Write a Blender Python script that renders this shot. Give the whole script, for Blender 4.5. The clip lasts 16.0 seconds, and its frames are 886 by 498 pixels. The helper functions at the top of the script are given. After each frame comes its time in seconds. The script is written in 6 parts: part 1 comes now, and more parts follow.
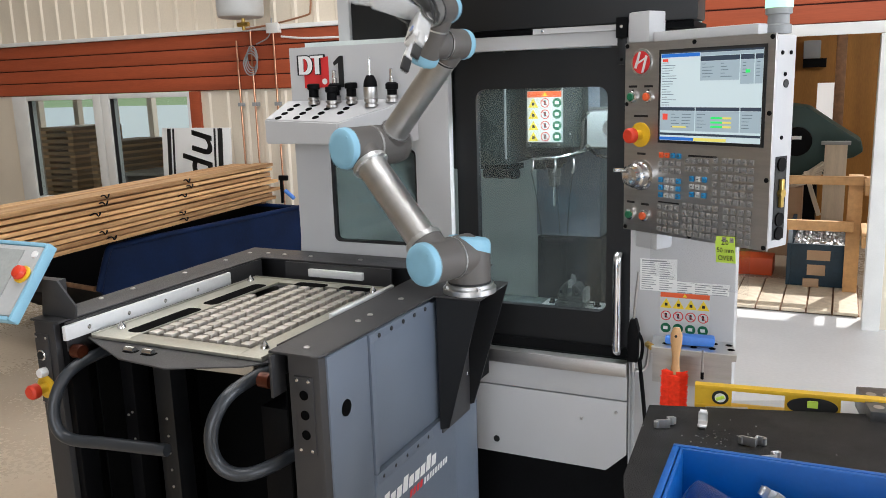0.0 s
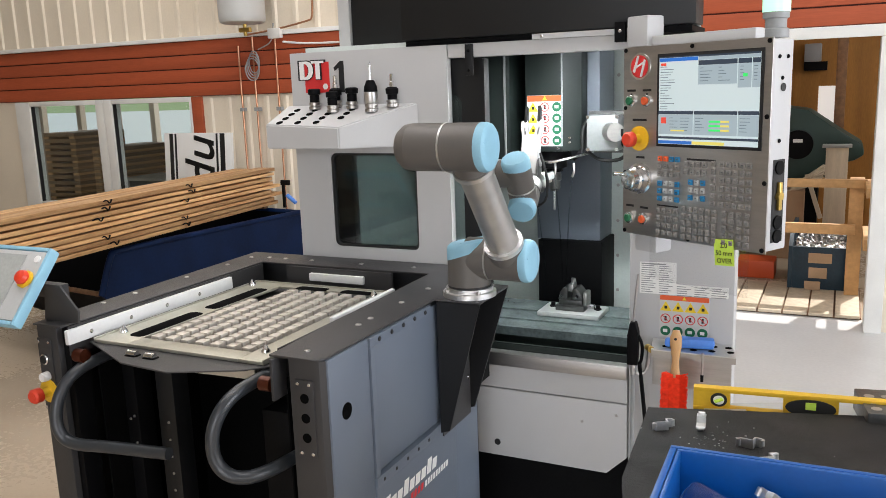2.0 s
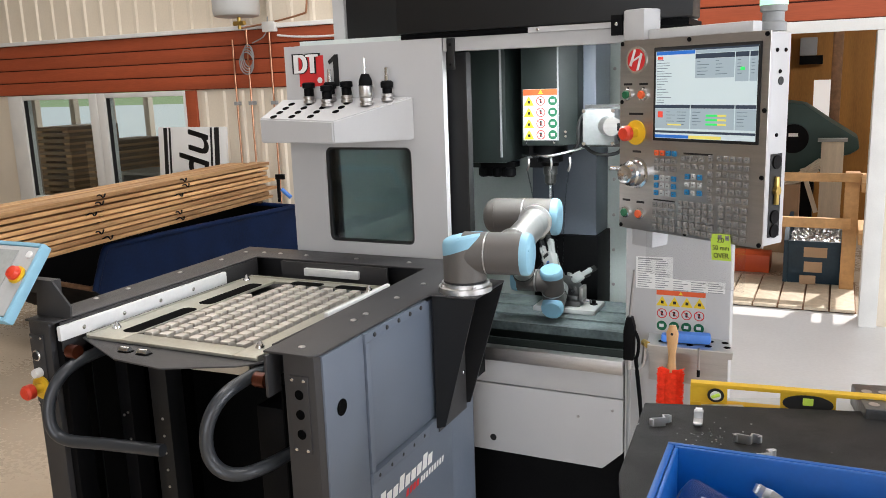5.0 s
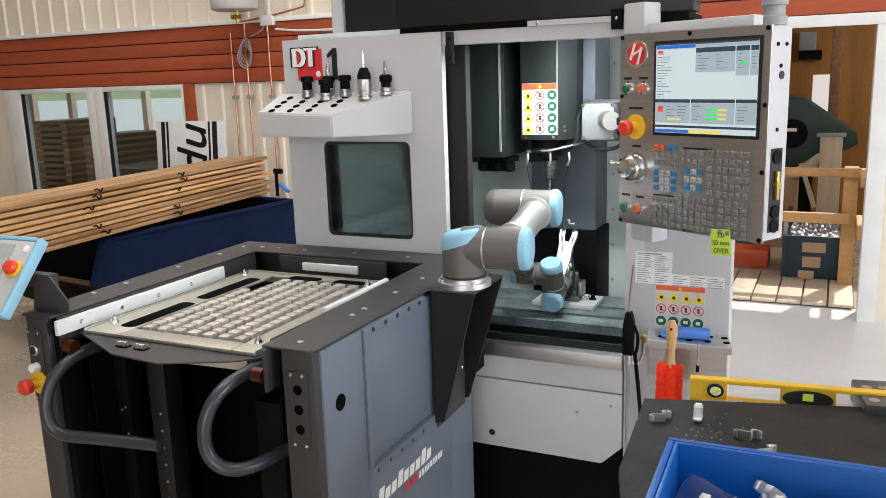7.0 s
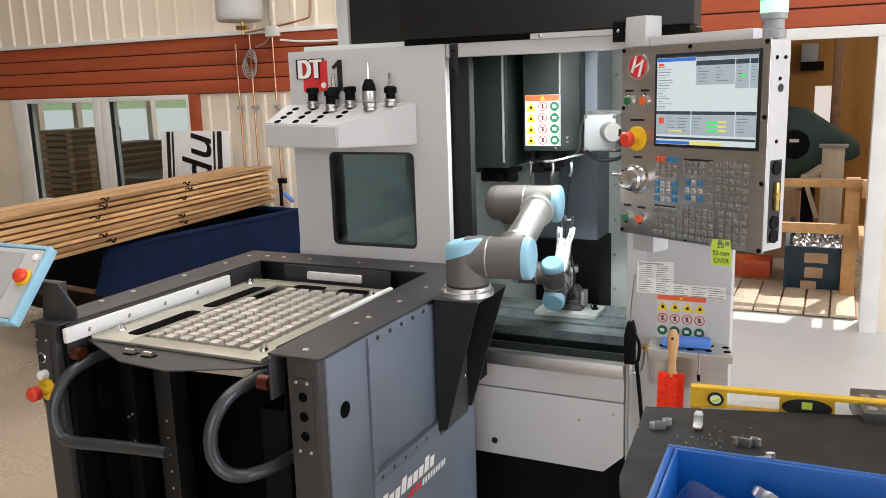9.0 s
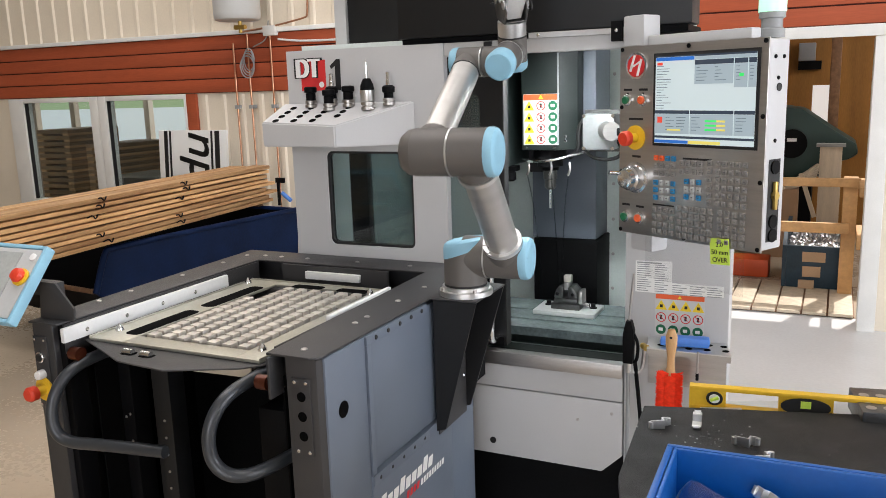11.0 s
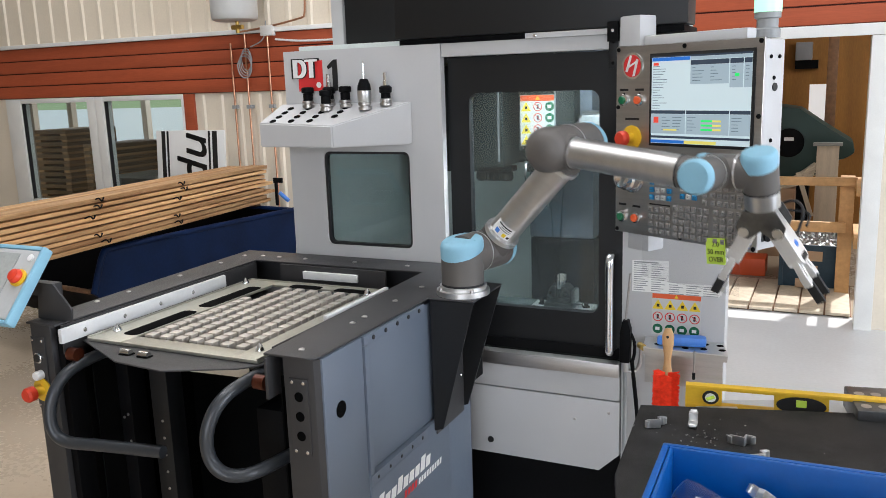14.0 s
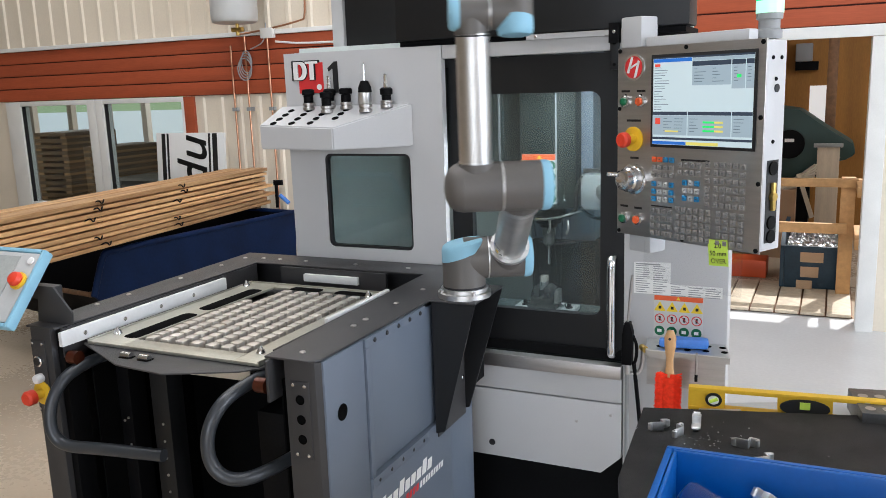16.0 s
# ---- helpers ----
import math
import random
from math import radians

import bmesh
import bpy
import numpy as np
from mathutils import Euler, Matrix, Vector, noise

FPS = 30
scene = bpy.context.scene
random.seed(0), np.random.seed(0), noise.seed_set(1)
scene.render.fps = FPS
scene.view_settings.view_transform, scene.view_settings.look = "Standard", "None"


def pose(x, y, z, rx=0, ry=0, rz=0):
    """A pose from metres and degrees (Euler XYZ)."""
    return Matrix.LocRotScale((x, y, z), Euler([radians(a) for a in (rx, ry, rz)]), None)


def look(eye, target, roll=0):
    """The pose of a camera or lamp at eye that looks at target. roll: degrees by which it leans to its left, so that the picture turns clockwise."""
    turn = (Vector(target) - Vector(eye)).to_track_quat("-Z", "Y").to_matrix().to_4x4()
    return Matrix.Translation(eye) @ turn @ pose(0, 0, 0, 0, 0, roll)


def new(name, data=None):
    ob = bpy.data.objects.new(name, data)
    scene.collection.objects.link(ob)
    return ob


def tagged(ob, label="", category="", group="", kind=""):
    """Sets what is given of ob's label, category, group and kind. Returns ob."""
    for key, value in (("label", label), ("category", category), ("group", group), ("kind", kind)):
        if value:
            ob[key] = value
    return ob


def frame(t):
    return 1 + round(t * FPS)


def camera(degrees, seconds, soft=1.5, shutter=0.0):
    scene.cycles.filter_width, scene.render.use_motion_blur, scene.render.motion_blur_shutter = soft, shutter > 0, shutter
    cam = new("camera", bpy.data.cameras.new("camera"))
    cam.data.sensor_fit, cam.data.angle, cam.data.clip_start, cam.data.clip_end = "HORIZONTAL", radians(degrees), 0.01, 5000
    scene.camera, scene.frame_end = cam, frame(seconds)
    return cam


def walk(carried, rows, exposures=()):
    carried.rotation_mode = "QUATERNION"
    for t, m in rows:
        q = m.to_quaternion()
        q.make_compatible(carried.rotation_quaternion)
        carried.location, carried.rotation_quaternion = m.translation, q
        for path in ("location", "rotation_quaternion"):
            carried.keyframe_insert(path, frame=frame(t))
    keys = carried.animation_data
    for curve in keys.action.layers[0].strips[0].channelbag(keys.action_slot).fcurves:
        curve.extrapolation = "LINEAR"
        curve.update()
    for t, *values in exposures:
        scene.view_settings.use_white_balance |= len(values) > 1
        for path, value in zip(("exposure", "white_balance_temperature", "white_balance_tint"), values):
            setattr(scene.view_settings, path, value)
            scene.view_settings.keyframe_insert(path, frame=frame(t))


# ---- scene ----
cam = camera(56.2, 16.0, soft=0.5, shutter=0.5)
PATH = [
    (0, (-0.013, 0.011, 1.627), (-0.866, 1.777, 1.233), -1.8),
    (0.5, (-0.01, 0.012, 1.626), (-0.864, 1.778, 1.238), -1.8),
    (1, (-0.006, 0.01, 1.627), (-0.866, 1.774, 1.241), -1.9),
    (1.5, (-0.005, 0.007, 1.628), (-0.865, 1.771, 1.243), -2.1),
    (2, (-0.002, 0.004, 1.628), (-0.861, 1.769, 1.244), -2.0),
    (2.5, (-0.002, 0.006, 1.628), (-0.862, 1.77, 1.242), -2.0),
    (3, (-0.003, 0.004, 1.626), (-0.86, 1.768, 1.236), -2.0),
    (3.5, (-0.006, 0.007, 1.627), (-0.861, 1.771, 1.231), -1.9),
    (4, (-0.005, 0.01, 1.628), (-0.858, 1.775, 1.232), -2.0),
    (6.5, (-0.015, 0.023, 1.626), (-0.857, 1.791, 1.218), -1.9),
    (7, (-0.014, 0.023, 1.626), (-0.857, 1.789, 1.215), -1.9),
    (7.5, (-0.013, 0.015, 1.626), (-0.86, 1.781, 1.222), -1.8),
    (8, (-0.01, 0.011, 1.628), (-0.86, 1.776, 1.228), -1.8),
    (8.5, (-0.009, 0.003, 1.63), (-0.859, 1.769, 1.235), -1.7),
    (9, (-0.004, -0.002, 1.631), (-0.855, 1.766, 1.243), -1.8),
    (11.5, (-0.007, 0.0, 1.63), (-0.853, 1.771, 1.24), -1.8),
    (12, (-0.007, -0.001, 1.629), (-0.854, 1.769, 1.239), -1.7),
    (12.5, (-0.007, -0.001, 1.63), (-0.849, 1.77, 1.239), -1.7),
    (13, (-0.006, -0.002, 1.631), (-0.848, 1.771, 1.245), -1.8),
    (13.5, (-0.004, -0.003, 1.633), (-0.847, 1.768, 1.244), -1.7),
    (14, (-0.002, -0.004, 1.633), (-0.844, 1.768, 1.242), -1.9),
    (14.5, (-0.004, -0.003, 1.632), (-0.849, 1.768, 1.243), -1.9),
    (15, (-0.006, -0.002, 1.634), (-0.849, 1.77, 1.244), -1.9),
    (15.5, (-0.007, 0.001, 1.633), (-0.85, 1.772, 1.243), -2.0),
    (16, (-0.008, 0.001, 1.632), (-0.85, 1.773, 1.246), -2.0),
]
BALANCE = ((0, 0, 6120, 12), (1, 0, 6120, 12), (2.5, 0, 6480, 14), (4, 0, 6420, 14), (6.5, 0, 6300, 14), (9, 0, 6520, 15), (11.5, 0, 6330, 14), (12.5, 0, 6200, 13), (15, 0, 5980, 12), (16, 0, 5980, 12))
walk(cam, [(t, look(e, g, r)) for t, e, g, r in PATH], BALANCE)

# ---- light ----
world = bpy.data.worlds.new("sky")
scene.world = world
world.use_nodes = True
wn = world.node_tree
sky = wn.nodes.new("ShaderNodeTexSky")
sky.sky_type = "NISHITA"
sky.sun_disc = False
sky.sun_elevation = radians(42)
sky.sun_rotation = radians(21)
wn.nodes["Background"].inputs[1].default_value = 0.12
wn.links.new(sky.outputs[0], wn.nodes["Background"].inputs[0])

sun = new("sun", bpy.data.lights.new("sun", "SUN"))
sun.data.energy = 5.0
sun.data.angle = radians(0.5)
sun.data.color = (1.0, 0.94, 0.84)
sun.matrix_world = look((2.35, 12.25, 6.5), (-0.05, 5.95, 0.0))


def window_light(name, eye, target, w, h, power, colour=(1, 1, 1)):
    d = bpy.data.lights.new(name, "AREA")
    d.shape, d.size, d.size_y, d.energy, d.color = "RECTANGLE", w, h, power, colour
    ob = new(name, d)
    ob.matrix_world = look(eye, target)
    return ob


# daylight of the gates and roof lights of the hall
window_light("gate_daylight", (1.5, -5.6, 2.0), (0.5, 3.0, 1.4), 4.6, 3.6, 222, (0.95, 0.96, 0.97))
window_light("side_daylight", (5.6, 1.4, 2.1), (-1.0, 1.8, 1.0), 4.0, 2.6, 300, (0.91, 0.945, 0.99))
window_light("roof_light_a", (-2.0, 1.6, 4.75), (-2.0, 1.6, 0), 5.0, 1.2, 102, (1.0, 0.975, 0.94))
window_light("roof_light_b", (-3.5, 4.2, 4.75), (-3.5, 4.2, 0), 6.0, 1.2, 98, (1.0, 0.95, 0.88))
# work lamp inside the enclosure, office windows, and an added unseen annex fill lamp
window_light("enclosure_lamp", (-0.76, 2.575, 1.712), (-0.76, 2.68, 0.8), 0.3, 0.05, 10.0, (0.93, 1.0, 0.98))
window_light("office_daylight", (-10.4, 9.6, 1.6), (-8.0, 6.0, 0.8), 4.0, 1.2, 55, (0.95, 0.98, 1.0))
window_light("annex_daylight", (1.5, 7.6, 2.2), (-0.4, 7.6, 0.4), 2.2, 1.4, 62, (1.0, 0.97, 0.92))
scene.view_settings.exposure = 0.0

# ---- materials ----
MATS = {}


def material(name, colour, rough=0.5, metal=0.0, var=0.06, scale=6.0, fine=120.0, bump=0.02, spec=0.5, stretch=None, tint=None, per_piece=0.0):
    """A surface with variation at two scales: broad stains and a fine grain."""
    if name in MATS:
        return MATS[name]
    m = bpy.data.materials.new(name)
    m.use_nodes = True
    n, l = m.node_tree.nodes, m.node_tree.links
    b = n["Principled BSDF"]
    b.inputs["Roughness"].default_value = rough
    b.inputs["Metallic"].default_value = metal
    b.inputs["Specular IOR Level"].default_value = spec
    tc = n.new("ShaderNodeTexCoord")
    mp = n.new("ShaderNodeMapping")
    l.new(tc.outputs["Object"], mp.inputs[0])
    if stretch:
        mp.inputs["Scale"].default_value = stretch
    broad, grain = n.new("ShaderNodeTexNoise"), n.new("ShaderNodeTexNoise")
    broad.inputs["Scale"].default_value, broad.inputs["Detail"].default_value = scale, 4
    grain.inputs["Scale"].default_value, grain.inputs["Detail"].default_value = fine, 3
    for t in (broad, grain):
        l.new(mp.outputs[0], t.inputs[0])
    add = n.new("ShaderNodeMath")
    add.operation = "MULTIPLY_ADD"
    add.inputs[1].default_value = 0.45
    l.new(grain.outputs[0], add.inputs[0])
    l.new(broad.outputs[0], add.inputs[2])
    ramp = n.new("ShaderNodeMapRange")
    ramp.inputs["From Min"].default_value, ramp.inputs["From Max"].default_value = 0.45, 1.0
    l.new(add.outputs[0], ramp.inputs["Value"])
    mix = n.new("ShaderNodeMix")
    mix.data_type = "RGBA"
    c = colour
    d = tint or tuple(v * (1 - 2.2 * var) for v in c)
    mix.inputs["A"].default_value = (*[min(1, v * (1 + var)) for v in c], 1)
    mix.inputs["B"].default_value = (*d, 1)
    l.new(ramp.outputs[0], mix.inputs["Factor"])
    out = mix.outputs["Result"]
    if per_piece:
        info, hsv, mr = n.new("ShaderNodeObjectInfo"), n.new("ShaderNodeHueSaturation"), n.new("ShaderNodeMapRange")
        mr.inputs["To Min"].default_value, mr.inputs["To Max"].default_value = 1 - per_piece, 1 + per_piece
        l.new(info.outputs["Random"], mr.inputs["Value"])
        l.new(mr.outputs[0], hsv.inputs["Value"])
        l.new(out, hsv.inputs["Color"])
        out = hsv.outputs[0]
    l.new(out, b.inputs["Base Color"])
    rr = n.new("ShaderNodeMapRange")
    rr.inputs["To Min"].default_value, rr.inputs["To Max"].default_value = max(0.02, rough - 0.08), min(1, rough + 0.1)
    l.new(add.outputs[0], rr.inputs["Value"])
    l.new(rr.outputs[0], b.inputs["Roughness"])
    if bump:
        bp = n.new("ShaderNodeBump")
        bp.inputs["Strength"].default_value = min(1.0, bump * 6)
        bp.inputs["Distance"].default_value = 0.002
        l.new(grain.outputs[0], bp.inputs["Height"])
        l.new(bp.outputs[0], b.inputs["Normal"])
    MATS[name] = m
    return m


def glow(name, colour, strength):
    if name in MATS:
        return MATS[name]
    m = bpy.data.materials.new(name)
    m.use_nodes = True
    b = m.node_tree.nodes["Principled BSDF"]
    b.inputs["Base Color"].default_value = (*[v * 0.5 for v in colour], 1)
    b.inputs["Roughness"].default_value = 0.25
    b.inputs["Emission Color"].default_value = (*colour, 1)
    b.inputs["Emission Strength"].default_value = strength
    MATS[name] = m
    return m


def glass(name, tint, rough=0.0, clear=0.8, haze=0.0):
    """A thin pane: part clear, part glossy, with a thin milky film where it is wet."""
    m = bpy.data.materials.new(name)
    m.use_nodes = True
    n, l = m.node_tree.nodes, m.node_tree.links
    n.remove(n["Principled BSDF"])
    tr, gl, mx, fr = n.new("ShaderNodeBsdfTransparent"), n.new("ShaderNodeBsdfGlossy"), n.new("ShaderNodeMixShader"), n.new("ShaderNodeLayerWeight")
    tr.inputs[0].default_value = (*[v * clear for v in tint], 1)
    gl.inputs["Roughness"].default_value = rough
    pw, ml = n.new("ShaderNodeMath"), n.new("ShaderNodeMath")
    pw.operation, ml.operation = "POWER", "MULTIPLY_ADD"
    pw.inputs[1].default_value = 4.0
    ml.inputs[1].default_value, ml.inputs[2].default_value = 0.8, 0.035
    l.new(fr.outputs["Facing"], pw.inputs[0])
    l.new(pw.outputs[0], ml.inputs[0])
    l.new(ml.outputs[0], mx.inputs[0])
    l.new(tr.outputs[0], mx.inputs[1])
    l.new(gl.outputs[0], mx.inputs[2])
    out = mx.outputs[0]
    if haze:
        film, mh, patch_ = n.new("ShaderNodeBsdfDiffuse"), n.new("ShaderNodeMixShader"), n.new("ShaderNodeTexNoise")
        film.inputs[0].default_value = (0.75, 0.85, 0.84, 1)
        patch_.inputs["Scale"].default_value, patch_.inputs["Detail"].default_value = 3.0, 3
        hz = n.new("ShaderNodeMath")
        hz.operation = "MULTIPLY"
        hz.inputs[1].default_value = haze * 2
        l.new(patch_.outputs[0], hz.inputs[0])
        l.new(hz.outputs[0], mh.inputs[0])
        l.new(out, mh.inputs[1])
        l.new(film.outputs[0], mh.inputs[2])
        out = mh.outputs[0]
    l.new(out, n["Material Output"].inputs[0])
    MATS[name] = m
    return m


M_CONCRETE = material("concrete_floor", (0.50, 0.43, 0.34), 0.22, var=0.12, scale=0.9, fine=40, bump=0.01, tint=(0.40, 0.33, 0.24))
M_CONCRETE_B = material("concrete_floor_pale", (0.69, 0.70, 0.71), 0.28, var=0.05, scale=1.2, fine=50, bump=0.003)
M_SHEET = material("white_sheet_cladding", (0.78, 0.70, 0.57), 0.45, var=0.05, scale=1.5, fine=60)
M_RED = material("red_painted_board", (0.39, 0.075, 0.023), 0.6, var=0.12, scale=3, fine=50, stretch=(0.3, 1, 3), per_piece=0.06)
M_WHITE_TRIM = material("white_painted_trim", (0.76, 0.76, 0.73), 0.45, var=0.04)
M_CEIL = material("ceiling_sheet", (0.62, 0.61, 0.58), 0.6, var=0.05, scale=1)
M_MWHITE = material("pale_grey_enamel", (0.53, 0.53, 0.53), 0.42, var=0.03, scale=3, fine=260, bump=0.01)
M_MDARK = material("charcoal_enamel", (0.009, 0.0095, 0.0105), 0.40, var=0.1, scale=3, fine=260, bump=0.008, spec=0.38)
M_MGREEN = material("dark_grey_green_enamel", (0.017, 0.024, 0.022), 0.35, var=0.12, scale=4, fine=200, bump=0.004)
M_INNER = material("pale_green_grey_enamel", (0.66, 0.72, 0.69), 0.35, var=0.06, scale=3, fine=150)
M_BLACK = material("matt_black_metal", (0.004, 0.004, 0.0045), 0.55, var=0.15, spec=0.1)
M_SLATE = material("slate_blue_panel", (0.12, 0.14, 0.17), 0.4, var=0.06, scale=3, fine=150)
M_STEEL = material("brushed_steel", (0.50, 0.48, 0.46), 0.34, 1.0, var=0.06, scale=5, fine=90, stretch=(1, 1, 14), bump=0.01)
M_CHROME = material("polished_steel", (0.75, 0.75, 0.75), 0.12, 1.0, var=0.04, scale=8)
M_ALU = material("machined_aluminium", (0.72, 0.72, 0.71), 0.32, 1.0, var=0.06, scale=10, fine=200)
M_GRIP = material("bright_satin_aluminium", (0.80, 0.80, 0.79), 0.35, 0.55, var=0.05, scale=12, fine=200)
M_TUBE = material("satin_aluminium_tube", (0.60, 0.59, 0.57), 0.34, 1.0, var=0.05, scale=4, fine=160, stretch=(6, 1, 1))
M_JOINT = material("taupe_grey_joint_paint", (0.125, 0.115, 0.105), 0.48, 0.15, var=0.05, scale=6, fine=300, bump=0.02)
M_CAP = material("light_blue_plastic", (0.27, 0.52, 0.66), 0.5, var=0.05, scale=12, fine=260, bump=0.015)
M_SEAL = material("black_rubber", (0.012, 0.012, 0.012), 0.6, var=0.1)
M_FEED = material("anthracite_powder_coat", (0.034, 0.033, 0.034), 0.42, var=0.07, scale=3, fine=420, bump=0.05)
M_FEEDSIDE = material("blue_grey_powder_coat", (0.122, 0.147, 0.187), 0.40, var=0.05, scale=2.5, fine=420, bump=0.05)
M_HANDLE = material("dark_slate_tube", (0.034, 0.038, 0.043), 0.28, var=0.05, scale=4, fine=300)
M_POM = material("white_plastic_guide", (0.72, 0.72, 0.71), 0.4, var=0.04)
M_PALLET = material("zinc_plate", (0.50, 0.49, 0.42), 0.36, 0.75, var=0.08, scale=8, fine=120)
M_BLANK = material("raw_aluminium_blank", (0.62, 0.58, 0.52), 0.42, 0.6, var=0.06, scale=30, fine=200, per_piece=0.12)
M_REDP = material("red_plastic", (0.75, 0.055, 0.02), 0.35, var=0.05)
M_YEL = material("yellow_plastic", (0.79, 0.49, 0.02), 0.4, var=0.06)
M_GREENP = material("green_plastic", (0.01, 0.15, 0.06), 0.3, var=0.05)
M_COPPER = material("copper_roller", (0.09, 0.022, 0.009), 0.28, 0.5, var=0.15, scale=20)
M_WOOD = material("pine_board", (0.66, 0.43, 0.21), 0.6, var=0.26, scale=3, fine=30, stretch=(8, 0.5, 8), bump=0.05, per_piece=0.32, tint=(0.33, 0.155, 0.06))
M_PALLETW = material("weathered_pallet_board", (0.30, 0.19, 0.10), 0.7, var=0.2, scale=3, fine=30, bump=0.05, per_piece=0.2)
M_WOODD = material("brown_board", (0.20, 0.10, 0.045), 0.6, var=0.2, scale=3, fine=30, stretch=(8, 0.5, 8), bump=0.05, per_piece=0.2)
M_NAVY = material("navy_painted_steel", (0.002, 0.013, 0.055), 0.55, spec=0.15, var=0.2, scale=4, fine=60)
M_TEAL = material("blue_green_painted_steel", (0.008, 0.032, 0.055), 0.5, var=0.2, scale=5, fine=60)
M_GREENM = material("dark_green_machine_paint", (0.016, 0.045, 0.038), 0.45, var=0.15, scale=4)
M_OCHRE = material("ochre_plywood_wall", (0.40, 0.18, 0.03), 0.6, var=0.18, scale=1.5, fine=30, stretch=(4, 4, 0.6))
M_PLY = material("pale_plywood", (0.62, 0.53, 0.40), 0.6, var=0.1, scale=4, fine=40, stretch=(5, 5, 0.6))
M_RAIL = material("honey_pine_rail", (0.62, 0.36, 0.15), 0.55, var=0.14, scale=4, fine=40, per_piece=0.1)
M_CARD = material("brown_cardboard", (0.46, 0.31, 0.19), 0.8, var=0.08)
M_MAT = material("black_rubber_mat", (0.016, 0.0155, 0.015), 0.55, var=0.35, scale=14, fine=420, bump=0.4, spec=0.35)
M_BIN = material("blue_plastic_crate", (0.001, 0.10, 0.40), 0.32, var=0.06, scale=5)
# near-black that stands in for shade in holes and inside the feeder
M_HOLE_SHADE = material("opening_shade", (0.003, 0.003, 0.003), 0.9, var=0.1, spec=0.05)
M_GROOVE = material("dark_red_groove", (0.07, 0.014, 0.008), 0.8, var=0.1)
# zinc darkened to carry the shade between the blanks
M_POCKET = material("shaded_zinc_floor", (0.05, 0.048, 0.042), 0.5, 0.4, var=0.15, scale=8)
M_VISE = material("dark_oiled_steel", (0.16, 0.16, 0.155), 0.3, 0.9, var=0.15, scale=20)
M_MOTOR = material("cast_grey_motor", (0.24, 0.25, 0.25), 0.4, 0.2, var=0.08, scale=20)
M_STICKER = material("used_white_sticker", (0.60, 0.60, 0.58), 0.45, var=0.03)
M_WHITE = material("white_print", (0.82, 0.82, 0.80), 0.5, var=0.02)
M_INK = material("black_print", (0.008, 0.008, 0.008), 0.5, var=0.05)
M_ORANGE = material("orange_print", (0.80, 0.12, 0.03), 0.45, var=0.03)
M_SIGNRED = material("red_print", (0.66, 0.03, 0.03), 0.45, var=0.03)
M_SIGNGREEN = material("green_print", (0.0, 0.13, 0.055), 0.45, var=0.03)
M_SIGNYEL = material("yellow_print", (0.85, 0.62, 0.02), 0.45, var=0.03)
M_NOTE = material("lime_paper", (0.58, 0.80, 0.09), 0.7, var=0.05)
M_KEY = material("grey_membrane_key", (0.25, 0.24, 0.225), 0.4, var=0.05, per_piece=0.08)
M_KEYBLUE = material("blue_membrane_key", (0.02, 0.22, 0.46), 0.4, var=0.05)
M_BRASS = material("brass_fitting", (0.60, 0.42, 0.12), 0.3, 0.9, var=0.08)
M_BRISTLE = material("red_bristle", (0.90, 0.045, 0.012), 0.7, var=0.1, scale=60, spec=0.2)
M_HANDLEW = material("waxed_wood_handle", (0.62, 0.36, 0.16), 0.45, var=0.12, scale=8, stretch=(6, 6, 0.6))
M_BLUEH = material("blue_grip", (0.07, 0.23, 0.70), 0.4, var=0.08)
M_PIPE = material("copper_pipe", (0.52, 0.27, 0.16), 0.3, 0.85, var=0.08, scale=12)
M_GREYP = material("grey_plastic", (0.30, 0.31, 0.31), 0.45, var=0.05)
M_TABLET = material("light_grey_plastic", (0.50, 0.51, 0.50), 0.4, var=0.04)
M_WETTABLE = material("wet_cast_table", (0.22, 0.27, 0.27), 0.16, 0.25, var=0.25, scale=9, fine=90)
M_WGLASS = glass("small_window_pane", (0.80, 0.86, 0.86), 0.0, 0.66)
M_GLASS = glass("clear_pane", (0.92, 0.97, 0.96), 0.0, 0.95)
M_DGLASS = glass("tinted_door_pane", (0.90, 0.95, 0.95), 0.0, 0.93, 0.03)
M_FILM = glass("clear_plastic_pocket", (1.0, 1.0, 1.0), 0.3, 0.985)
M_SCR_BG = glow("screen_pale", (0.70, 0.82, 0.82), 0.55)
M_SCR_GREY = glow("screen_grey", (0.42, 0.52, 0.56), 0.55)
M_SCR_BLUE = glow("screen_blue", (0.03, 0.16, 0.55), 0.7)
M_SCR_DARK = glow("screen_dark", (0.05, 0.07, 0.10), 0.5)
M_SCR_INK = glow("screen_ink", (0.16, 0.21, 0.24), 0.5)
M_SCR_YEL = glow("screen_yellow", (0.80, 0.70, 0.15), 0.7)
M_SCR_GREEN = glow("screen_green", (0.05, 0.75, 0.15), 0.8)
M_SCR_RED = glow("screen_red", (0.80, 0.08, 0.05), 0.7)
M_BEACON = glow("lit_green_beacon", (0.55, 1.0, 0.72), 0.95)
M_BEACON2 = glow("deep_green_beacon", (0.02, 0.75, 0.22), 1.2)
M_LED = glow("led_strip", (0.93, 1.0, 0.98), 5.0)
M_OUT = glow("outdoor_backdrop", (0.80, 0.86, 0.86), 0.62)
M_OUTG = glow("outdoor_grass_backdrop", (0.42, 0.55, 0.30), 0.5)
M_COOL = glass("coolant_jet", (0.95, 1.0, 1.0), 0.1, 0.75)

# ---- mesh helpers ----


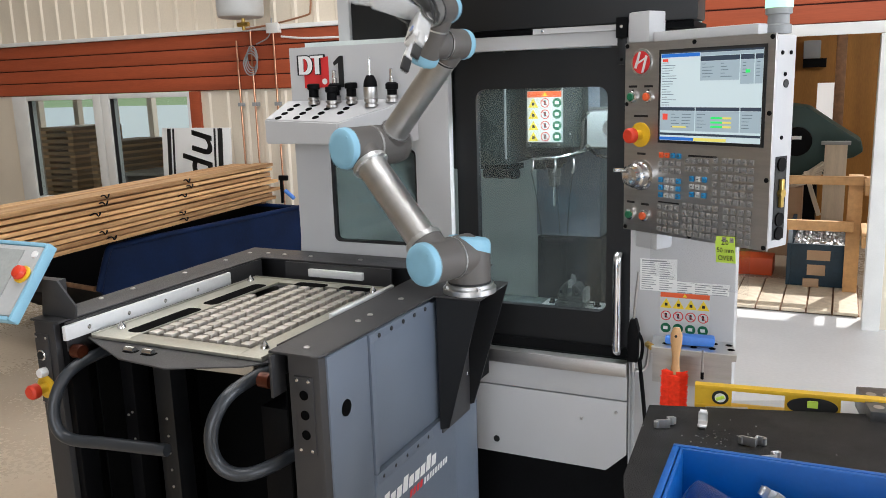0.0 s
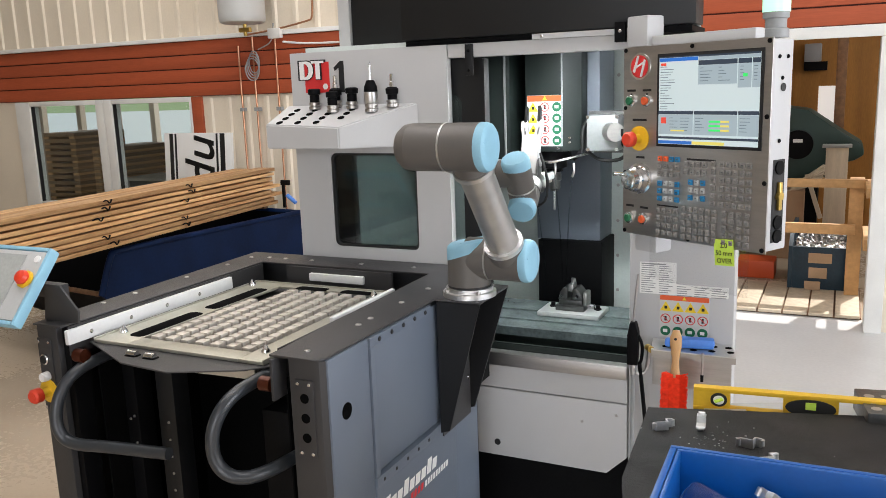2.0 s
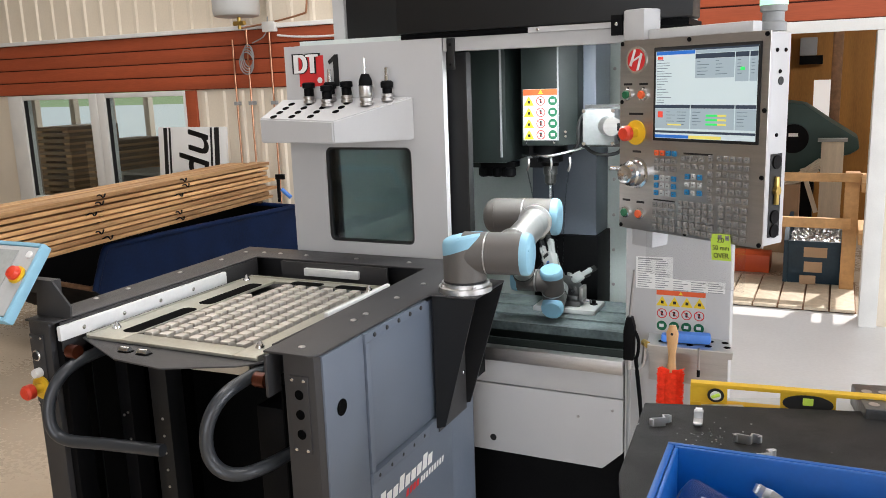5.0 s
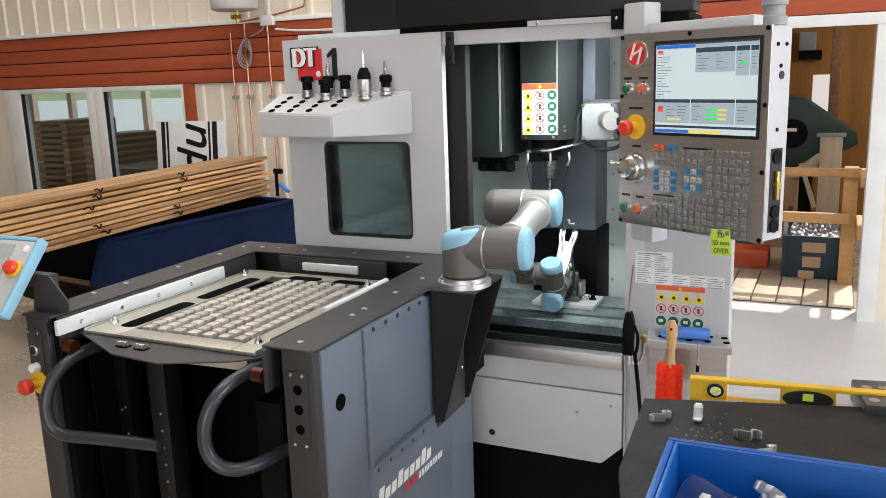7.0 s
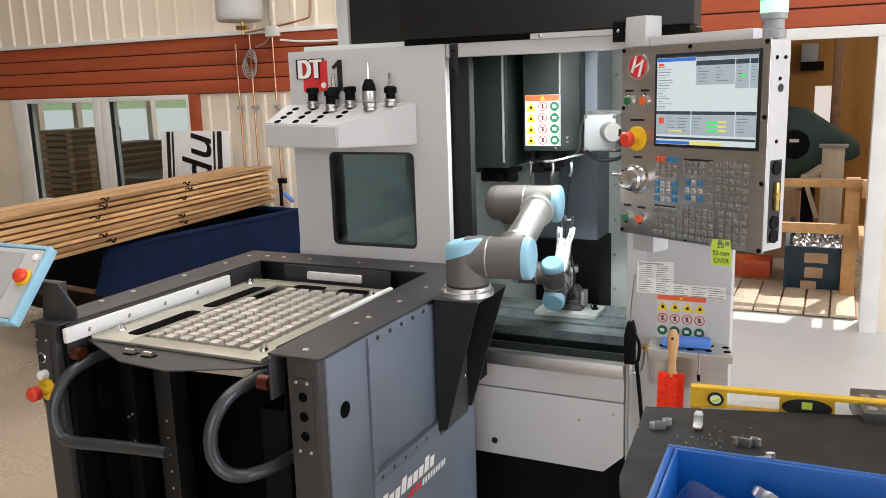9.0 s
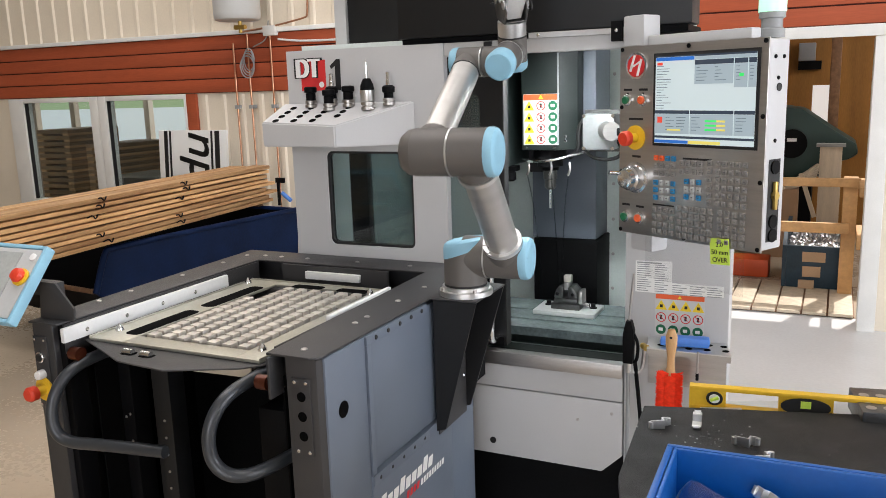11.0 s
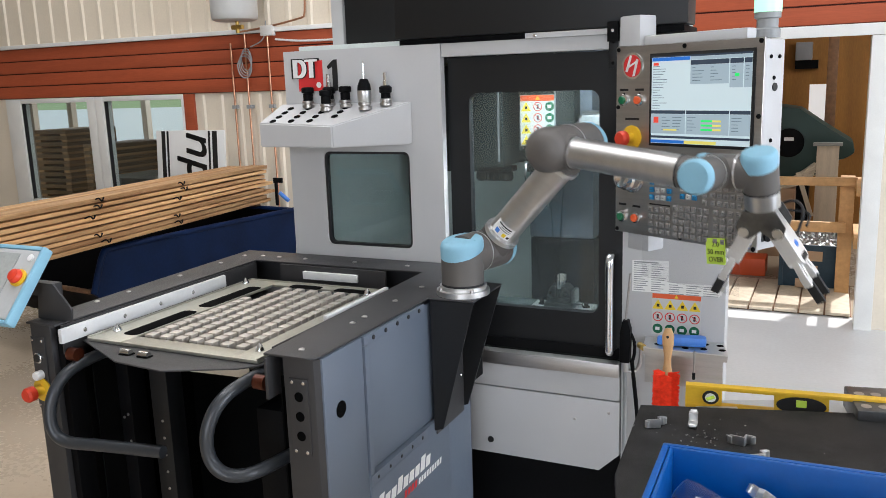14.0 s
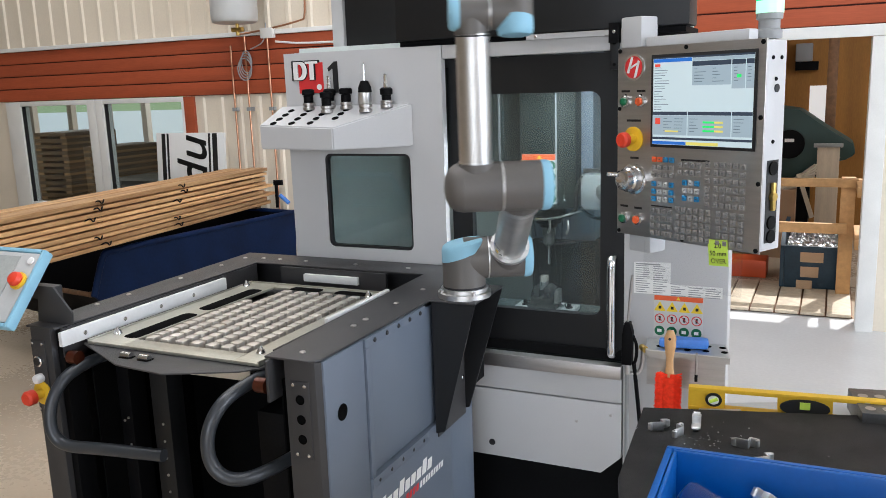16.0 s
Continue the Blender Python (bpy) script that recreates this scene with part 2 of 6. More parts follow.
def bx(bm, x0, x1, y0, y1, z0, z1, bevel=0.0, m=None):
    g = bmesh.ops.create_cube(bm, size=1.0)
    mm = Matrix.Translation(((x0 + x1) / 2, (y0 + y1) / 2, (z0 + z1) / 2)) @ Matrix.Diagonal((abs(x1 - x0), abs(y1 - y0), abs(z1 - z0), 1))
    bmesh.ops.transform(bm, matrix=mm, verts=g["verts"])
    vs = g["verts"]
    if bevel:
        es = list({e for v in vs for e in v.link_edges})
        r = bmesh.ops.bevel(bm, geom=es, offset=bevel, segments=2, affect="EDGES", profile=0.6)
        vs = list({v for f in r["faces"] for v in f.verts} | {v for v in vs if v.is_valid})
    if m:
        bmesh.ops.transform(bm, matrix=m, verts=[v for v in vs if v.is_valid])
    return bm


def cyl(bm, p0, p1, r0, r1=None, seg=24, cap=True):
    r1 = r0 if r1 is None else r1
    p0, p1 = Vector(p0), Vector(p1)
    d = p1 - p0
    mm = Matrix.Translation((p0 + p1) / 2) @ d.to_track_quat("Z", "Y").to_matrix().to_4x4()
    bmesh.ops.create_cone(bm, cap_ends=cap, segments=seg, radius1=r0, radius2=r1, depth=d.length, matrix=mm)
    return bm


def prism(bm, pts, lo, hi, axis="z", bevel=0.0):
    """A polygon of 2D points drawn out along an axis from lo to hi."""
    put = {"z": lambda a, b, c: (a, b, c), "y": lambda a, b, c: (a, c, b), "x": lambda a, b, c: (c, a, b)}[axis]
    vs = [bm.verts.new(put(a, b, lo)) for a, b in pts]
    f = bm.faces.new(vs)
    r = bmesh.ops.extrude_face_region(bm, geom=[f])
    up = [v for v in r["geom"] if isinstance(v, bmesh.types.BMVert)]
    for v in up:
        i = "xyz".index(axis)
        v.co[i] = hi
    if bevel:
        es = list({e for v in vs + up for e in v.link_edges})
        bmesh.ops.bevel(bm, geom=es, offset=bevel, segments=2, affect="EDGES", profile=0.6)
    return bm


def sweep(bm, pts, r, seg=12, closed=False):
    """A round tube through points, softened at the bends."""
    p = [Vector(q) for q in pts]
    for _ in range(3):
        q = [p[0]]
        for a, b in zip(p, p[1:]):
            q += [a.lerp(b, 0.25), a.lerp(b, 0.75)]
        p = q + [p[-1]]
    rings, up = [], None
    for i, c in enumerate(p):
        t = (p[min(i + 1, len(p) - 1)] - p[max(i - 1, 0)]).normalized()
        if up is None:
            up = t.orthogonal().normalized()
        up = (up - t * up.dot(t)).normalized()
        side = t.cross(up)
        rings.append([bm.verts.new(c + (up * math.cos(a) + side * math.sin(a)) * r) for a in [2 * math.pi * k / seg for k in range(seg)]])
    for a, b in zip(rings, rings[1:]):
        for k in range(seg):
            bm.faces.new((a[k], a[(k + 1) % seg], b[(k + 1) % seg], b[k]))
    bm.faces.new(rings[0][::-1])
    bm.faces.new(rings[-1])
    return bm


def lathe(bm, prof, m=None, seg=28):
    """A turned shape: (radius, height) pairs about z, moved by m."""
    rings = []
    for r, z in prof:
        rings.append([bm.verts.new((r * math.cos(a), r * math.sin(a), z)) for a in [2 * math.pi * k / seg for k in range(seg)]])
    for a, b in zip(rings, rings[1:]):
        for k in range(seg):
            bm.faces.new((a[k], a[(k + 1) % seg], b[(k + 1) % seg], b[k]))
    bm.faces.new(rings[0][::-1])
    bm.faces.new(rings[-1])
    if m:
        bmesh.ops.transform(bm, matrix=m, verts=[v for q in rings for v in q])
    return bm


def mesh_of(bm, name, mat, smooth=True):
    bmesh.ops.recalc_face_normals(bm, faces=bm.faces)
    me = bpy.data.meshes.new(name)
    bm.to_mesh(me)
    bm.free()
    me.materials.append(mat)
    if smooth:
        me.shade_smooth()
        me.set_sharp_from_angle(angle=radians(35))
    return me


def part(name, bm, mat, parent, label="", m=None):
    ob = new(name, mesh_of(bm, name, mat))
    if parent is not None:
        ob.parent = parent
    if m is not None:
        ob.matrix_basis = m
    return tagged(ob, label)


def thing(name, m, label, category, group="", kind=""):
    ob = new(name)
    ob.empty_display_size = 0.05
    ob.matrix_basis = m if isinstance(m, Matrix) else Matrix.Translation(m)
    return tagged(ob, label, category, group, kind)


def solid(name, bm, mat, label, category, group="", kind="", m=None):
    ob = new(name, mesh_of(bm, name, mat))
    if m is not None:
        ob.matrix_basis = m
    return tagged(ob, label, category, group, kind)


def structure(name, bm, mat, label):
    return solid(name, bm, mat, label, "structure", "", "structure")


def B():
    return bmesh.new()


def B_box(*a, **k):
    return bx(bmesh.new(), *a, **k)


def B_cyl(*a, **k):
    return cyl(bmesh.new(), *a, **k)


def share(name, me, parent, m):
    ob = new(name, me)
    ob.parent = parent
    ob.matrix_basis = m
    return ob

def text_mesh(body, size, depth=0.0004):
    c = bpy.data.curves.new("lettering", "FONT")
    c.body, c.size, c.extrude, c.align_x, c.align_y = body, size, depth, "CENTER", "CENTER"
    o = bpy.data.objects.new("lettering", c)
    scene.collection.objects.link(o)
    bpy.context.view_layer.update()
    me = bpy.data.meshes.new_from_object(o.evaluated_get(bpy.context.evaluated_depsgraph_get()))
    bpy.data.objects.remove(o)
    bpy.data.curves.remove(c)
    return me


def lettering(body, size, mat, parent, m):
    me = text_mesh(body, size)
    me.materials.clear()
    me.materials.append(mat)
    ob = new("lettering", me)
    ob.parent = parent
    ob.matrix_basis = m
    return ob


T = Matrix.Translation
FRONT = pose(0, 0, 0, 90, 0, 0)  # flat things drawn in x and y, turned to stand upright facing -y

# ---- building ----
WY = 5.75
structure("floor", bx(bx(B(), -13, -0.9, -7, 13, -0.2, 0.0), -0.899, 6, -7, 13, -0.2, -0.0), M_CONCRETE, "smooth beige concrete hall floor")
structure("floor_pale", B_box(-1.5, 5.98, 2.0, 6.0, 0.0, 0.004), M_CONCRETE_B, "pale grey concrete floor by the doorway")

w = B()  # back wall in pieces round its windows and doorway
bx(w, -13, -3.3, WY, WY + 0.2, 1.62, 4.9)
bx(w, -5.19, -3.3, WY, WY + 0.2, 0, 1.62)
bx(w, -13, -7.47, WY, WY + 0.2, 0, 1.62)
bx(w, -7.47, -5.19, WY, WY + 0.2, 0, 0.56)
bx(w, -3.3, -1.25, WY, WY + 0.2, 0, 4.9)
bx(w, -1.25, 6.0, WY, WY + 0.2, 1.9, 4.9)
bx(w, 0.27, 6.0, WY, WY + 0.2, 0, 1.9)
wall = structure("wall_north", w, M_SHEET, "white clad hall wall with red boards, windows and a doorway")
structure("wall_south", bx(bx(bx(B(), -13, -1.4, -7.2, -7, 0, 4.9), 4.2, 6, -7.2, -7, 0, 4.9), -1.4, 4.2, -7.2, -7, 4.2, 4.9), M_SHEET, "white clad hall wall with an open gate")
structure("wall_west", B_box(-13.2, -13, -7, 5.95, 0, 4.9), M_SHEET, "white clad hall wall")
structure("wall_east", bx(bx(bx(B(), 6, 6.2, -7, -1, 0, 4.9), 6, 6.2, 4, 13, 0, 4.9), 6, 6.2, -1, 4, 3.6, 4.9), M_SHEET, "white clad hall wall with a wide opening")
structure("ceiling", B_box(-13, 6, -7, 6, 4.9, 5.0), M_CEIL, "pale sheet ceiling of the hall")

rib = mesh_of(prism(B(), [(-0.030, 0), (-0.016, -0.016), (0.016, -0.016), (0.030, 0)], 2.11, 4.9), "rib", M_SHEET)
for k in range(26):
    share("cladding_rib", rib, wall, Matrix.Translation((-8.6 + k * 0.207, WY, 0)))
rib2 = mesh_of(prism(B(), [(-0.03, 0), (-0.016, -0.016), (0.016, -0.016), (0.03, 0)], 0.0, 1.6), "rib_low", M_SHEET)
for k in range(9):
    share("cladding_rib", rib2, wall, Matrix.Translation((-5.0 + k * 0.2, WY, 0)))
plank = mesh_of(B_box(-3.2, 3.2, -0.026, 0, 0.005, 0.114, bevel=0.005), "red_plank", M_RED)
backing = mesh_of(B_box(-3.2, 3.2, -0.008, 0, 0.0, 0.472), "plank_backing", M_GROOVE)
for x, z in ((-6.5, 1.618), (-0.05, 1.905)):
    share("plank_backing", backing, wall, Matrix.Translation((x, WY, z)))
for k in range(4):
    share("plank", plank, wall, Matrix.Translation((-6.5, WY, 1.618 + k * 0.118)))
    share("plank", plank, wall, Matrix.Translation((-0.05, WY, 1.905 + k * 0.118)))
share("trim", mesh_of(B_box(-9.7, -3.3, -0.05, 0, 2.09, 2.125, bevel=0.004), "trim", M_WHITE_TRIM), wall, Matrix.Translation((0, WY, 0)))
share("red_jamb", mesh_of(B_box(-5.19, -5.08, -0.03, 0, 0.6, 1.616, bevel=0.004), "red_jamb", M_RED), wall, Matrix.Translation((0, WY, 0)))

# windows in the wall
for name, x0, x1, wl, wr in (("window_1", -7.465, -6.265, 0.20, 0.10), ("window_2", -6.262, -5.192, 0.10, 0.028)):
    win = thing(name, (0, WY, 0), "white framed office window in the hall wall", "window", "office windows", "structure")
    f = B()
    bx(f, x0, x0 + wl, -0.03, 0.08, 0.56, 1.615, bevel=0.006)
    bx(f, x1 - wr, x1, -0.03, 0.08, 0.56, 1.615, bevel=0.006)
    bx(f, x0 + wl + 0.002, x1 - wr - 0.002, -0.028, 0.08, 1.572, 1.615, bevel=0.006)
    bx(f, x0 + wl + 0.002, x1 - wr - 0.002, -0.028, 0.08, 0.56, 0.632, bevel=0.006)
    part("window_frame", f, M_WHITE_TRIM, win)
    part("gasket", bx(bx(B(), x0 + wl + 0.002, x0 + wl + 0.008, -0.01, 0.029, 0.633, 1.571), x1 - wr - 0.008, x1 - wr - 0.002, -0.01, 0.029, 0.633, 1.571), M_SEAL, win)
    pane = part("pane", B_box(x0 + wl + 0.002, x1 - wr - 0.002, 0.03, 0.036, 0.633, 1.571), M_GLASS, win)
    pane.visible_shadow = False

# office seen through the windows
structure("office_floor", B_box(-16, -4.4, 5.96, 9.8, 0.0, 0.005), M_CONCRETE, "grey office floor")
o = B()
bx(o, -16, -4.3, 9.8, 9.9, 0, 0.88)
bx(o, -16, -4.3, 9.8, 9.9, 1.66, 2.6)
for a, b in ((-16, -12.15), (-11.35, -11.25), (-10.75, -10.45), (-9.75, -9.65), (-8.85, -4.3)):
    bx(o, a, b, 9.8, 9.9, 0.88, 1.66)
bx(o, -16.1, -16, 5.95, 9.9, 0, 2.6)
bx(o, -4.3, -4.2, 5.95, 9.9, 0, 2.6)
structure("office_wall", o, material("tan_office_wall", (0.50, 0.42, 0.34), 0.7, var=0.06, scale=1), "tan office walls with wide windows")
structure("office_ceiling", B_box(-16, -4.2, 5.95, 9.9, 2.6, 2.7), M_CEIL, "white office ceiling")
structure("backdrop_grass", B_box(-18, -6, 12.8, 12.85, 1.35, 2.2), M_OUTG, "bright green trees far outside")
structure("backdrop", B_box(-18, -6, 12.7, 12.75, 0.2, 1.35), M_OUT, "bright yard far outside")


def pallet_stack(x, y, w, n, label):
    st = thing("pallet_stack", (x, y, 0.005), label, "pallets", "pallet stacks in the office")
    board = mesh_of(B_box(-w / 2, w / 2, -0.4, 0.4, 0.03, 0.075, bevel=0.004), "board", M_PALLETW)
    block = mesh_of(bx(bx(B(), -w / 2, -w / 2 + 0.1, -0.4, 0.4, 0, 0.03), w / 2 - 0.1, w / 2, -0.4, 0.4, 0, 0.03), "block", M_WOOD)
    for k in range(n):
        share("board", board, st, pose(0, 0, k * 0.076, 0, 0, (k % 3 - 1) * 0.7))
        share("spacer", block, st, pose(0, 0, k * 0.076, 0, 0, (k % 3 - 1) * 0.7))


pallet_stack(-8.92, 7.8, 0.56, 16, "tall stack of brown timber pallets in the office")
pallet_stack(-7.80, 7.5, 0.46, 14, "shorter stack of brown timber pallets in the office")
tb = thing("desk", (-6.9, 7.2, 0.005), "pale office desk behind the windows", "desk")
part("desktop", B_box(-0.5, 0.5, -0.3, 0.3, 0.70, 0.73, bevel=0.004), M_TABLET, tb)
for a in (-0.45, 0.45):
    part("leg", B_box(a - 0.03, a + 0.03, -0.25, 0.25, 0, 0.70), M_GREYP, tb)

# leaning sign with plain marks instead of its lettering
sg = thing("sign_board", pose(-5.09, WY - 0.11, 0.75, -4, 0, 0), "white board with black stripes leaning on the wall", "sign")
part("board", B_box(-0.40, 0.36, -0.012, 0.012, 0, 0.555, bevel=0.003), M_WHITE, sg)
for a, b in ((-0.335, -0.295), (-0.275, -0.255), (0.19, 0.21), (0.235, 0.285)):
    part("stripe", B_box(a, b, -0.016, -0.0125, 0.0, 0.55), M_INK, sg)
slanted = Matrix(((1, 0.25, 0, 0), (0, 1, 0, 0), (0, 0, 1, 0), (0, 0, 0, 1)))
for dx in (-0.008, -0.003, 0.003, 0.008):
    word = lettering("ndu", 0.46, M_INK, sg, T((0.02 + dx, -0.0145 - abs(dx) * 0.02, 0.20)) @ FRONT @ Matrix.Rotation(radians(90), 4, "Z"))
    word.data.transform(slanted)

# white water heater and copper pipes on the wall
ht = thing("water_heater", (-4.33, WY - 0.32, 2.165), "white cylindrical water heater hung on the wall", "water heater")
part("tank", lathe(B(), [(0.05, 0), (0.15, 0.003), (0.172, 0.012), (0.180, 0.03), (0.182, 0.06), (0.182, 0.9), (0.14, 0.95)]), M_TABLET, ht)
part("valve", cyl(B_cyl((0.02, 0, -0.09), (0.02, 0, 0.0), 0.014), (-0.03, 0, -0.045), (0.07, 0, -0.045), 0.018), M_BRASS, ht)
part("wall_bracket", B_box(-0.12, 0.12, 0.17, 0.318, 0.3, 0.7), M_GREYP, ht)
pp = thing("copper_pipes", (0, WY - 0.04, 0), "copper water pipes running down the wall", "pipes")
for x, top in ((-4.62, 2.02), (-4.47, 2.13), (-4.24, 2.06)):
    part("pipe", B_cyl((x, 0, 0.2), (x, 0, top), 0.008, seg=10), M_PIPE, pp)
part("pipe", sweep(B(), [(-4.5, -0.05, 2.10), (-4.2, -0.02, 2.13), (-3.9, 0, 2.18), (-3.85, 0, 2.2), (-3.85, 0, 2.9)], 0.008, 8), M_PIPE, pp)
for x in (-4.62, -4.47, -4.24):
    part("clip", B_box(x - 0.025, x + 0.025, -0.01, 0.036, 1.48, 1.51), M_GREYP, pp)
cb = thing("coiled_cable", (-4.45, WY - 0.06, 1.88), "coiled white cable hung on the pipes", "cable")
for k in range(4):
    part("loop", sweep(B(), [(0.055 * math.cos(a) * (1 + 0.12 * k), -0.01 * k, 0.095 * math.sin(a) - 0.02 * k) for a in [j * math.pi / 4 + k for j in range(9)]], 0.005, 6), M_GREYP, cb)
part("lead", sweep(B(), [(0.05, 0, 0.1), (0.2, 0, 0.15), (0.22, 0, 0.3)], 0.005, 6), M_GREYP, cb)
bxs = solid("junction_box", B_box(-4.28, -4.16, WY - 0.08, WY - 0.03, 2.06, 2.14, bevel=0.006), M_WHITE_TRIM, "small white junction box on the wall", "junction box")
share_c = solid("wall_cable", sweep(B(), [(-4.16, WY - 0.04, 2.03), (-3.9, WY - 0.035, 2.0), (-3.3, WY - 0.035, 2.0)], 0.009, 6), M_WHITE_TRIM, "white cable clipped along the red boards", "cable")

# doorway trim and annex
structure("door_header", B_box(-1.27, 6.0, WY - 0.05, WY - 0.028, 1.835, 1.905, bevel=0.004), M_WHITE_TRIM, "white doorway header board")
structure("door_post", B_box(0.166, 0.268, WY - 0.05, WY + 0.21, 0.004, 1.834, bevel=0.006), M_WHITE_TRIM, "white doorway post")
structure("door_header_soffit", B_box(-1.249, 0.27, WY - 0.02, WY + 0.21, 1.85, 1.899), M_WHITE_TRIM, "white underside of the doorway")
structure("annex_wall", bx(bx(bx(bx(B(), -3.0, -0.275, 9.6, 9.7, 0, 3.2), -0.10, 1.6, 9.6, 9.7, 0, 3.2), -0.275, -0.10, 9.6, 9.7, 0, 1.02), -0.275, -0.10, 9.6, 9.7, 1.5, 3.2), M_OCHRE, "ochre plywood annex wall with a small window")
structure("annex_wall_side", B_box(1.6, 1.7, 5.95, 9.7, 0, 3.2), M_OCHRE, "ochre plywood annex side wall")
structure("annex_wall_left", B_box(-3.1, -3.0, 5.95, 9.7, 0, 3.2), M_OCHRE, "ochre plywood annex side wall")
# out of view; the gap is placed to shape the sun patch on the deck
structure("annex_ceiling", bx(bx(bx(B(), -3.1, 1.7, 5.95, 8.82, 3.2, 3.3), -3.1, 0.30, 8.82, 9.7, 3.2, 3.3), 1.5, 1.7, 8.82, 9.7, 3.2, 3.3), M_WOODD, "unseen dark annex ceiling with an opening added for the sun patch")
structure("backdrop_annex", B_box(-0.6, 0.3, 10.6, 10.65, 0.8, 1.8), M_OUT, "bright daylight outside the annex window")
structure("roof_post", B_box(-0.105, -0.015, 8.75, 8.9, 0, 3.2, bevel=0.01), M_WOODD, "dark timber roof post")
deck = structure("threshold_deck", B_box(-1.2, 0.16, 6.02, 6.9, 0.002, 0.012), M_WOODD, "plank threshold deck in the doorway")
dk = mesh_of(B_box(-0.075, 0.075, -0.46, 0.42, 0.013, 0.034, bevel=0.003), "deck_plank", M_PLY)
for k in range(8):
    share("plank", dk, deck, pose(0.075 - k * 0.162, 6.44, 0, 0, 0, 0.0))
rl = thing("timber_guard_rail", (0, 0, 0.034), "honey coloured timber guard rail in the doorway", "guard rail")
part("post", B_box(0.05, 0.145, 6.56, 6.66, 0, 0.852, bevel=0.004), M_RAIL, rl)
part("top_rail", B_box(-1.2, 0.16, 6.515, 6.558, 0.79, 0.85, bevel=0.004), M_RAIL, rl)
part("middle_rail", B_box(-1.2, 0.10, 6.515, 6.558, 0.452, 0.526, bevel=0.004), M_RAIL, rl)
part("side_rail", B_box(0.146, 0.19, 6.1, 6.66, 0.775, 0.84, bevel=0.004), M_RAIL, rl)
part("side_rail", B_box(0.146, 0.19, 6.1, 6.66, 0.42, 0.50, bevel=0.004), M_RAIL, rl)
structure("annex_floor", B_box(-3, 1.6, 6.92, 9.6, 0.0, 0.006), M_CONCRETE, "dark annex floor")
ct = thing("blue_container", (0, 0, 0.036), "dark blue open steel container full of metal swarf", "container")
c = B()
bx(c, -0.31, 0.075, 6.67, 6.70, 0.0, 0.32, bevel=0.004)
bx(c, -0.31, 0.075, 7.42, 7.45, 0.0, 0.36, bevel=0.004)
prism(c, [(6.67, 0.0), (6.67, 0.32), (6.80, 0.40), (7.45, 0.42), (7.45, 0.0)], -0.34, -0.311, "x")
bx(c, 0.076, 0.105, 6.67, 7.45, 0.0, 0.34, bevel=0.004)
part("body", c, M_TEAL, ct)
sw = B()
random.seed(4)
for k in range(900):
    x, y = random.uniform(-0.30, 0.065), random.uniform(6.71, 7.41)
    a = random.uniform(0, 6.28)
    q = random.uniform(0.005, 0.016)
    v = [sw.verts.new((x + q * math.cos(a + j * 2.1), y + q * math.sin(a + j * 2.1), 0.285 + random.uniform(0, 0.035))) for j in range(3)]
    sw.faces.new(v)
bx(sw, -0.305, 0.07, 6.702, 7.418, 0.24, 0.285)
part("swarf", sw, M_ALU, ct, "bright curled metal swarf")
part("paper_label", B_box(-0.20, -0.04, 6.6660, 6.6695, 0.20, 0.275), M_CARD, ct)
part("paper_label", B_box(-0.195, -0.07, 6.6660, 6.6695, 0.085, 0.165), M_CARD, ct)
solid("cardboard_flap", B_box(-0.22, -0.11, 6.635, 6.655, 0.036, 0.10, bevel=0.002), M_CARD, "folded cardboard piece by the container", "cardboard")
gm = thing("green_machine", (0, 0, 0.006), "dark green rounded workshop machine in the annex", "machine")
part("body", prism(B(), [(-0.9, 0.66), (-0.9, 1.28), (-0.55, 1.345), (-0.30, 1.305), (-0.085, 1.15), (0.145, 1.0), (0.165, 0.905), (0.085, 0.852), (-0.03, 0.83), (-0.12, 0.70)], 8.2, 8.7, "y", bevel=0.03), M_GREENM, gm)
part("pedestal", B_box(-0.8, -0.2, 8.25, 8.65, 0.0, 0.62), M_BLACK, gm)
part("hand_wheel", B_cyl((-0.38, 8.14, 1.0), (-0.38, 8.2, 1.0), 0.13), M_BLACK, gm)
part("plate", B_box(-0.42, -0.34, 8.135, 8.139, 1.02, 1.05), M_WHITE, gm)
solid("plywood_upright", B_box(-0.14, 0.035, 7.85, 7.9, 0.006, 1.0, bevel=0.003), M_PLY, "pale plywood upright behind the container", "plywood")
solid("plywood_upright", B_box(-0.17, 0.06, 7.84, 7.93, 1.001, 1.03, bevel=0.003), M_GREYP, "grey cap on the plywood upright", "cap")
solid("carton", B_box(-0.62, -0.3, 7.9, 8.15, 0.006, 0.62, bevel=0.004), M_CARD, "brown cardboard box full of offcuts", "carton")
for k in range(7):
    solid("timber_offcut", B_box(-0.2, 0.2, -0.02, 0.02, -0.008, 0.008), M_PLY, "pale timber offcut in the carton", "offcut", "offcuts in the carton", m=pose(-0.36 + 0.012 * k, 7.95 + 0.01 * k, 0.63 + 0.016 * k, 0, -18 - 2 * k, 6 * k))
solid("timber_offcut", B_box(-0.018, 0.018, -0.02, 0.02, -0.2, 0.2), M_PLY, "pale timber offcut leaning on the carton", "offcut", m=pose(-0.22, 7.86, 0.58, 0, -18, 0))
solid("red_tool_case", B_box(-0.75, -0.46, 7.05, 7.3, 0.006, 0.15, bevel=0.01), M_ORANGE, "orange red tool case on the annex floor", "tool case")
pbx = thing("wall_light", (0, 0, 1.75), "grey wall lamp on the annex post", "lamp")
part("housing", B_box(-0.42, -0.26, 9.5, 9.59, 0.0, 0.18, bevel=0.01), M_GREYP, pbx)
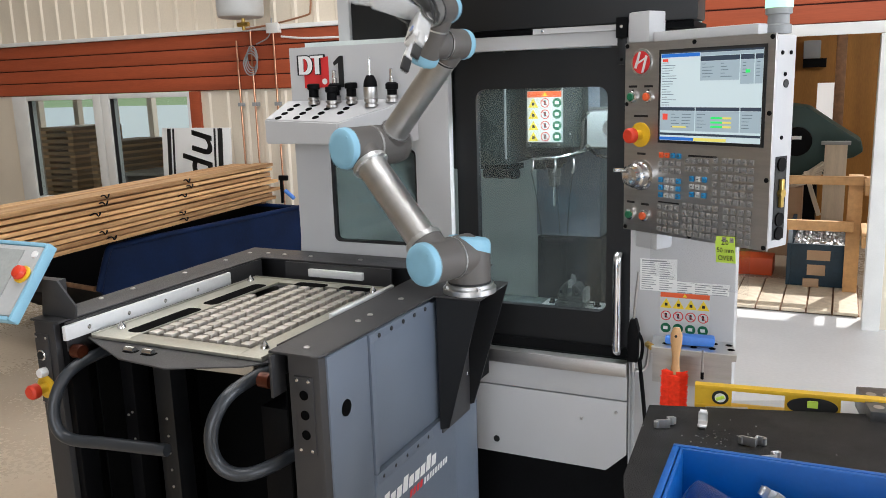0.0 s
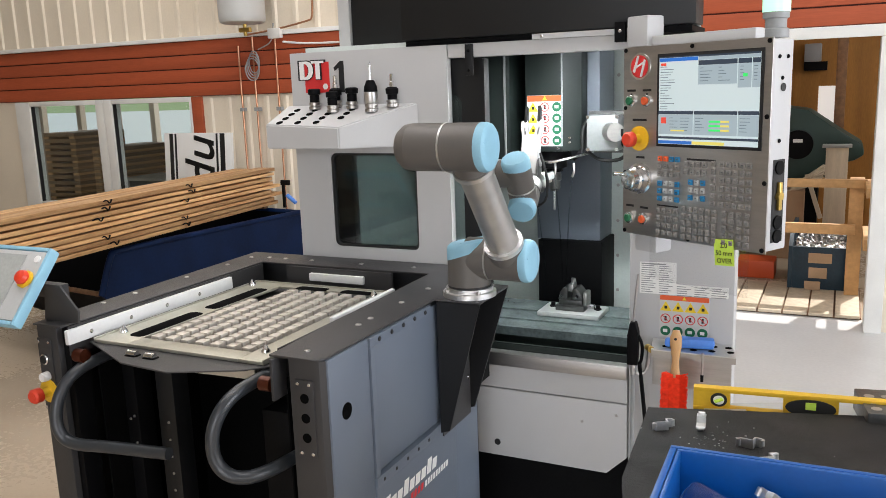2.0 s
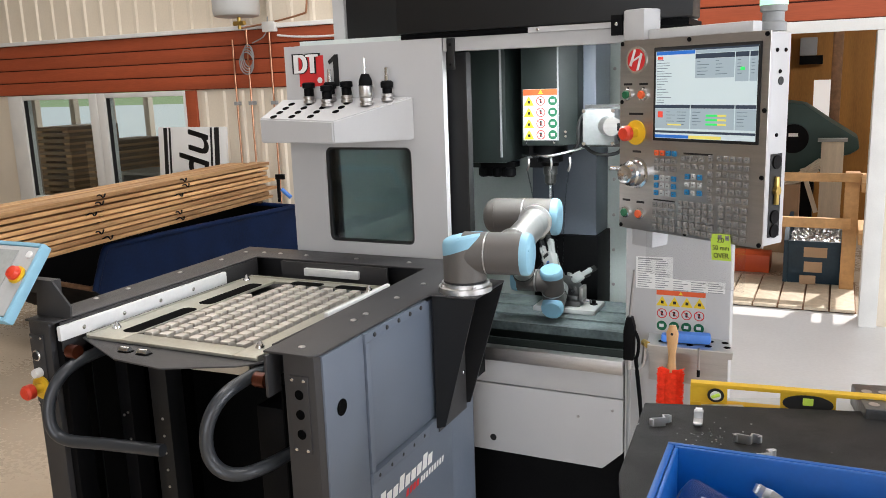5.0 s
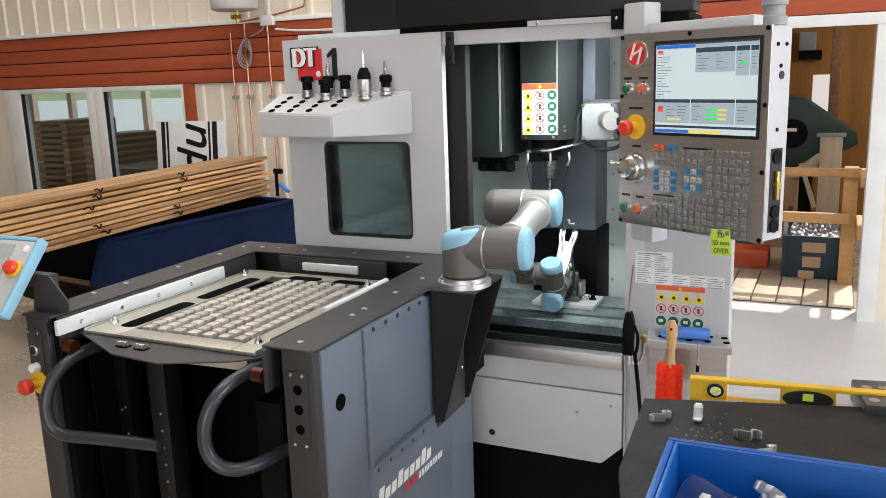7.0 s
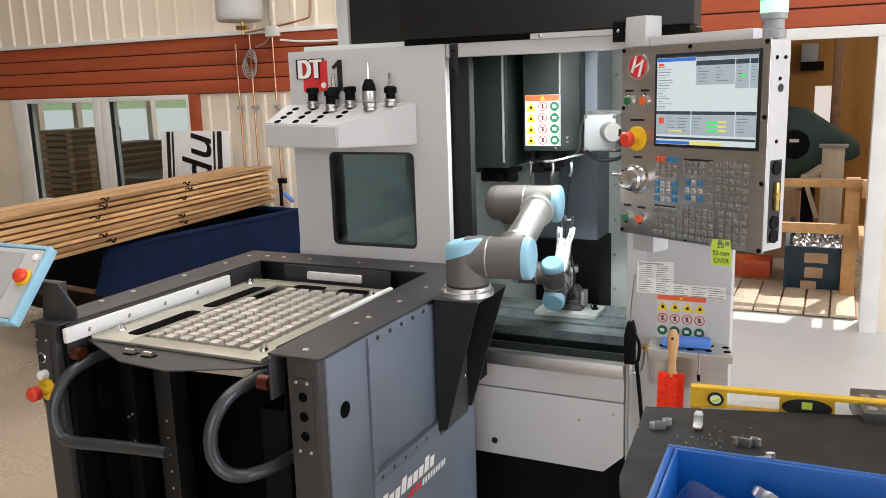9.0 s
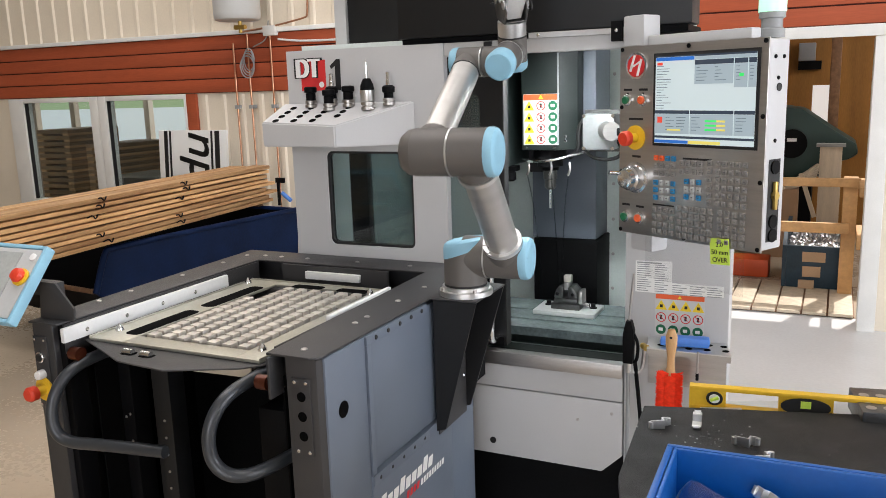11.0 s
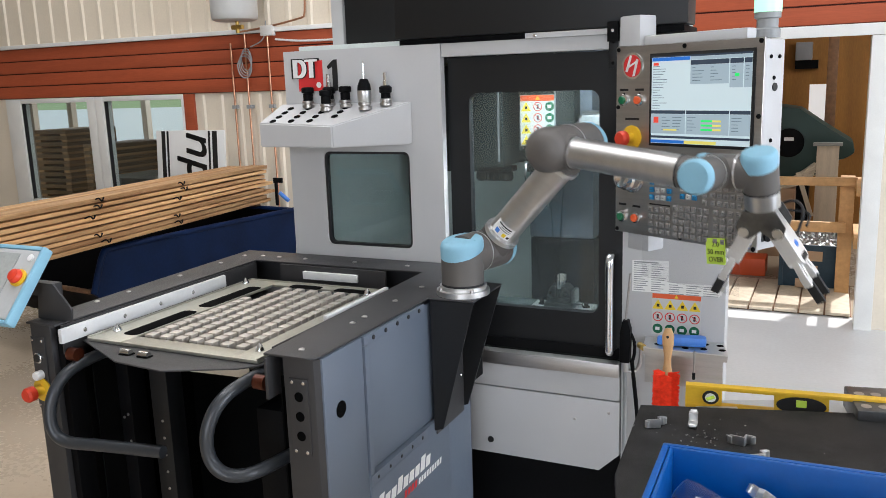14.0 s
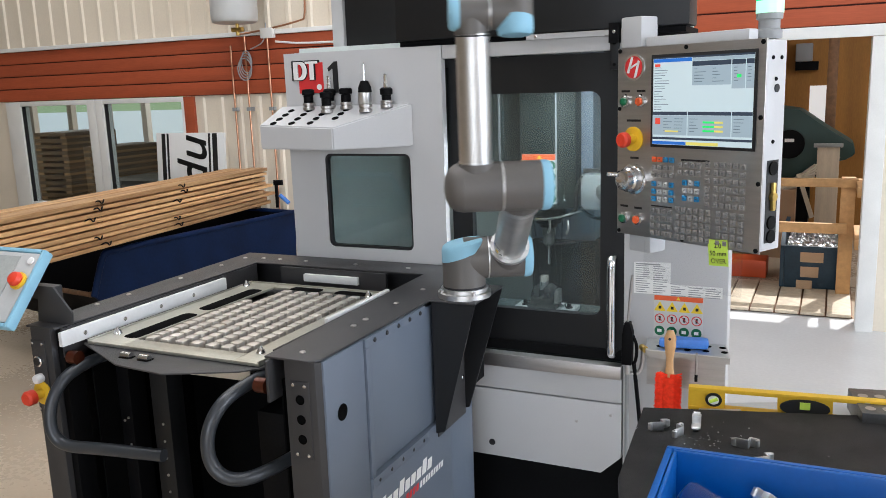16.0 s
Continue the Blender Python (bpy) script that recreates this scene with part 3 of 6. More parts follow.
part("arm", B_box(-0.42, -0.2, 9.52, 9.59, -0.09, -0.002), M_BLACK, pbx)

# blue skip with a timber bundle
sk = thing("tipping_skip", T((-4.03, 3.63, 0)) @ Matrix.Rotation(radians(-7.3), 4, "Z"), "dark blue steel tipping skip on the hall floor", "skip")
side_shape = [(0.25, 0.12), (-0.10, 0.44), (0.0, 0.70), (1.72, 0.70), (1.68, 0.12)]
# inner far wall, end wall and floors are black for the skip's inside shade
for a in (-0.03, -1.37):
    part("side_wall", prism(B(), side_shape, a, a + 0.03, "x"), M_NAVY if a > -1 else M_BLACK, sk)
    part("rim", sweep(B(), [(a + 0.02, -0.10, 0.44), (a + 0.02, -0.01, 0.685), (a + 0.02, 0.03, 0.70), (a + 0.02, 1.735, 0.70)], 0.020, 12), M_NAVY, sk)
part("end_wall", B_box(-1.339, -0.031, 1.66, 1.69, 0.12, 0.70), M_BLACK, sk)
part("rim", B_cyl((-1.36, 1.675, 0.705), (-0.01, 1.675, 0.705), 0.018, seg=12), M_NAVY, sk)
part("sloped_floor", prism(B(), [(0.25, 0.12), (-0.10, 0.44), (-0.09, 0.465), (0.26, 0.145)], -1.339, -0.031, "x"), M_BLACK, sk, "sloping floor, black for the shade inside")
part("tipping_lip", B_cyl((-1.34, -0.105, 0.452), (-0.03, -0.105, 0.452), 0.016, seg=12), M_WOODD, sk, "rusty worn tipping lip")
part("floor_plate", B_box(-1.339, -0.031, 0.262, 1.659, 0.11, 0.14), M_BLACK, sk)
for a in (-1.17, -0.2):
    part("skid", B_box(a - 0.05, a + 0.05, 0.3, 1.6, 0, 0.109), M_BLACK, sk)

bd = thing("timber_bundle", T((-4.12, 5.43, 0.742)) @ Matrix.Rotation(radians(5.6), 4, "Z") @ T((4.10, -5.43, 0)), "long bundle of planed boards with thin stickers", "timber")
random.seed(11)
z_ = 0.002
for k_ in range(9):
    th_ = (0.024, 0.027, 0.022, 0.026, 0.023, 0.021, 0.025, 0.022, 0.027)[k_]
    gap_ = (0.006, 0.008, 0.006, 0.012, 0.009, 0.011, 0.013, 0.010, 0.0)[k_]
    for c_ in range(2):
        x0 = -4.41 + c_ * 0.157 - random.uniform(0, 0.008)
        part("board", B_box(x0, x0 + 0.15, 1.2 + random.uniform(-0.1, 0.1), 5.45 + random.uniform(-0.10, 0.08), z_, z_ + th_, bevel=0.002), M_WOOD, bd)
    if gap_:
        for y in (2.4, 3.55, 4.45, 5.25):
            part("sticker", B_box(-4.40, -4.135, y, y + 0.04, z_ + th_, z_ + th_ + gap_), M_WOODD, bd)
    z_ += th_ + gap_
for y in (3.50, 4.28):
    for z in (0.03, 0.075, 0.19, 0.245, 0.285):
        yy = y + random.uniform(-0.06, 0.06)
        part("wire_tie", sweep(B(), [(-4.115, yy - 0.03, z - 0.004), (-4.095, yy, z + 0.012), (-4.088, yy + 0.012, z - 0.018), (-4.084, yy + 0.03, z + 0.012), (-4.112, yy + 0.05, z)], 0.0045, 6), M_BLACK, bd)
for y in (3.75, 5.28):
    solid("timber_bearer", B_box(-5.42 if y < 4 else -5.22, -4.14, y, y + 0.05, 0.722, 0.7435), M_WOODD, "brown timber bearer under the boards on the skip", "bearer")
cl = thing("hand_clamp", pose(-4.00, 5.365, 0.725), "black and blue hand clamp at the skip's end", "clamp")
part("bar", B_box(-0.01, 0.01, -0.01, 0.01, 0, 0.22), M_BLACK, cl)
part("jaw", B_box(-0.02, 0.06, -0.012, 0.012, 0.18, 0.22, bevel=0.004), M_BLACK, cl)
part("grip", B_cyl((0.03, 0, 0.10), (0.11, 0, 0.04), 0.016), M_BLUEH, cl)

# ---- warning stickers ----


def sticker(parent, m, w, h, cols, rows):
    """A white safety sticker with an orange head and rows of plain pictograms, drawn in x and y, facing +z of m."""
    st = part("sticker", B_box(0, w, -h, 0, 0, 0.0008), M_STICKER, parent, "white safety sticker with yellow, red and green pictograms", m)
    head = h * 0.12
    part("heading", B_box(0.001, w - 0.001, -head, -0.001, 0.0009, 0.0013), M_ORANGE, st)
    cw, ch = w / cols, (h - head) / rows
    r = min(cw, ch) * 0.42
    for i in range(cols):
        for j in range(rows):
            kind = i if cols < rows else j
            cx, cy = cw * (i + 0.5), -head - ch * (j + 0.5)
            if kind == 0:
                part("triangle", prism(B(), [(cx - r * 1.15, cy - r * 0.95), (cx + r * 1.15, cy - r * 0.95), (cx, cy + r * 1.05)], 0.0009, 0.0013), M_SIGNYEL, st)
                part("mark", B_box(cx - r * 0.25, cx + r * 0.3, cy - r * 0.5, cy + r * 0.1, 0.0014, 0.0016), M_INK, st)
            elif kind == 1:
                ring = B()
                for k in range(20):
                    a, b = 2 * math.pi * k / 20, 2 * math.pi * (k + 1) / 20
                    ring.faces.new([ring.verts.new((cx + q * math.cos(t), cy + q * math.sin(t), 0.0012)) for q, t in ((r, a), (r, b), (r * 0.82, b), (r * 0.82, a))])
                bx(ring, cx - r * 0.85, cx + r * 0.85, cy - r * 0.06, cy + r * 0.06, 0.0010, 0.0013, m=Matrix.Translation((cx, cy, 0)) @ Matrix.Rotation(radians(-45), 4, "Z") @ Matrix.Translation((-cx, -cy, 0)))
                part("ring", ring, M_SIGNRED, st)
                part("mark", B_box(cx - r * 0.22, cx + r * 0.2, cy - r * 0.45, cy + r * 0.5, 0.0009, 0.00095), M_INK, st)
            else:
                part("disc", B_cyl((cx, cy, 0.0009), (cx, cy, 0.0013), r, seg=20), M_SIGNGREEN, st)
                part("mark", B_box(cx - r * 0.45, cx + r * 0.4, cy - r * 0.3, cy + r * 0.35, 0.0014, 0.0016), M_WHITE, st)
    part("mark", prism(B(), [(w / 2 - head * 0.4, -head * 0.8), (w / 2 + head * 0.4, -head * 0.8), (w / 2, -head * 0.15)], 0.0014, 0.0016), M_SIGNYEL, st)
    return st


def screws(parent, pts, mat, r=0.006, axis=(0, -1, 0), name="screw"):
    me = mesh_of(lathe(B(), [(r, 0), (r, 0.002), (r * 0.7, 0.0035)], Vector(axis).to_track_quat("Z", "Y").to_matrix().to_4x4(), seg=10), name, mat)
    for p in pts:
        share(name, me, parent, Matrix.Translation(p))


# ---- milling machine ----
YM = 2.43
mc = thing("milling_machine", (0, 0, 0), "pale grey and charcoal enclosed milling machine", "milling machine")
# front panel with a rounded window opening
f = B()


def rounded(x0, x1, z0, z1, r, n=5):
    out = []
    for cx, cz, a0 in ((x1 - r, z1 - r, 0), (x0 + r, z1 - r, 90), (x0 + r, z0 + r, 180), (x1 - r, z0 + r, 270)):
        for k in range(n + 1):
            a = radians(a0 + 90 * k / n)
            out.append((cx + r * math.cos(a), cz + r * math.sin(a)))
    return out


def frame_plate(bm, outer, inner, y0, y1):
    """A plate in x and z with a hole: outer is a box (x0, x1, z0, z1), inner a box and a corner radius."""
    ox0, ox1, oz0, oz1 = outer
    hole = rounded(*inner)
    ext = []
    n = len(hole)
    cx, cz = (inner[0] + inner[1]) / 2, (inner[2] + inner[3]) / 2
    for x, z in hole:
        q = n // 4
        dx, dz = x - cx, z - cz
        i = hole.index((x, z))
        k = i // (n // 4)
        j = (i % (n // 4)) / (n // 4 - 1)
        c = [(ox1, oz1), (ox0, oz1), (ox0, oz0), (ox1, oz0)][k]
        px_, pz_ = c
        if k in (0, 2):
            px_, pz_ = (c[0], z if j < 0.5 else c[1]) if j < 0.5 else (x if j > 0.5 else c[0], c[1])
        else:
            px_, pz_ = (x if j < 0.5 else c[0], c[1]) if j < 0.5 else (c[0], z if j > 0.5 else c[1])
        if abs(j - 0.5) < 0.11:
            px_, pz_ = c
        ext.append((px_, pz_))
    lay = []
    for y in (y0, y1):
        lay.append(([bm.verts.new((x, y, z)) for x, z in ext], [bm.verts.new((x, y, z)) for x, z in hole]))
    for i in range(n):
        j = (i + 1) % n
        (e0, h0), (e1, h1) = lay
        bm.faces.new((e0[i], e0[j], h0[j], h0[i]))
        bm.faces.new((e1[j], e1[i], h1[i], h1[j]))
        bm.faces.new((h0[i], h0[j], h1[j], h1[i]))
        bm.faces.new((e0[j], e0[i], e1[i], e1[j]))
    bmesh.ops.remove_doubles(bm, verts=bm.verts, dist=1e-5)
    return bm


frame_plate(f, (-1.745, -1.147, 0.40, 1.757), (-1.604, -1.270, 1.09, 1.416, 0.022), YM, YM + 0.03)
fp = part("front_panel", f, M_MWHITE, mc, "pale grey front panel with a small window")
part("panel_edge", bx(bx(B(), -1.745, -1.725, YM + 0.031, YM + 0.5, 0.4, 1.757), -1.745, -1.147, YM + 0.031, YM + 0.16, 1.737, 1.7565), M_MWHITE, fp)
g_ = part("window_seal", frame_plate(B(), (-1.607, -1.267, 1.087, 1.419), (-1.596, -1.278, 1.098, 1.408, 0.018), YM + 0.005, YM + 0.024), M_SEAL, fp)
gp = part("pane", B_box(-1.600, -1.274, YM + 0.012, YM + 0.017, 1.094, 1.412), M_WGLASS, fp)
gp.visible_shadow = False
# lettering of the model: DT-1
part("badge", B_box(-1.687, -1.588, YM - 0.0015, YM - 0.0002, 1.622, 1.724), M_SIGNRED, fp, "red model badge")
k_ = 0
for spread, paint in (((-0.009, -0.005, 0.005, 0.009), M_INK), ((-0.006, -0.003, 0.0, 0.003, 0.006), M_WHITE)):
    for dx in spread:
        k_ += 1
        word = lettering("DT", 0.088 if paint is M_INK else 0.080, paint, fp, Matrix.Translation((-1.658 + dx, YM - 0.0024 - 0.0003 * k_, 1.694)) @ FRONT @ Matrix.Diagonal((0.88, 1.12, 0.2, 1)))
part("numeral_one", prism(B(), [(-1.548, 1.621), (-1.528, 1.621), (-1.528, 1.724), (-1.542, 1.724), (-1.568, 1.703), (-1.564, 1.692), (-1.548, 1.702)], YM - 0.0036, YM - 0.0024, "y"), M_INK, fp)
part("badge_disc", B_cyl((-1.605, YM - 0.0022, 1.642), (-1.605, YM - 0.0016, 1.642), 0.010, seg=20), M_WHITE, fp)

# tool rack tray, sloped towards the front
tb_ = B()
tp = [(-1.763, 2.29), (-1.460, 2.265), (-1.252, 2.428), (-1.763, 2.428)]
zt = lambda y: 1.512 + (y - 2.265) * 0.42
tv = [tb_.verts.new((x, y, zt(y))) for x, y in tp]
bv = [tb_.verts.new((x, y, 1.442)) for x, y in tp]
tb_.faces.new(tv)
tb_.faces.new(bv[::-1])
for i in range(4):
    tb_.faces.new((tv[i], tv[(i + 1) % 4], bv[(i + 1) % 4], bv[i]))
bmesh.ops.bevel(tb_, geom=tb_.edges[:], offset=0.004, segments=2, affect="EDGES")
tray = part("tool_tray", tb_, M_MWHITE, mc, "pale grey sloped tool tray with round holes")
tilt = math.degrees(math.atan(0.42))
hole = mesh_of(B_cyl((0, 0, 0), (0, 0, 0.0012), 0.0118, seg=24), "socket", M_HOLE_SHADE)
holes = [(-1.712 + 0.0735 * i + 0.004 * j, 2.300 + 0.030 * j) for j in range(4) for i in range(5) if not (i > 3 - (j == 0))]
for x, y in holes:
    share("socket", hole, tray, pose(x, y, zt(y) + 0.0003, tilt, 0, 0))


def tool(x, y, kind, label):
    th = thing("tool_holder", T((x, y, zt(y) + 0.001)) @ Matrix.Diagonal((0.78, 0.78, 0.72, 1)), label, "tool holder", "tool holders in the tray")
    if kind == "collet":
        part("taper_flange", lathe(B(), [(0.020, -0.004), (0.026, 0.0), (0.026, 0.012), (0.021, 0.014), (0.021, 0.019), (0.026, 0.021), (0.026, 0.030), (0.018, 0.032)]), M_STEEL, th)
        part("body", lathe(B(), [(0.021, 0.032), (0.021, 0.065), (0.017, 0.067)]), M_BLACK, th)
        part("nut", lathe(B(), [(0.024, 0.067), (0.027, 0.07), (0.027, 0.09), (0.022, 0.094), (0.012, 0.095)]), M_BLACK, th)
        return th
    if kind == "chuck":
        part("taper_flange", lathe(B(), [(0.020, -0.004), (0.028, 0.0), (0.028, 0.012), (0.022, 0.014), (0.022, 0.019), (0.028, 0.021), (0.028, 0.034), (0.018, 0.036)]), M_STEEL, th)
        part("body", lathe(B(), [(0.027, 0.036), (0.029, 0.04), (0.029, 0.085), (0.027, 0.087)]), M_ALU, th)
        part("nose", lathe(B(), [(0.029, 0.087), (0.027, 0.11), (0.016, 0.137), (0.008, 0.139)]), M_BLACK, th)
        dr = B()
        lathe(dr, [(0.0045, 0.139), (0.0045, 0.20), (0.0005, 0.222)], seg=8)
        for k in range(7):
            cyl(dr, (-0.005, 0, 0.15 + k * 0.009), (0.005, 0, 0.156 + k * 0.009), 0.0016, seg=6)
        part("drill", dr, M_CHROME, th)
        return th
    part("taper_flange", lathe(B(), [(0.020, -0.004), (0.026, 0.0), (0.026, 0.012), (0.021, 0.014), (0.021, 0.019), (0.026, 0.021), (0.026, 0.030), (0.018, 0.032)]), M_STEEL, th)
    part("nut", lathe(B(), [(0.02, 0.032), (0.020, 0.055), (0.026, 0.057), (0.027, 0.08), (0.018, 0.088)]), M_BLACK, th)
    part("cutter", lathe(B(), [(0.010, 0.088), (0.010, 0.11), (0.008, 0.112), (0.008, 0.145), (0.004, 0.147)], seg=10), M_CHROME, th)
    return th


tool(-1.630, 2.395, "collet", "black collet holder standing in the tool tray")
tool(-1.543, 2.370, "collet", "black collet holder standing in the tool tray")
tool(-1.552, 2.405, "mill", "holder with an end mill in the tool tray")
tool(-1.482, 2.395, "collet", "black collet holder standing in the tool tray")
tool(-1.394, 2.370, "chuck", "drill chuck with a twist drill in the tool tray")
tool(-1.332, 2.400, "mill", "holder with an end mill in the tool tray")

# charcoal top cover
hd = part("top_cover", B_box(-1.300, -0.385, YM - 0.01, YM + 0.12, 1.775, 2.5, bevel=0.006), M_MDARK, mc, "charcoal top cover over the door")
part("top_cover_rear", B_box(-1.300, -0.56, YM + 0.121, YM + 0.9, 1.776, 2.5, bevel=0.006), M_MDARK, mc)
part("top_cover_side", B_box(-1.612, -1.302, YM + 0.20, YM + 0.9, 1.70, 2.5, bevel=0.006), M_MDARK, mc)
part("rear_column", B_box(-1.662, -1.614, YM + 0.19, YM + 0.5, 1.758, 2.5, bevel=0.004), M_MWHITE, mc)
part("top_gap", B_box(-1.30, -0.40, YM + 0.02, YM + 0.25, 1.757, 1.774), M_BLACK, mc)
rail = part("door_rail", bx(bx(B(), -1.145, -0.56, YM + 0.004, YM + 0.05, 1.715, 1.757, bevel=0.003), -0.86, -0.57, YM - 0.006, YM + 0.003, 1.757, 1.773), M_MWHITE, mc, "pale grey sliding door rail")
part("rail_stop", B_box(-0.605, -0.575, YM - 0.03, YM - 0.007, 1.735, 1.79), M_BLACK, mc)
screws(mc, [(-0.83, YM - 0.006, 1.765), (-0.59, YM - 0.03, 1.765)], M_CHROME, 0.005)

# lower front
lf = part("lower_panel", prism(B(), [(-1.20, 0.40), (-0.632, 0.40), (-0.567, 0.462), (-0.567, 0.638), (-1.20, 0.638)], YM, YM + 0.4, "y", bevel=0.004), M_MWHITE, mc)
part("upper_skirt", B_box(-1.20, -0.567, YM, YM + 0.10, 0.642, 0.722, bevel=0.004), M_MWHITE, mc)
part("sill_strip", B_box(-1.20, -0.567, YM - 0.012, YM + 0.03, 0.7225, 0.766, bevel=0.003), M_STEEL, mc, "brushed steel sill strip")
part("drain_hole", B_cyl((-1.003, YM - 0.0015, 0.448), (-1.003, YM + 0.002, 0.448), 0.011), M_INK, mc)
screws(mc, [(-0.71, YM, 0.565), (-0.60, YM + 0.0, 0.60)], M_STEEL, 0.005)
part("base", B_box(-1.7, -0.43, YM + 0.12, YM + 1.2, 0, 0.46), M_BLACK, mc, "black machine base")

# right column
cab = part("right_column", B_box(-0.563, -0.262, YM, YM + 0.07, 0.10, 1.74, bevel=0.005), M_MWHITE, mc, "pale grey column with notices")
part("column_rear", B_box(-0.563, -0.345, YM + 0.071, YM + 0.6, 0.10, 1.74, bevel=0.005), M_MWHITE, mc)
lst = part("notice", prism(B(), [(-0.532, 1.097), (-0.425, 1.10), (-0.425, 1.035), (-0.278, 1.035), (-0.278, 1.002), (-0.532, 1.002)], YM - 0.0014, YM - 0.0002, "y"), M_WHITE, cab, "white printed list notice")
ln = B()
random.seed(5)
for c0 in (-0.527, -0.475, -0.423, -0.373, -0.325):
    for k in range(13 if c0 < -0.45 else 5):
        z = (1.088 if c0 < -0.45 else 1.030) - k * 0.0066
        bx(ln, c0, c0 + random.uniform(0.025, 0.043), YM - 0.0020, YM - 0.0015, z - 0.0022, z)
bx(ln, -0.527, -0.455, YM - 0.0020, YM - 0.0015, 1.0905, 1.0945)
tagged(part("print_block", ln, M_GREYP, lst), kind="stuff")
sticker(cab, Matrix.Translation((-0.472, YM - 0.0002, 1.001)) @ FRONT, 0.142, 0.128, 4, 3)

# enclosure inside
part("enclosure_back", B_box(-1.72, -0.53, 3.43, 3.46, 0.45, 1.85), M_INNER, mc, "pale green grey enclosure wall")
part("enclosure_side", B_box(-0.56, -0.53, YM + 0.601, 3.429, 0.45, 1.715), M_INNER, mc)
part("enclosure_side", B_box(-1.72, -1.69, YM + 0.03, 3.429, 0.45, 1.759), M_INNER, mc)
part("enclosure_roof", B_box(-1.72, -0.60, YM + 0.06, 2.66, 1.76, 1.775), M_INNER, mc)
part("chip_pan", B_box(-1.68, -0.566, YM + 0.03, 3.42, 0.45, 0.66), M_MGREEN, mc, "dark wet chip pan")
part("apron", B_box(-1.68, -0.566, YM + 0.102, YM + 0.112, 0.66, 0.765), M_MGREEN, mc)
part("way_cover", B_box(-1.06, -0.811, 3.02, 3.19, 1.038, 1.5, bevel=0.003), M_SLATE, mc, "slate grey way cover")
part("lower_way_cover", B_box(-1.05, -0.80, 3.00, 3.19, 0.70, 1.037, bevel=0.003), M_BLACK, mc)
screws(mc, [(-0.845, 3.43, 0.75 + 0.15 * k) for k in range(7)], M_STEEL, 0.007)
tcov = part("tool_changer_cover", B_box(-1.172, -1.042, 2.70, 3.0, 1.34, 1.757, bevel=0.004), M_MGREEN, mc, "dark green grey tool changer cover")
part("trim_strip", B_box(-1.060, -1.054, 2.692, 2.699, 1.36, 1.755), M_GREYP, tcov)
# solid black block put in for the shaded gap beside the head
part("dark_recess", B_box(-1.041, -0.99, 2.93, 3.18, 1.30, 1.757), M_INK, mc)
part("carousel_cover", B_box(-1.45, -1.175, 2.86, 3.18, 1.305, 1.757), M_MGREEN, mc)
cg = B()
for k in range(5):
    lathe(cg, [(0.012, 0), (0.020, 0.006), (0.020, 0.03), (0.012, 0.035)], Matrix.Translation((-1.15 + k * 0.025, 2.76 + 0.012 * (k % 2), 1.285)), 12)
bx(cg, -1.16, -1.03, 2.75, 2.80, 1.32, 1.338)
part("tool_gripper", cg, M_BLACK, mc)
part("lamp_strip", B_box(-1.0, -0.72, 2.50, 2.56, 1.745, 1.758), M_LED, mc, "bright work lamp strip")

inner_works = [o_ for o_ in mc.children if o_.name.split(".")[0] in ("way_cover", "lower_way_cover", "tool_changer_cover", "dark_recess", "carousel_cover", "tool_gripper")]
# spindle head, which moves up and down
head = part("spindle_head", prism(B(), [(-0.985, 2.70), (-0.855, 2.70), (-0.80, 2.745), (-0.80, 3.0), (-0.985, 3.0)], 1.40, 2.1, "z", bevel=0.004), M_MGREEN, mc, "dark green grey spindle head")
part("side_cover", B_box(-0.799, -0.755, 2.80, 3.0, 1.44, 2.05, bevel=0.004), M_SLATE, head)
part("edge_trim", B_box(-0.858, -0.853, 2.6965, 2.6985, 1.42, 2.0), M_GREYP, head)
sticker(head, Matrix.Translation((-0.978, 2.6995, 1.588)) @ FRONT, 0.125, 0.170, 3, 4)
sp = B()
lathe(sp, [(0.06, 0), (0.06, -0.03), (0.045, -0.035), (0.045, -0.06), (0.03, -0.065), (0.03, -0.075)], Matrix.Translation((-0.91, 2.78, 1.40)))
part("spindle_nose", sp, M_BLACK, head)
sp = B()
lathe(sp, [(0.022, 0), (0.024, -0.01), (0.024, -0.03), (0.020, -0.032), (0.020, -0.06), (0.012, -0.068)], Matrix.Translation((-0.91, 2.78, 1.325)))
part("tool_holder", sp, M_VISE, head)
part("tap", B_cyl((-0.91, 2.78, 1.19), (-0.91, 2.78, 1.258), 0.004, seg=8), M_CHROME, head)
part("coolant_ring", sweep(B(), [(-0.99, 2.73, 1.365), (-0.95, 2.69, 1.362), (-0.88, 2.69, 1.365), (-0.80, 2.74, 1.385), (-0.76, 2.80, 1.40)], 0.0055, 10), M_CHROME, head)
for x in (-0.965, -0.885, -0.82):
    nz = sweep(B(), [(x, 2.71, 1.36), (x + 0.006, 2.70, 1.335), (x - 0.004, 2.705, 1.315)], 0.0042, 8)
    part("coolant_nozzle", nz, M_STEEL, head)
sv = part("probe_motor", B_box(-0.775, -0.665, 2.70, 2.78, 1.40, 1.52, bevel=0.012), M_MOTOR, head, "grey square servo motor")
for x in (-0.768, -0.672):
    for z in (1.407, 1.513):
        part("motor_bolt", B_cyl((x, 2.6975, z), (x, 2.703, z), 0.006, seg=10), M_CHROME, sv)
part("motor_cable", sweep(B(), [(-0.665, 2.74, 1.43), (-0.645, 2.73, 1.40), (-0.66, 2.73, 1.37), (-0.74, 2.74, 1.365), (-0.79, 2.76, 1.40)], 0.006, 8), M_SEAL, sv)
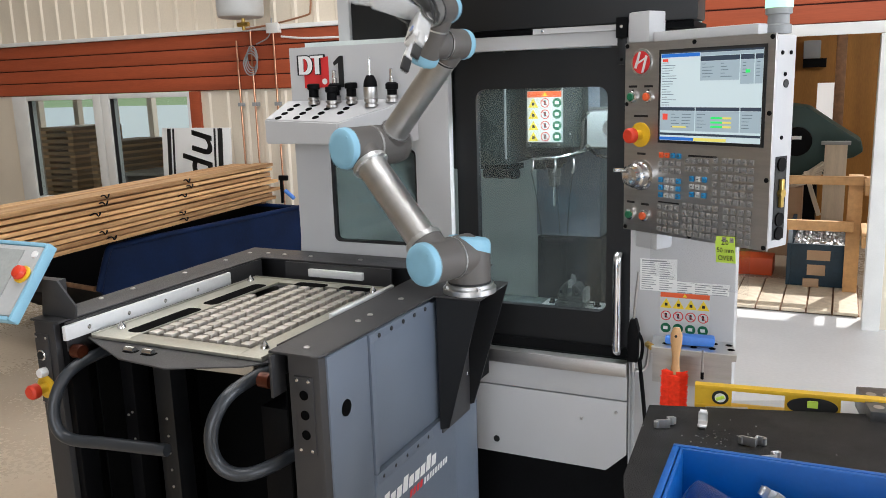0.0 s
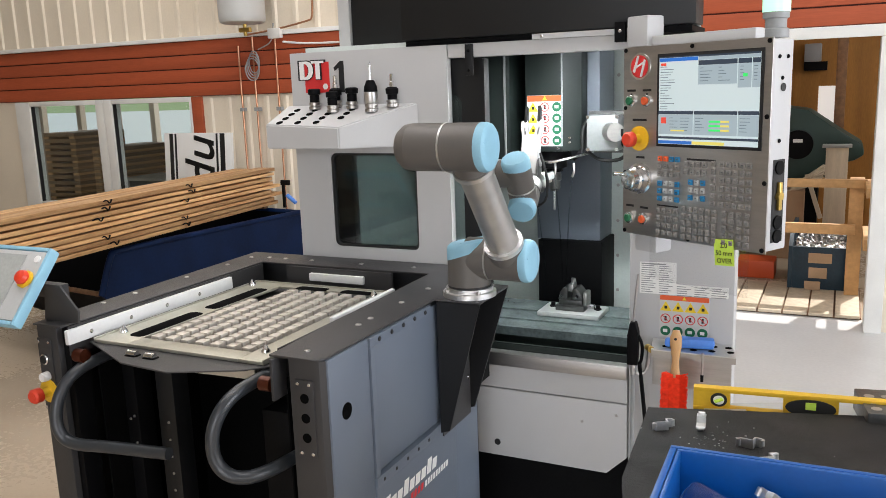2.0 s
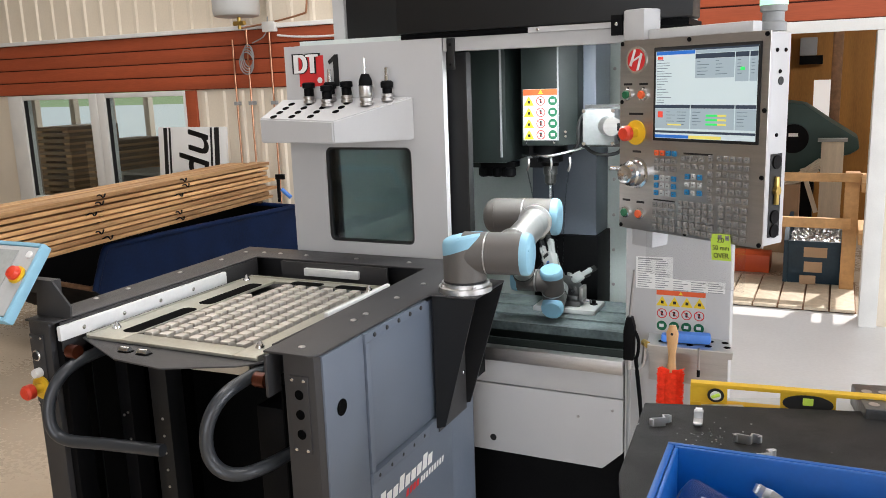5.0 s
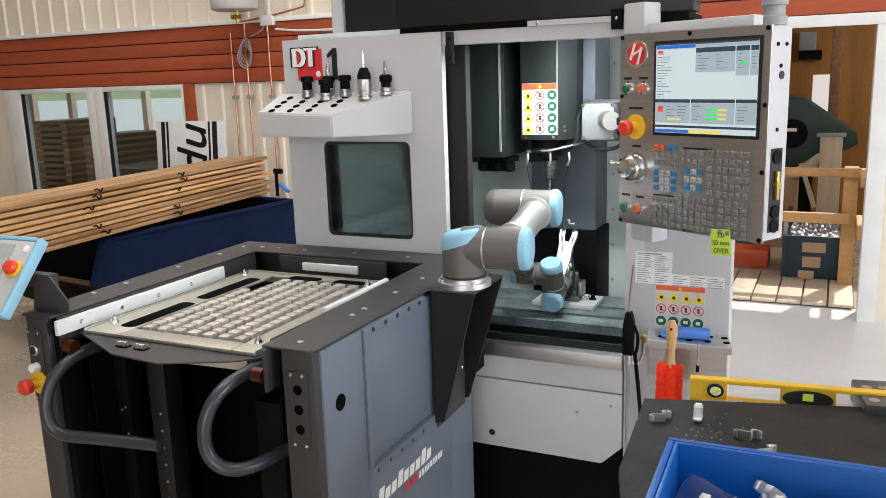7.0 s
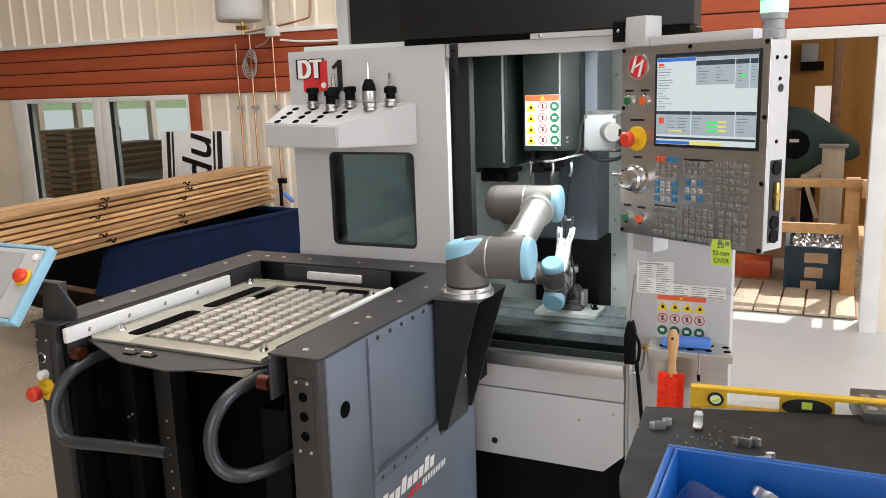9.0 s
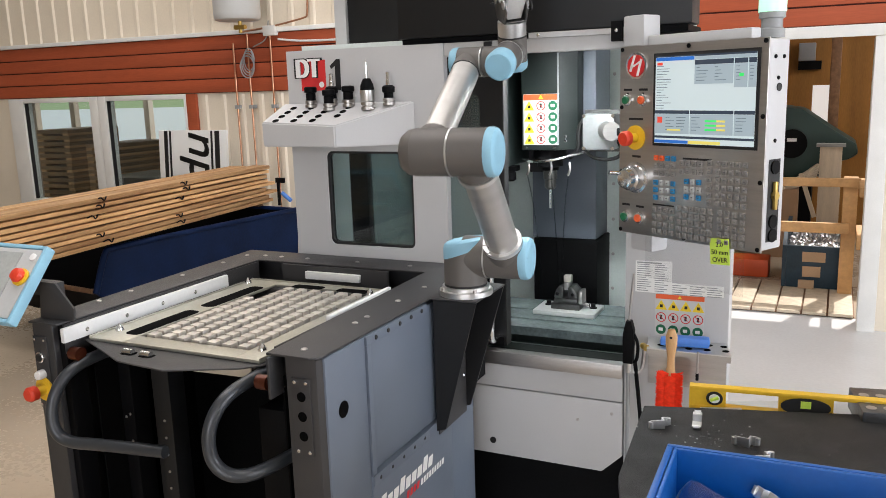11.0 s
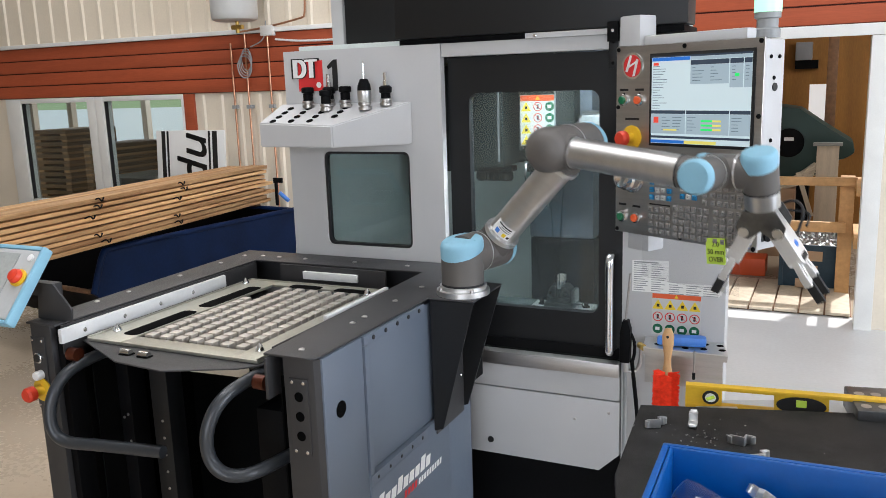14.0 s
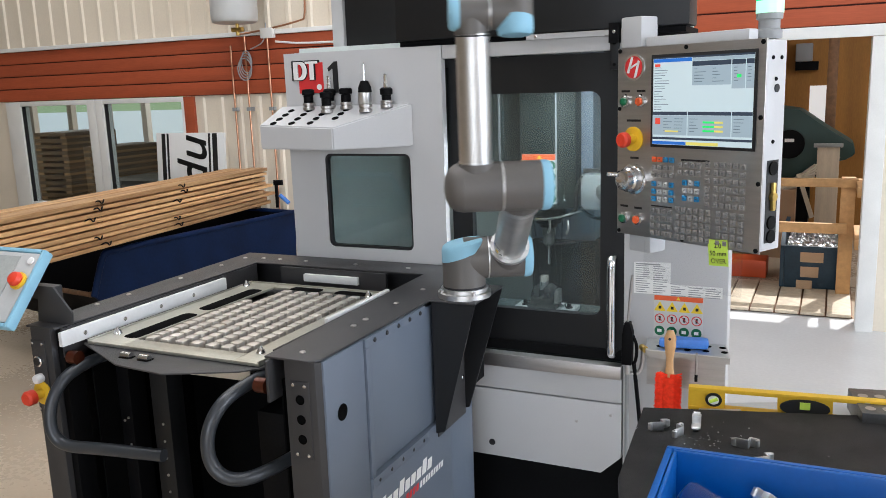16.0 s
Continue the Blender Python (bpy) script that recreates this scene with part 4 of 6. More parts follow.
part("motor_cable", sweep(B(), [(-0.785, 2.76, 1.50), (-0.80, 2.74, 1.47), (-0.795, 2.74, 1.40), (-0.83, 2.75, 1.37)], 0.007, 8), M_SEAL, sv)
part("motor_hub", B_cyl((-0.69, 2.695, 1.465), (-0.665, 2.66, 1.465), 0.03), M_STEEL, sv)
part("motor_flange", B_box(-0.787, -0.655, 2.781, 2.80, 1.39, 1.53), M_VISE, sv)
part("plug", B_box(-0.661, -0.63, 2.67, 2.70, 1.45, 1.475, bevel=0.003), M_BLACK, sv)
screws(head, [(-0.97, 2.70, 1.41), (-0.87, 2.70, 1.41), (-0.835, 2.716, 1.445), (-0.835, 2.716, 1.43)], M_CHROME, 0.005)

# work table, which moves sideways, with its fixture plate and vise
tab = part("work_table", bx(bx(bx(bx(B(), -1.35, -0.60, 2.56, 2.92, 0.785, 0.795), -1.35, -0.60, 2.56, 2.645, 0.795, 0.815), -1.35, -0.60, 2.665, 2.765, 0.795, 0.815), -1.35, -0.60, 2.785, 2.92, 0.795, 0.815), M_WETTABLE, mc, "wet grey slotted work table")
# dark green paint here stands in for shade on the table's lower front
part("saddle", B_box(-1.35, -0.60, 2.57, 2.9, 0.72, 0.784), M_MGREEN, tab, "saddle, dark for the shade below the table")
fx = part("fixture_plate", B_box(-0.958, -0.735, 2.715, 2.855, 0.816, 0.832, bevel=0.003), M_TABLET, tab, "pale fixture plate")
for x in (-0.925, -0.76):
    part("bolt", lathe(B(), [(0.013, 0), (0.013, 0.004), (0.008, 0.005), (0.008, 0.016), (0.004, 0.017)], Matrix.Translation((x, 2.80, 0.832))), M_BLACK, fx)
vs = part("vise", bx(bx(B(), -0.90, -0.795, 2.745, 2.835, 0.833, 0.853, bevel=0.003), -0.890, -0.805, 2.752, 2.828, 0.853, 0.872, bevel=0.004), M_VISE, tab, "dark steel two jaw vise")
part("fixed_jaw", prism(B(), [(-0.892, 0.873), (-0.858, 0.873), (-0.858, 0.912), (-0.872, 0.916), (-0.884, 0.900)], 2.755, 2.825, "y", bevel=0.002), M_VISE, vs)
part("moving_jaw", prism(B(), [(-0.840, 0.873), (-0.803, 0.873), (-0.810, 0.896), (-0.826, 0.914), (-0.840, 0.912)], 2.755, 2.825, "y", bevel=0.002), M_VISE, vs)
for x in (-0.878, -0.822):
    part("jaw_screw", B_cyl((x, 2.750, 0.888), (x, 2.7551, 0.888), 0.006, seg=12), M_CHROME, vs)
part("jaw_plate", B_box(-0.8575, -0.8405, 2.765, 2.815, 0.9, 0.926, bevel=0.002), M_ALU, vs)
part("side_plate", B_box(-0.80, -0.785, 2.745, 2.80, 0.856, 0.905, bevel=0.006), M_STEEL, vs)
part("spindle", B_cyl((-0.795, 2.79, 0.845), (-0.770, 2.79, 0.845), 0.009, seg=12), M_CHROME, vs)
for x0, x1 in ((-0.968, -0.93), (-0.884, -0.87), (-0.822, -0.86)):
    jet = part("coolant_jet", sweep(B(), [(x0, 2.705, 1.315), (0.5 * x0 + 0.5 * x1, 2.72, 1.2), (x1, 2.75, 0.92)], 0.0022, 6), M_COOL, mc)
    jet.visible_shadow = False
    inner_works.append(jet)

inner_works += [head, tab]
# the inner works stand deeper in the enclosure
DEEP = 1.075
EYE = Vector((-0.005, 0.005, 1.628))
OFF = EYE * (1 - DEEP)
for ob in inner_works:
    ob.matrix_basis = T(OFF) @ Matrix.Diagonal((DEEP, DEEP, DEEP, 1)) @ ob.matrix_basis

# sliding door
door = part("sliding_door", frame_plate(B(), (-1.145, -0.572, 0.768, 1.712), (-1.075, -0.648, 0.905, 1.600, 0.03), YM + 0.052, YM + 0.085), M_MDARK, mc, "charcoal sliding door with a tall window and steel handle")
dp = part("pane", B_box(-1.08, -0.643, YM + 0.066, YM + 0.071, 0.90, 1.605), M_DGLASS, door)
dp.visible_shadow = False
part("lower_bar", B_box(-1.145, -0.573, YM + 0.040, YM + 0.051, 0.768, 0.80), M_BLACK, door)
hn = B()
sweep(hn, [(-0.600, YM + 0.052, 1.10), (-0.600, YM - 0.002, 1.105), (-0.600, YM - 0.008, 1.07), (-0.600, YM - 0.008, 0.83), (-0.600, YM - 0.002, 0.795), (-0.600, YM + 0.052, 0.80)], 0.013, 14)
part("door_handle", hn, M_CHROME, door, "polished steel bar handle")
part("hanger", B_box(-1.10, -1.07, YM + 0.054, YM + 0.08, 1.713, 1.75), M_MDARK, door)
part("hanger", B_box(-0.64, -0.61, YM + 0.054, YM + 0.08, 1.713, 1.75), M_MDARK, door)
part("end_strip", B_box(-0.5715, -0.566, YM + 0.05, YM + 0.088, 0.77, 1.71), M_SEAL, door)
part("hanger_bracket", B_box(-0.607, -0.580, YM - 0.005, YM + 0.003, 1.66, 1.755, bevel=0.002), M_MDARK, door)
screws(door, [(-0.594, YM - 0.005, 1.675), (-0.594, YM - 0.005, 1.735)], M_BLACK, 0.005)

# ---- small shelf, brush, air gun ----
sh = thing("wall_shelf", (0, YM, 0), "bent steel tool shelf with punched holes", "shelf")
part("shelf_plate", prism(B(), [(-0.49, -0.001), (-0.264, -0.001), (-0.240, -0.11), (-0.473, -0.11)], 0.862, 0.865), M_ALU, sh)
part("back_lip", B_box(-0.49, -0.264, -0.004, -0.001, 0.72, 0.862), M_STEEL, sh)
part("front_lip", prism(B(), [(-0.473, 0.862), (-0.240, 0.862), (-0.241, 0.845), (-0.27, 0.842), (-0.29, 0.852), (-0.33, 0.842), (-0.37, 0.852), (-0.42, 0.842), (-0.473, 0.845)], -0.111, -0.109, "y"), M_STEEL, sh)
slot = mesh_of(B_cyl((0, 0, 0), (0, 0, 0.0006), 0.010, seg=14), "hole", M_HOLE_SHADE)
for x, y in ((-0.27, -0.03), (-0.26, -0.07), (-0.31, -0.03), (-0.31, -0.075), (-0.44, -0.07), (-0.36, -0.08)):
    share("hole", slot, sh, Matrix.Translation((x, y, 0.8651)))
part("hook", sweep(B(), [(-0.49, -0.06, 0.86), (-0.492, -0.06, 0.80), (-0.50, -0.075, 0.775), (-0.53, -0.08, 0.775), (-0.54, -0.07, 0.80)], 0.006, 8), M_STEEL, sh)

br = thing("hand_brush", pose(-0.402, 2.30, 0.685, -3, 0, 0), "red bristled hand brush with wooden handle", "brush")
hd_ = B()
lathe(hd_, [(0.006, 0.005), (0.016, 0.0), (0.018, 0.10), (0.011, 0.135), (0.010, 0.16), (0.016, 0.20), (0.017, 0.225), (0.009, 0.245)], Matrix.Diagonal((1.0, 0.55, 1, 1)), 16)
part("handle", hd_, M_HANDLEW, br)
part("hang_hole", B_cyl((0, -0.0102, 0.222), (0, -0.0092, 0.222), 0.004, seg=10), M_INK, br)
bs = B()
random.seed(8)
for k in range(1800):
    z = random.uniform(-0.012, 0.118)
    a = random.uniform(-1.0, 1.0)
    y = random.uniform(-0.012, 0.004)
    s0 = 1 if random.random() < 0.4 else -1
    tip = Vector((s0 * random.uniform(0.026, 0.038) + 0.0, y - random.uniform(0.002, 0.016), z + random.uniform(-0.012, 0.010)))
    p0 = Vector((s0 * 0.004, y * 0.4 - 0.008, z))
    d = Vector((0, 0.0006, 0.0012))
    bs.faces.new([bs.verts.new(q) for q in (p0 - d, p0 + d, tip + d * 0.6, tip - d * 0.6)])
bx(bs, -0.017, 0.019, -0.018, -0.004, 0.002, 0.110, bevel=0.006)
part("bristles", bs, M_BRISTLE, br, "bright red bristles")
bh = thing("cleaning_tool", pose(-0.365, 2.37, 0.866, 0, 0, 8), "blue handled cleaning tool lying on the shelf", "hand tool")
part("grip", bx(B(), -0.045, 0.06, -0.02, 0.02, 0.0, 0.03, bevel=0.012), M_BLUEH, bh)
part("grip_end", bx(B(), -0.078, -0.03, -0.016, 0.016, 0.001, 0.024, bevel=0.008), M_BLUEH, bh)
sd = thing("screwdriver", (-0.33, 2.318, 0.785), "thin black screwdriver hanging from the shelf", "screwdriver")
part("shaft", B_cyl((0, 0, 0.02), (0, 0, 0.085), 0.003, seg=8), M_STEEL, sd)
part("tip", B_cyl((0, 0, 0.0), (0, 0, 0.02), 0.0045, seg=8), M_BLACK, sd)

ag = thing("air_gun", (-0.525, 2.33, 0.84), "black air gun with a thin steel nozzle and hose", "air gun")
part("body", prism(B(), [(-0.018, -0.03), (0.012, -0.03), (0.014, 0.07), (0.006, 0.10), (-0.010, 0.10), (-0.018, 0.06)], -0.014, 0.014, "y", bevel=0.004), M_BLACK, ag)
part("lever", sweep(B(), [(0.012, 0, 0.06), (0.026, 0, 0.03), (0.022, 0, -0.02), (0.012, 0, -0.028)], 0.005, 8), M_BLACK, ag)
part("nozzle", sweep(B(), [(-0.002, 0, 0.10), (0.002, 0, 0.16), (0.010, 0, 0.24)], 0.0035, 8), M_STEEL, ag)
part("hose_connector", B_cyl((-0.003, 0, -0.06), (-0.003, 0, -0.03), 0.008, seg=10), M_STEEL, ag)
part("hose", sweep(B(), [(-0.003, 0, -0.06), (-0.004, 0.0, -0.25), (-0.006, 0.02, -0.6), (0.0, 0.05, -0.84)], 0.006, 10), M_GREYP, ag)
part("hose", sweep(B(), [(0.012, 0.02, -0.03), (0.028, 0.03, -0.2), (0.05, 0.04, -0.5), (0.06, 0.05, -0.84)], 0.006, 10), M_BLACK, ag)
part("brass_fitting", B_cyl((0.035, 0.02, 0.02), (0.05, 0.0, 0.02), 0.010, seg=10), M_BRASS, ag)

# ---- control pendant ----
PM = Matrix.Translation((-0.3203, 2.2256, 1.5711)) @ Matrix.Rotation(radians(-28.77), 4, "Z")
cp = thing("control_pendant", PM, "brushed steel machine control with screen and keys", "control panel")
part("housing", B_box(-0.277, 0.176, 0.004, 0.090, -0.371, 0.142, bevel=0.006), M_MWHITE, cp, "pale grey housing")
part("face_plate", B_box(-0.281, 0.180, -0.002, 0.0035, -0.374, 0.145, bevel=0.001), M_STEEL, cp, "brushed steel face plate")
screws(cp, [(x, -0.002, z) for x in (-0.273, -0.05, 0.171) for z in (-0.366, 0.137)] + [(-0.273, -0.002, -0.02), (0.171, -0.002, -0.04), (0.171, -0.002, -0.2), (-0.273, -0.002, -0.2)], M_BLACK, 0.006)
bz = part("screen", B_box(-0.160, 0.160, -0.0055, -0.0022, -0.122, 0.122, bevel=0.001), M_INK, cp, "lit screen with tables of values")


def patch(x0, x1, z0, z1, mat, lift=0.0):
    part("screen_field", B_box(x0, x1, -0.0064 - lift, -0.0057 - lift, z0, z1), mat, bz)


patch(-0.152, 0.152, -0.114, 0.114, M_SCR_BG)
patch(-0.150, -0.028, 0.101, 0.110, M_SCR_BLUE, 0.001)
patch(-0.026, 0.152, 0.109, 0.114, M_SCR_DARK, 0.001)
patch(-0.152, -0.026, 0.1105, 0.114, M_SCR_DARK, 0.001)
patch(-0.026, 0.088, 0.088, 0.100, M_SCR_DARK, 0.001)
patch(0.091, 0.128, 0.088, 0.100, M_SCR_DARK, 0.001)
patch(0.131, 0.152, 0.088, 0.100, M_SCR_DARK, 0.001)
patch(-0.026, 0.152, 0.101, 0.1085, M_SCR_GREY, 0.001)
patch(-0.026, 0.088, 0.040, 0.0875, M_SCR_GREY, 0.001)
patch(0.091, 0.128, 0.030, 0.0875, M_SCR_GREY, 0.001)
patch(0.131, 0.152, 0.030, 0.0875, M_SCR_GREY, 0.001)
patch(0.106, 0.118, 0.056, 0.064, M_SCR_GREEN, 0.002)
patch(-0.145, -0.128, 0.090, 0.097, M_SCR_RED, 0.002)
for x0, x1 in ((-0.152, -0.040), (-0.037, 0.092), (0.095, 0.152)):
    patch(x0, x1, -0.036, -0.027, M_SCR_DARK, 0.001)
    patch(x0, x1, -0.088, -0.037, M_SCR_GREY, 0.001)
patch(-0.142, -0.126, -0.060, -0.044, M_SCR_RED, 0.002)
for k in range(3):
    patch(0.01, 0.045, -0.056 - k * 0.011, -0.051 - k * 0.011, M_SCR_GREEN, 0.002)
    patch(0.045, 0.070, -0.056 - k * 0.011, -0.051 - k * 0.011, M_SCR_YEL, 0.002)
patch(-0.11, -0.066, -0.080, -0.076, M_SCR_YEL, 0.002)
patch(-0.152, 0.152, -0.100, -0.094, M_SCR_DARK, 0.001)
patch(-0.152, -0.042, -0.113, -0.105, M_SCR_BLUE, 0.001)
patch(-0.042, 0.056, -0.113, -0.105, M_SCR_YEL, 0.001)
random.seed(21)
tx = B()
for k in range(17):
    bx(tx, -0.147, -0.147 + random.uniform(0.015, 0.055), -0.0078, -0.0074, 0.088 - k * 0.0068 - 0.0014, 0.088 - k * 0.0068)
for cx_ in (-0.02, 0.035, 0.097, 0.135):
    for k in range(5):
        bx(tx, cx_, cx_ + random.uniform(0.008, 0.035 if cx_ < 0.09 else 0.012), -0.0078, -0.0074, 0.080 - k * 0.008, 0.0815 - k * 0.008)
for cx_ in (-0.115, -0.08, -0.032, 0.1):
    for k in range(5):
        bx(tx, cx_, cx_ + random.uniform(0.012, 0.03), -0.0078, -0.0074, -0.046 - k * 0.008, -0.0446 - k * 0.008)
tagged(part("print_block", tx, M_SCR_INK, bz), kind="stuff")

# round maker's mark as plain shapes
lg = part("round_badge", B_cyl((-0.222, -0.0045, 0.092), (-0.222, -0.0021, 0.092), 0.036, seg=36), M_CHROME, cp, "round red and silver badge")
part("badge_field", B_cyl((-0.222, -0.0055, 0.092), (-0.222, -0.0046, 0.092), 0.030, seg=36), M_SIGNRED, lg)
mk = B()
prism(mk, [(-0.245, 0.078), (-0.237, 0.076), (-0.222, 0.120), (-0.229, 0.121)], -0.0068, -0.0056, "y")
prism(mk, [(-0.220, 0.064), (-0.212, 0.065), (-0.199, 0.108), (-0.206, 0.111)], -0.0068, -0.0056, "y")
prism(mk, [(-0.240, 0.084), (-0.207, 0.100), (-0.206, 0.106), (-0.239, 0.090)], -0.0068, -0.00561, "y")
part("badge_bars", mk, M_WHITE, lg)


def button(x, z, mat, r=0.011, name="push_button"):
    b = part(name, lathe(B(), [(r * 1.45, 0), (r * 1.45, 0.006), (r * 1.15, 0.008)], Matrix.Translation((x, -0.002, z)) @ Matrix.Rotation(radians(90), 4, "X"), 20), M_CHROME, cp)
    part("button_cap", lathe(B(), [(r, 0.008), (r, 0.013), (r * 0.8, 0.015)], Matrix.Translation((x, -0.002, z)) @ Matrix.Rotation(radians(90), 4, "X"), 20), mat, b)


button(-0.252, 0.0, M_GREENP)
button(-0.197, 0.0, M_ORANGE)
button(-0.254, -0.328, M_GREENP)
button(-0.203, -0.327, M_ORANGE)
es = part("emergency_stop", lathe(B(), [(0.034, 0), (0.034, 0.003), (0.02, 0.004)], Matrix.Translation((-0.222, -0.002, -0.103)) @ Matrix.Rotation(radians(90), 4, "X")), M_YEL, cp, "red mushroom stop on a yellow disc")
part("stem", B_cyl((-0.222, -0.004, -0.103), (-0.222, -0.036, -0.103), 0.013), M_YEL, es)
part("mushroom", lathe(B(), [(0.015, 0.030), (0.021, 0.034), (0.021, 0.048), (0.016, 0.054)], Matrix.Translation((-0.222, -0.002, -0.103)) @ Matrix.Rotation(radians(90), 4, "X")), M_REDP, es)
jw = part("jog_wheel", lathe(B(), [(0.043, 0), (0.043, 0.004), (0.036, 0.006), (0.034, 0.03), (0.028, 0.034), (0.026, 0.05), (0.022, 0.052)], Matrix.Translation((-0.218, -0.002, -0.214)) @ Matrix.Rotation(radians(90), 4, "X"), 32), M_CHROME, cp, "silver jog wheel")
part("jog_knob", B_cyl((-0.245, -0.045, -0.20), (-0.256, -0.07, -0.197), 0.006), M_CHROME, jw)
for x, z, w_ in ((-0.252, 0.028, 0.03), (-0.197, 0.028, 0.03), (-0.222, -0.052, 0.05), (-0.218, -0.155, 0.03), (-0.254, -0.293, 0.028), (-0.203, -0.295, 0.028)):
    part("caption_bar", B_box(x - w_ / 2, x + w_ / 2, -0.0026, -0.0021, z - 0.003, z + 0.003), M_INK, cp)
for x in (-0.252, -0.197):
    part("caption_bar", B_box(x - 0.003, x + 0.003, -0.0026, -0.0021, 0.015, 0.020), M_INK, cp)
part("caption_bar", B_box(-0.06, 0.03, -0.0026, -0.0021, -0.155, -0.150), M_INK, cp)
part("caption_bar", B_box(-0.157, -0.085, -0.0026, -0.0021, -0.285, -0.281), M_INK, cp)
key = {n: mesh_of(B_box(-0.007, 0.007, -0.0068, -0.002, -0.007, 0.007, bevel=0.0016), "key_" + n, m_) for n, m_ in (("grey", M_KEY), ("blue", M_KEYBLUE), ("white", M_TABLET), ("orange", M_ORANGE))}
ctr = B_box(-0.0025, 0.0025, -0.0074, -0.0069, -0.001, 0.0012)
legend = mesh_of(ctr, "legend", material("legend_ink", (0.10, 0.10, 0.10), 0.5))


def keys(x0, z0, nx, nz, dx=0.0195, dz=0.0205, pick=lambda i, j: "grey"):
    for j in range(nz):
        for i in range(nx):
            k_ = pick(i, j)
            if k_:
                o_ = share("key", key[k_], cp, Matrix.Translation((x0 + dx * i, 0, z0 - dz * j)))
                share("legend", legend, o_, Matrix.Identity(4))


keys(-0.147, -0.155, 4, 3, pick=lambda i, j: ("orange" if i < 2 else "blue") if j == 0 else "grey")
keys(-0.147, -0.222, 4, 3, pick=lambda i, j: "blue" if i in (0, 3) else "white")
keys(-0.060, -0.165, 4, 2)
keys(-0.045, -0.212, 3, 3, pick=lambda i, j: "blue" if i != 1 and j != 1 else "white")
keys(0.026, -0.160, 1, 6)
keys(0.052, -0.160, 5, 6)
keys(-0.150, -0.296, 4, 4)
keys(-0.066, -0.285, 6, 5, dz=0.0185)
keys(0.062, -0.285, 4, 5, dx=0.022, dz=0.0185)
# side openings with sockets
sp_ = B_box(0.177, 0.1775, 0.022, 0.070, -0.35, -0.145)
sdp = part("side_opening", sp_, M_INK, cp, "dark side opening with sockets and brass fittings")
for z in (-0.165, -0.30, -0.335):
    part("socket", B_cyl((0.1776, 0.046, z), (0.1815, 0.046, z), 0.017), M_BLACK, sdp)
part("brass_fitting", B_cyl((0.1776, 0.046, -0.235), (0.188, 0.046, -0.235), 0.011, seg=8), M_BRASS, sdp)
part("brass_fitting", bx(B(), 0.1778, 0.187, 0.040, 0.052, -0.27, -0.20, bevel=0.003), M_BRASS, sdp)
screws(cp, [(0.1765, 0.030, 0.10), (0.1765, 0.065, 0.10), (0.1765, 0.045, 0.05), (0.1765, 0.042, -0.10)], M_BLACK, 0.005, (1, 0, 0))
part("side_port", B_cyl((0.1765, 0.05, 0.028), (0.1785, 0.05, 0.028), 0.010), M_INK, cp)
arm_ = part("mount_arm", bx(bx(B(), -0.30, -0.226, 0.03, 0.10, 0.147, 0.230, bevel=0.006), -0.225, 0.10, 0.045, 0.085, 0.147, 0.173, bevel=0.005), M_MWHITE, cp, "pale grey support arm")
part("under_handle", B_box(-0.265, -0.185, 0.03, 0.10, -0.43, -0.376, bevel=0.01), M_MWHITE, cp)
pk = part("plastic_pocket", B_box(-0.20, 0.12, 0.02, 0.0215, -0.50, -0.376), M_FILM, cp, "clear plastic document pocket")
pk.visible_shadow = False
nt = solid("paper_note", B_box(-0.029, 0.029, -0.0006, 0.0006, -0.034, 0.034), M_NOTE, "lime green handwritten paper note on the control", "note", m=PM @ pose(0.066, -0.0060, -0.385, 0, -5, 0))
for body, z in (("2.0", 0.018), ("50 mm", -0.002), ("OVER", -0.022)):
    lettering(body, 0.018, M_INK, nt, Matrix.Translation((0, -0.0009, z)) @ FRONT)

bc = thing("signal_beacon", (-0.172, 2.30, 1.72), "green lit signal beacon on a grey base", "beacon")
part("base", lathe(B(), [(0.032, 0), (0.032, 0.02), (0.026, 0.024), (0.026, 0.045), (0.032, 0.048), (0.032, 0.062)]), M_GREYP, bc)
part("lens", lathe(B(), [(0.0335, 0.062), (0.0335, 0.10), (0.03, 0.104)]), M_BEACON, bc, "lit green lens")
part("lens_rim", lathe(B(), [(0.034, 0.092), (0.0345, 0.101), (0.031, 0.106)]), M_BEACON2, bc)
part("stalk", B_cyl((0, 0, -0.25), (0, 0, 0), 0.012), M_GREYP, bc)
part("stalk_foot", bx(B(), -0.10, 0.02, -0.02, 0.10, -0.26, -0.25), M_GREYP, bc)

# ---- part feeder ----
ZF = 1.05
fd = thing("part_feeder", (0, 0, 0), "anthracite sheet metal part feeder with a pallet bay", "feeder")
part("top_plate", prism(B(), [(-1.92, 1.44), (-1.815, 1.44), (-1.815, 2.285), (-1.165, 2.285), (-1.147, 1.44), (-1.03, 1.44), (-1.016, 1.447), (-1.009, 1.462), (-1.006, 2.000), (-0.868, 2.000), (-0.868, 2.215), (-1.003, 2.225), (-1.003, 2.425), (-1.955, 2.425)], ZF - 0.006, ZF, "z", bevel=0.0025), M_FEED, fd, "anthracite U shaped top plate")
part("corner_panel", B_box(-1.06, -1.004, 1.462, 1.635, 0.02, ZF - 0.007, bevel=0.003), M_FEEDSIDE, fd, "blue grey corner panel")
part("lower_panel", B_box(-1.05, -1.0, 1.636, 2.10, 0.02, 0.682, bevel=0.003), M_FEEDSIDE, fd, "blue grey lower side panel")
part("rear_panel", B_box(-1.06, -1.003, 2.10, 2.27, 0.02, ZF - 0.007, bevel=0.004), M_FEEDSIDE, fd)
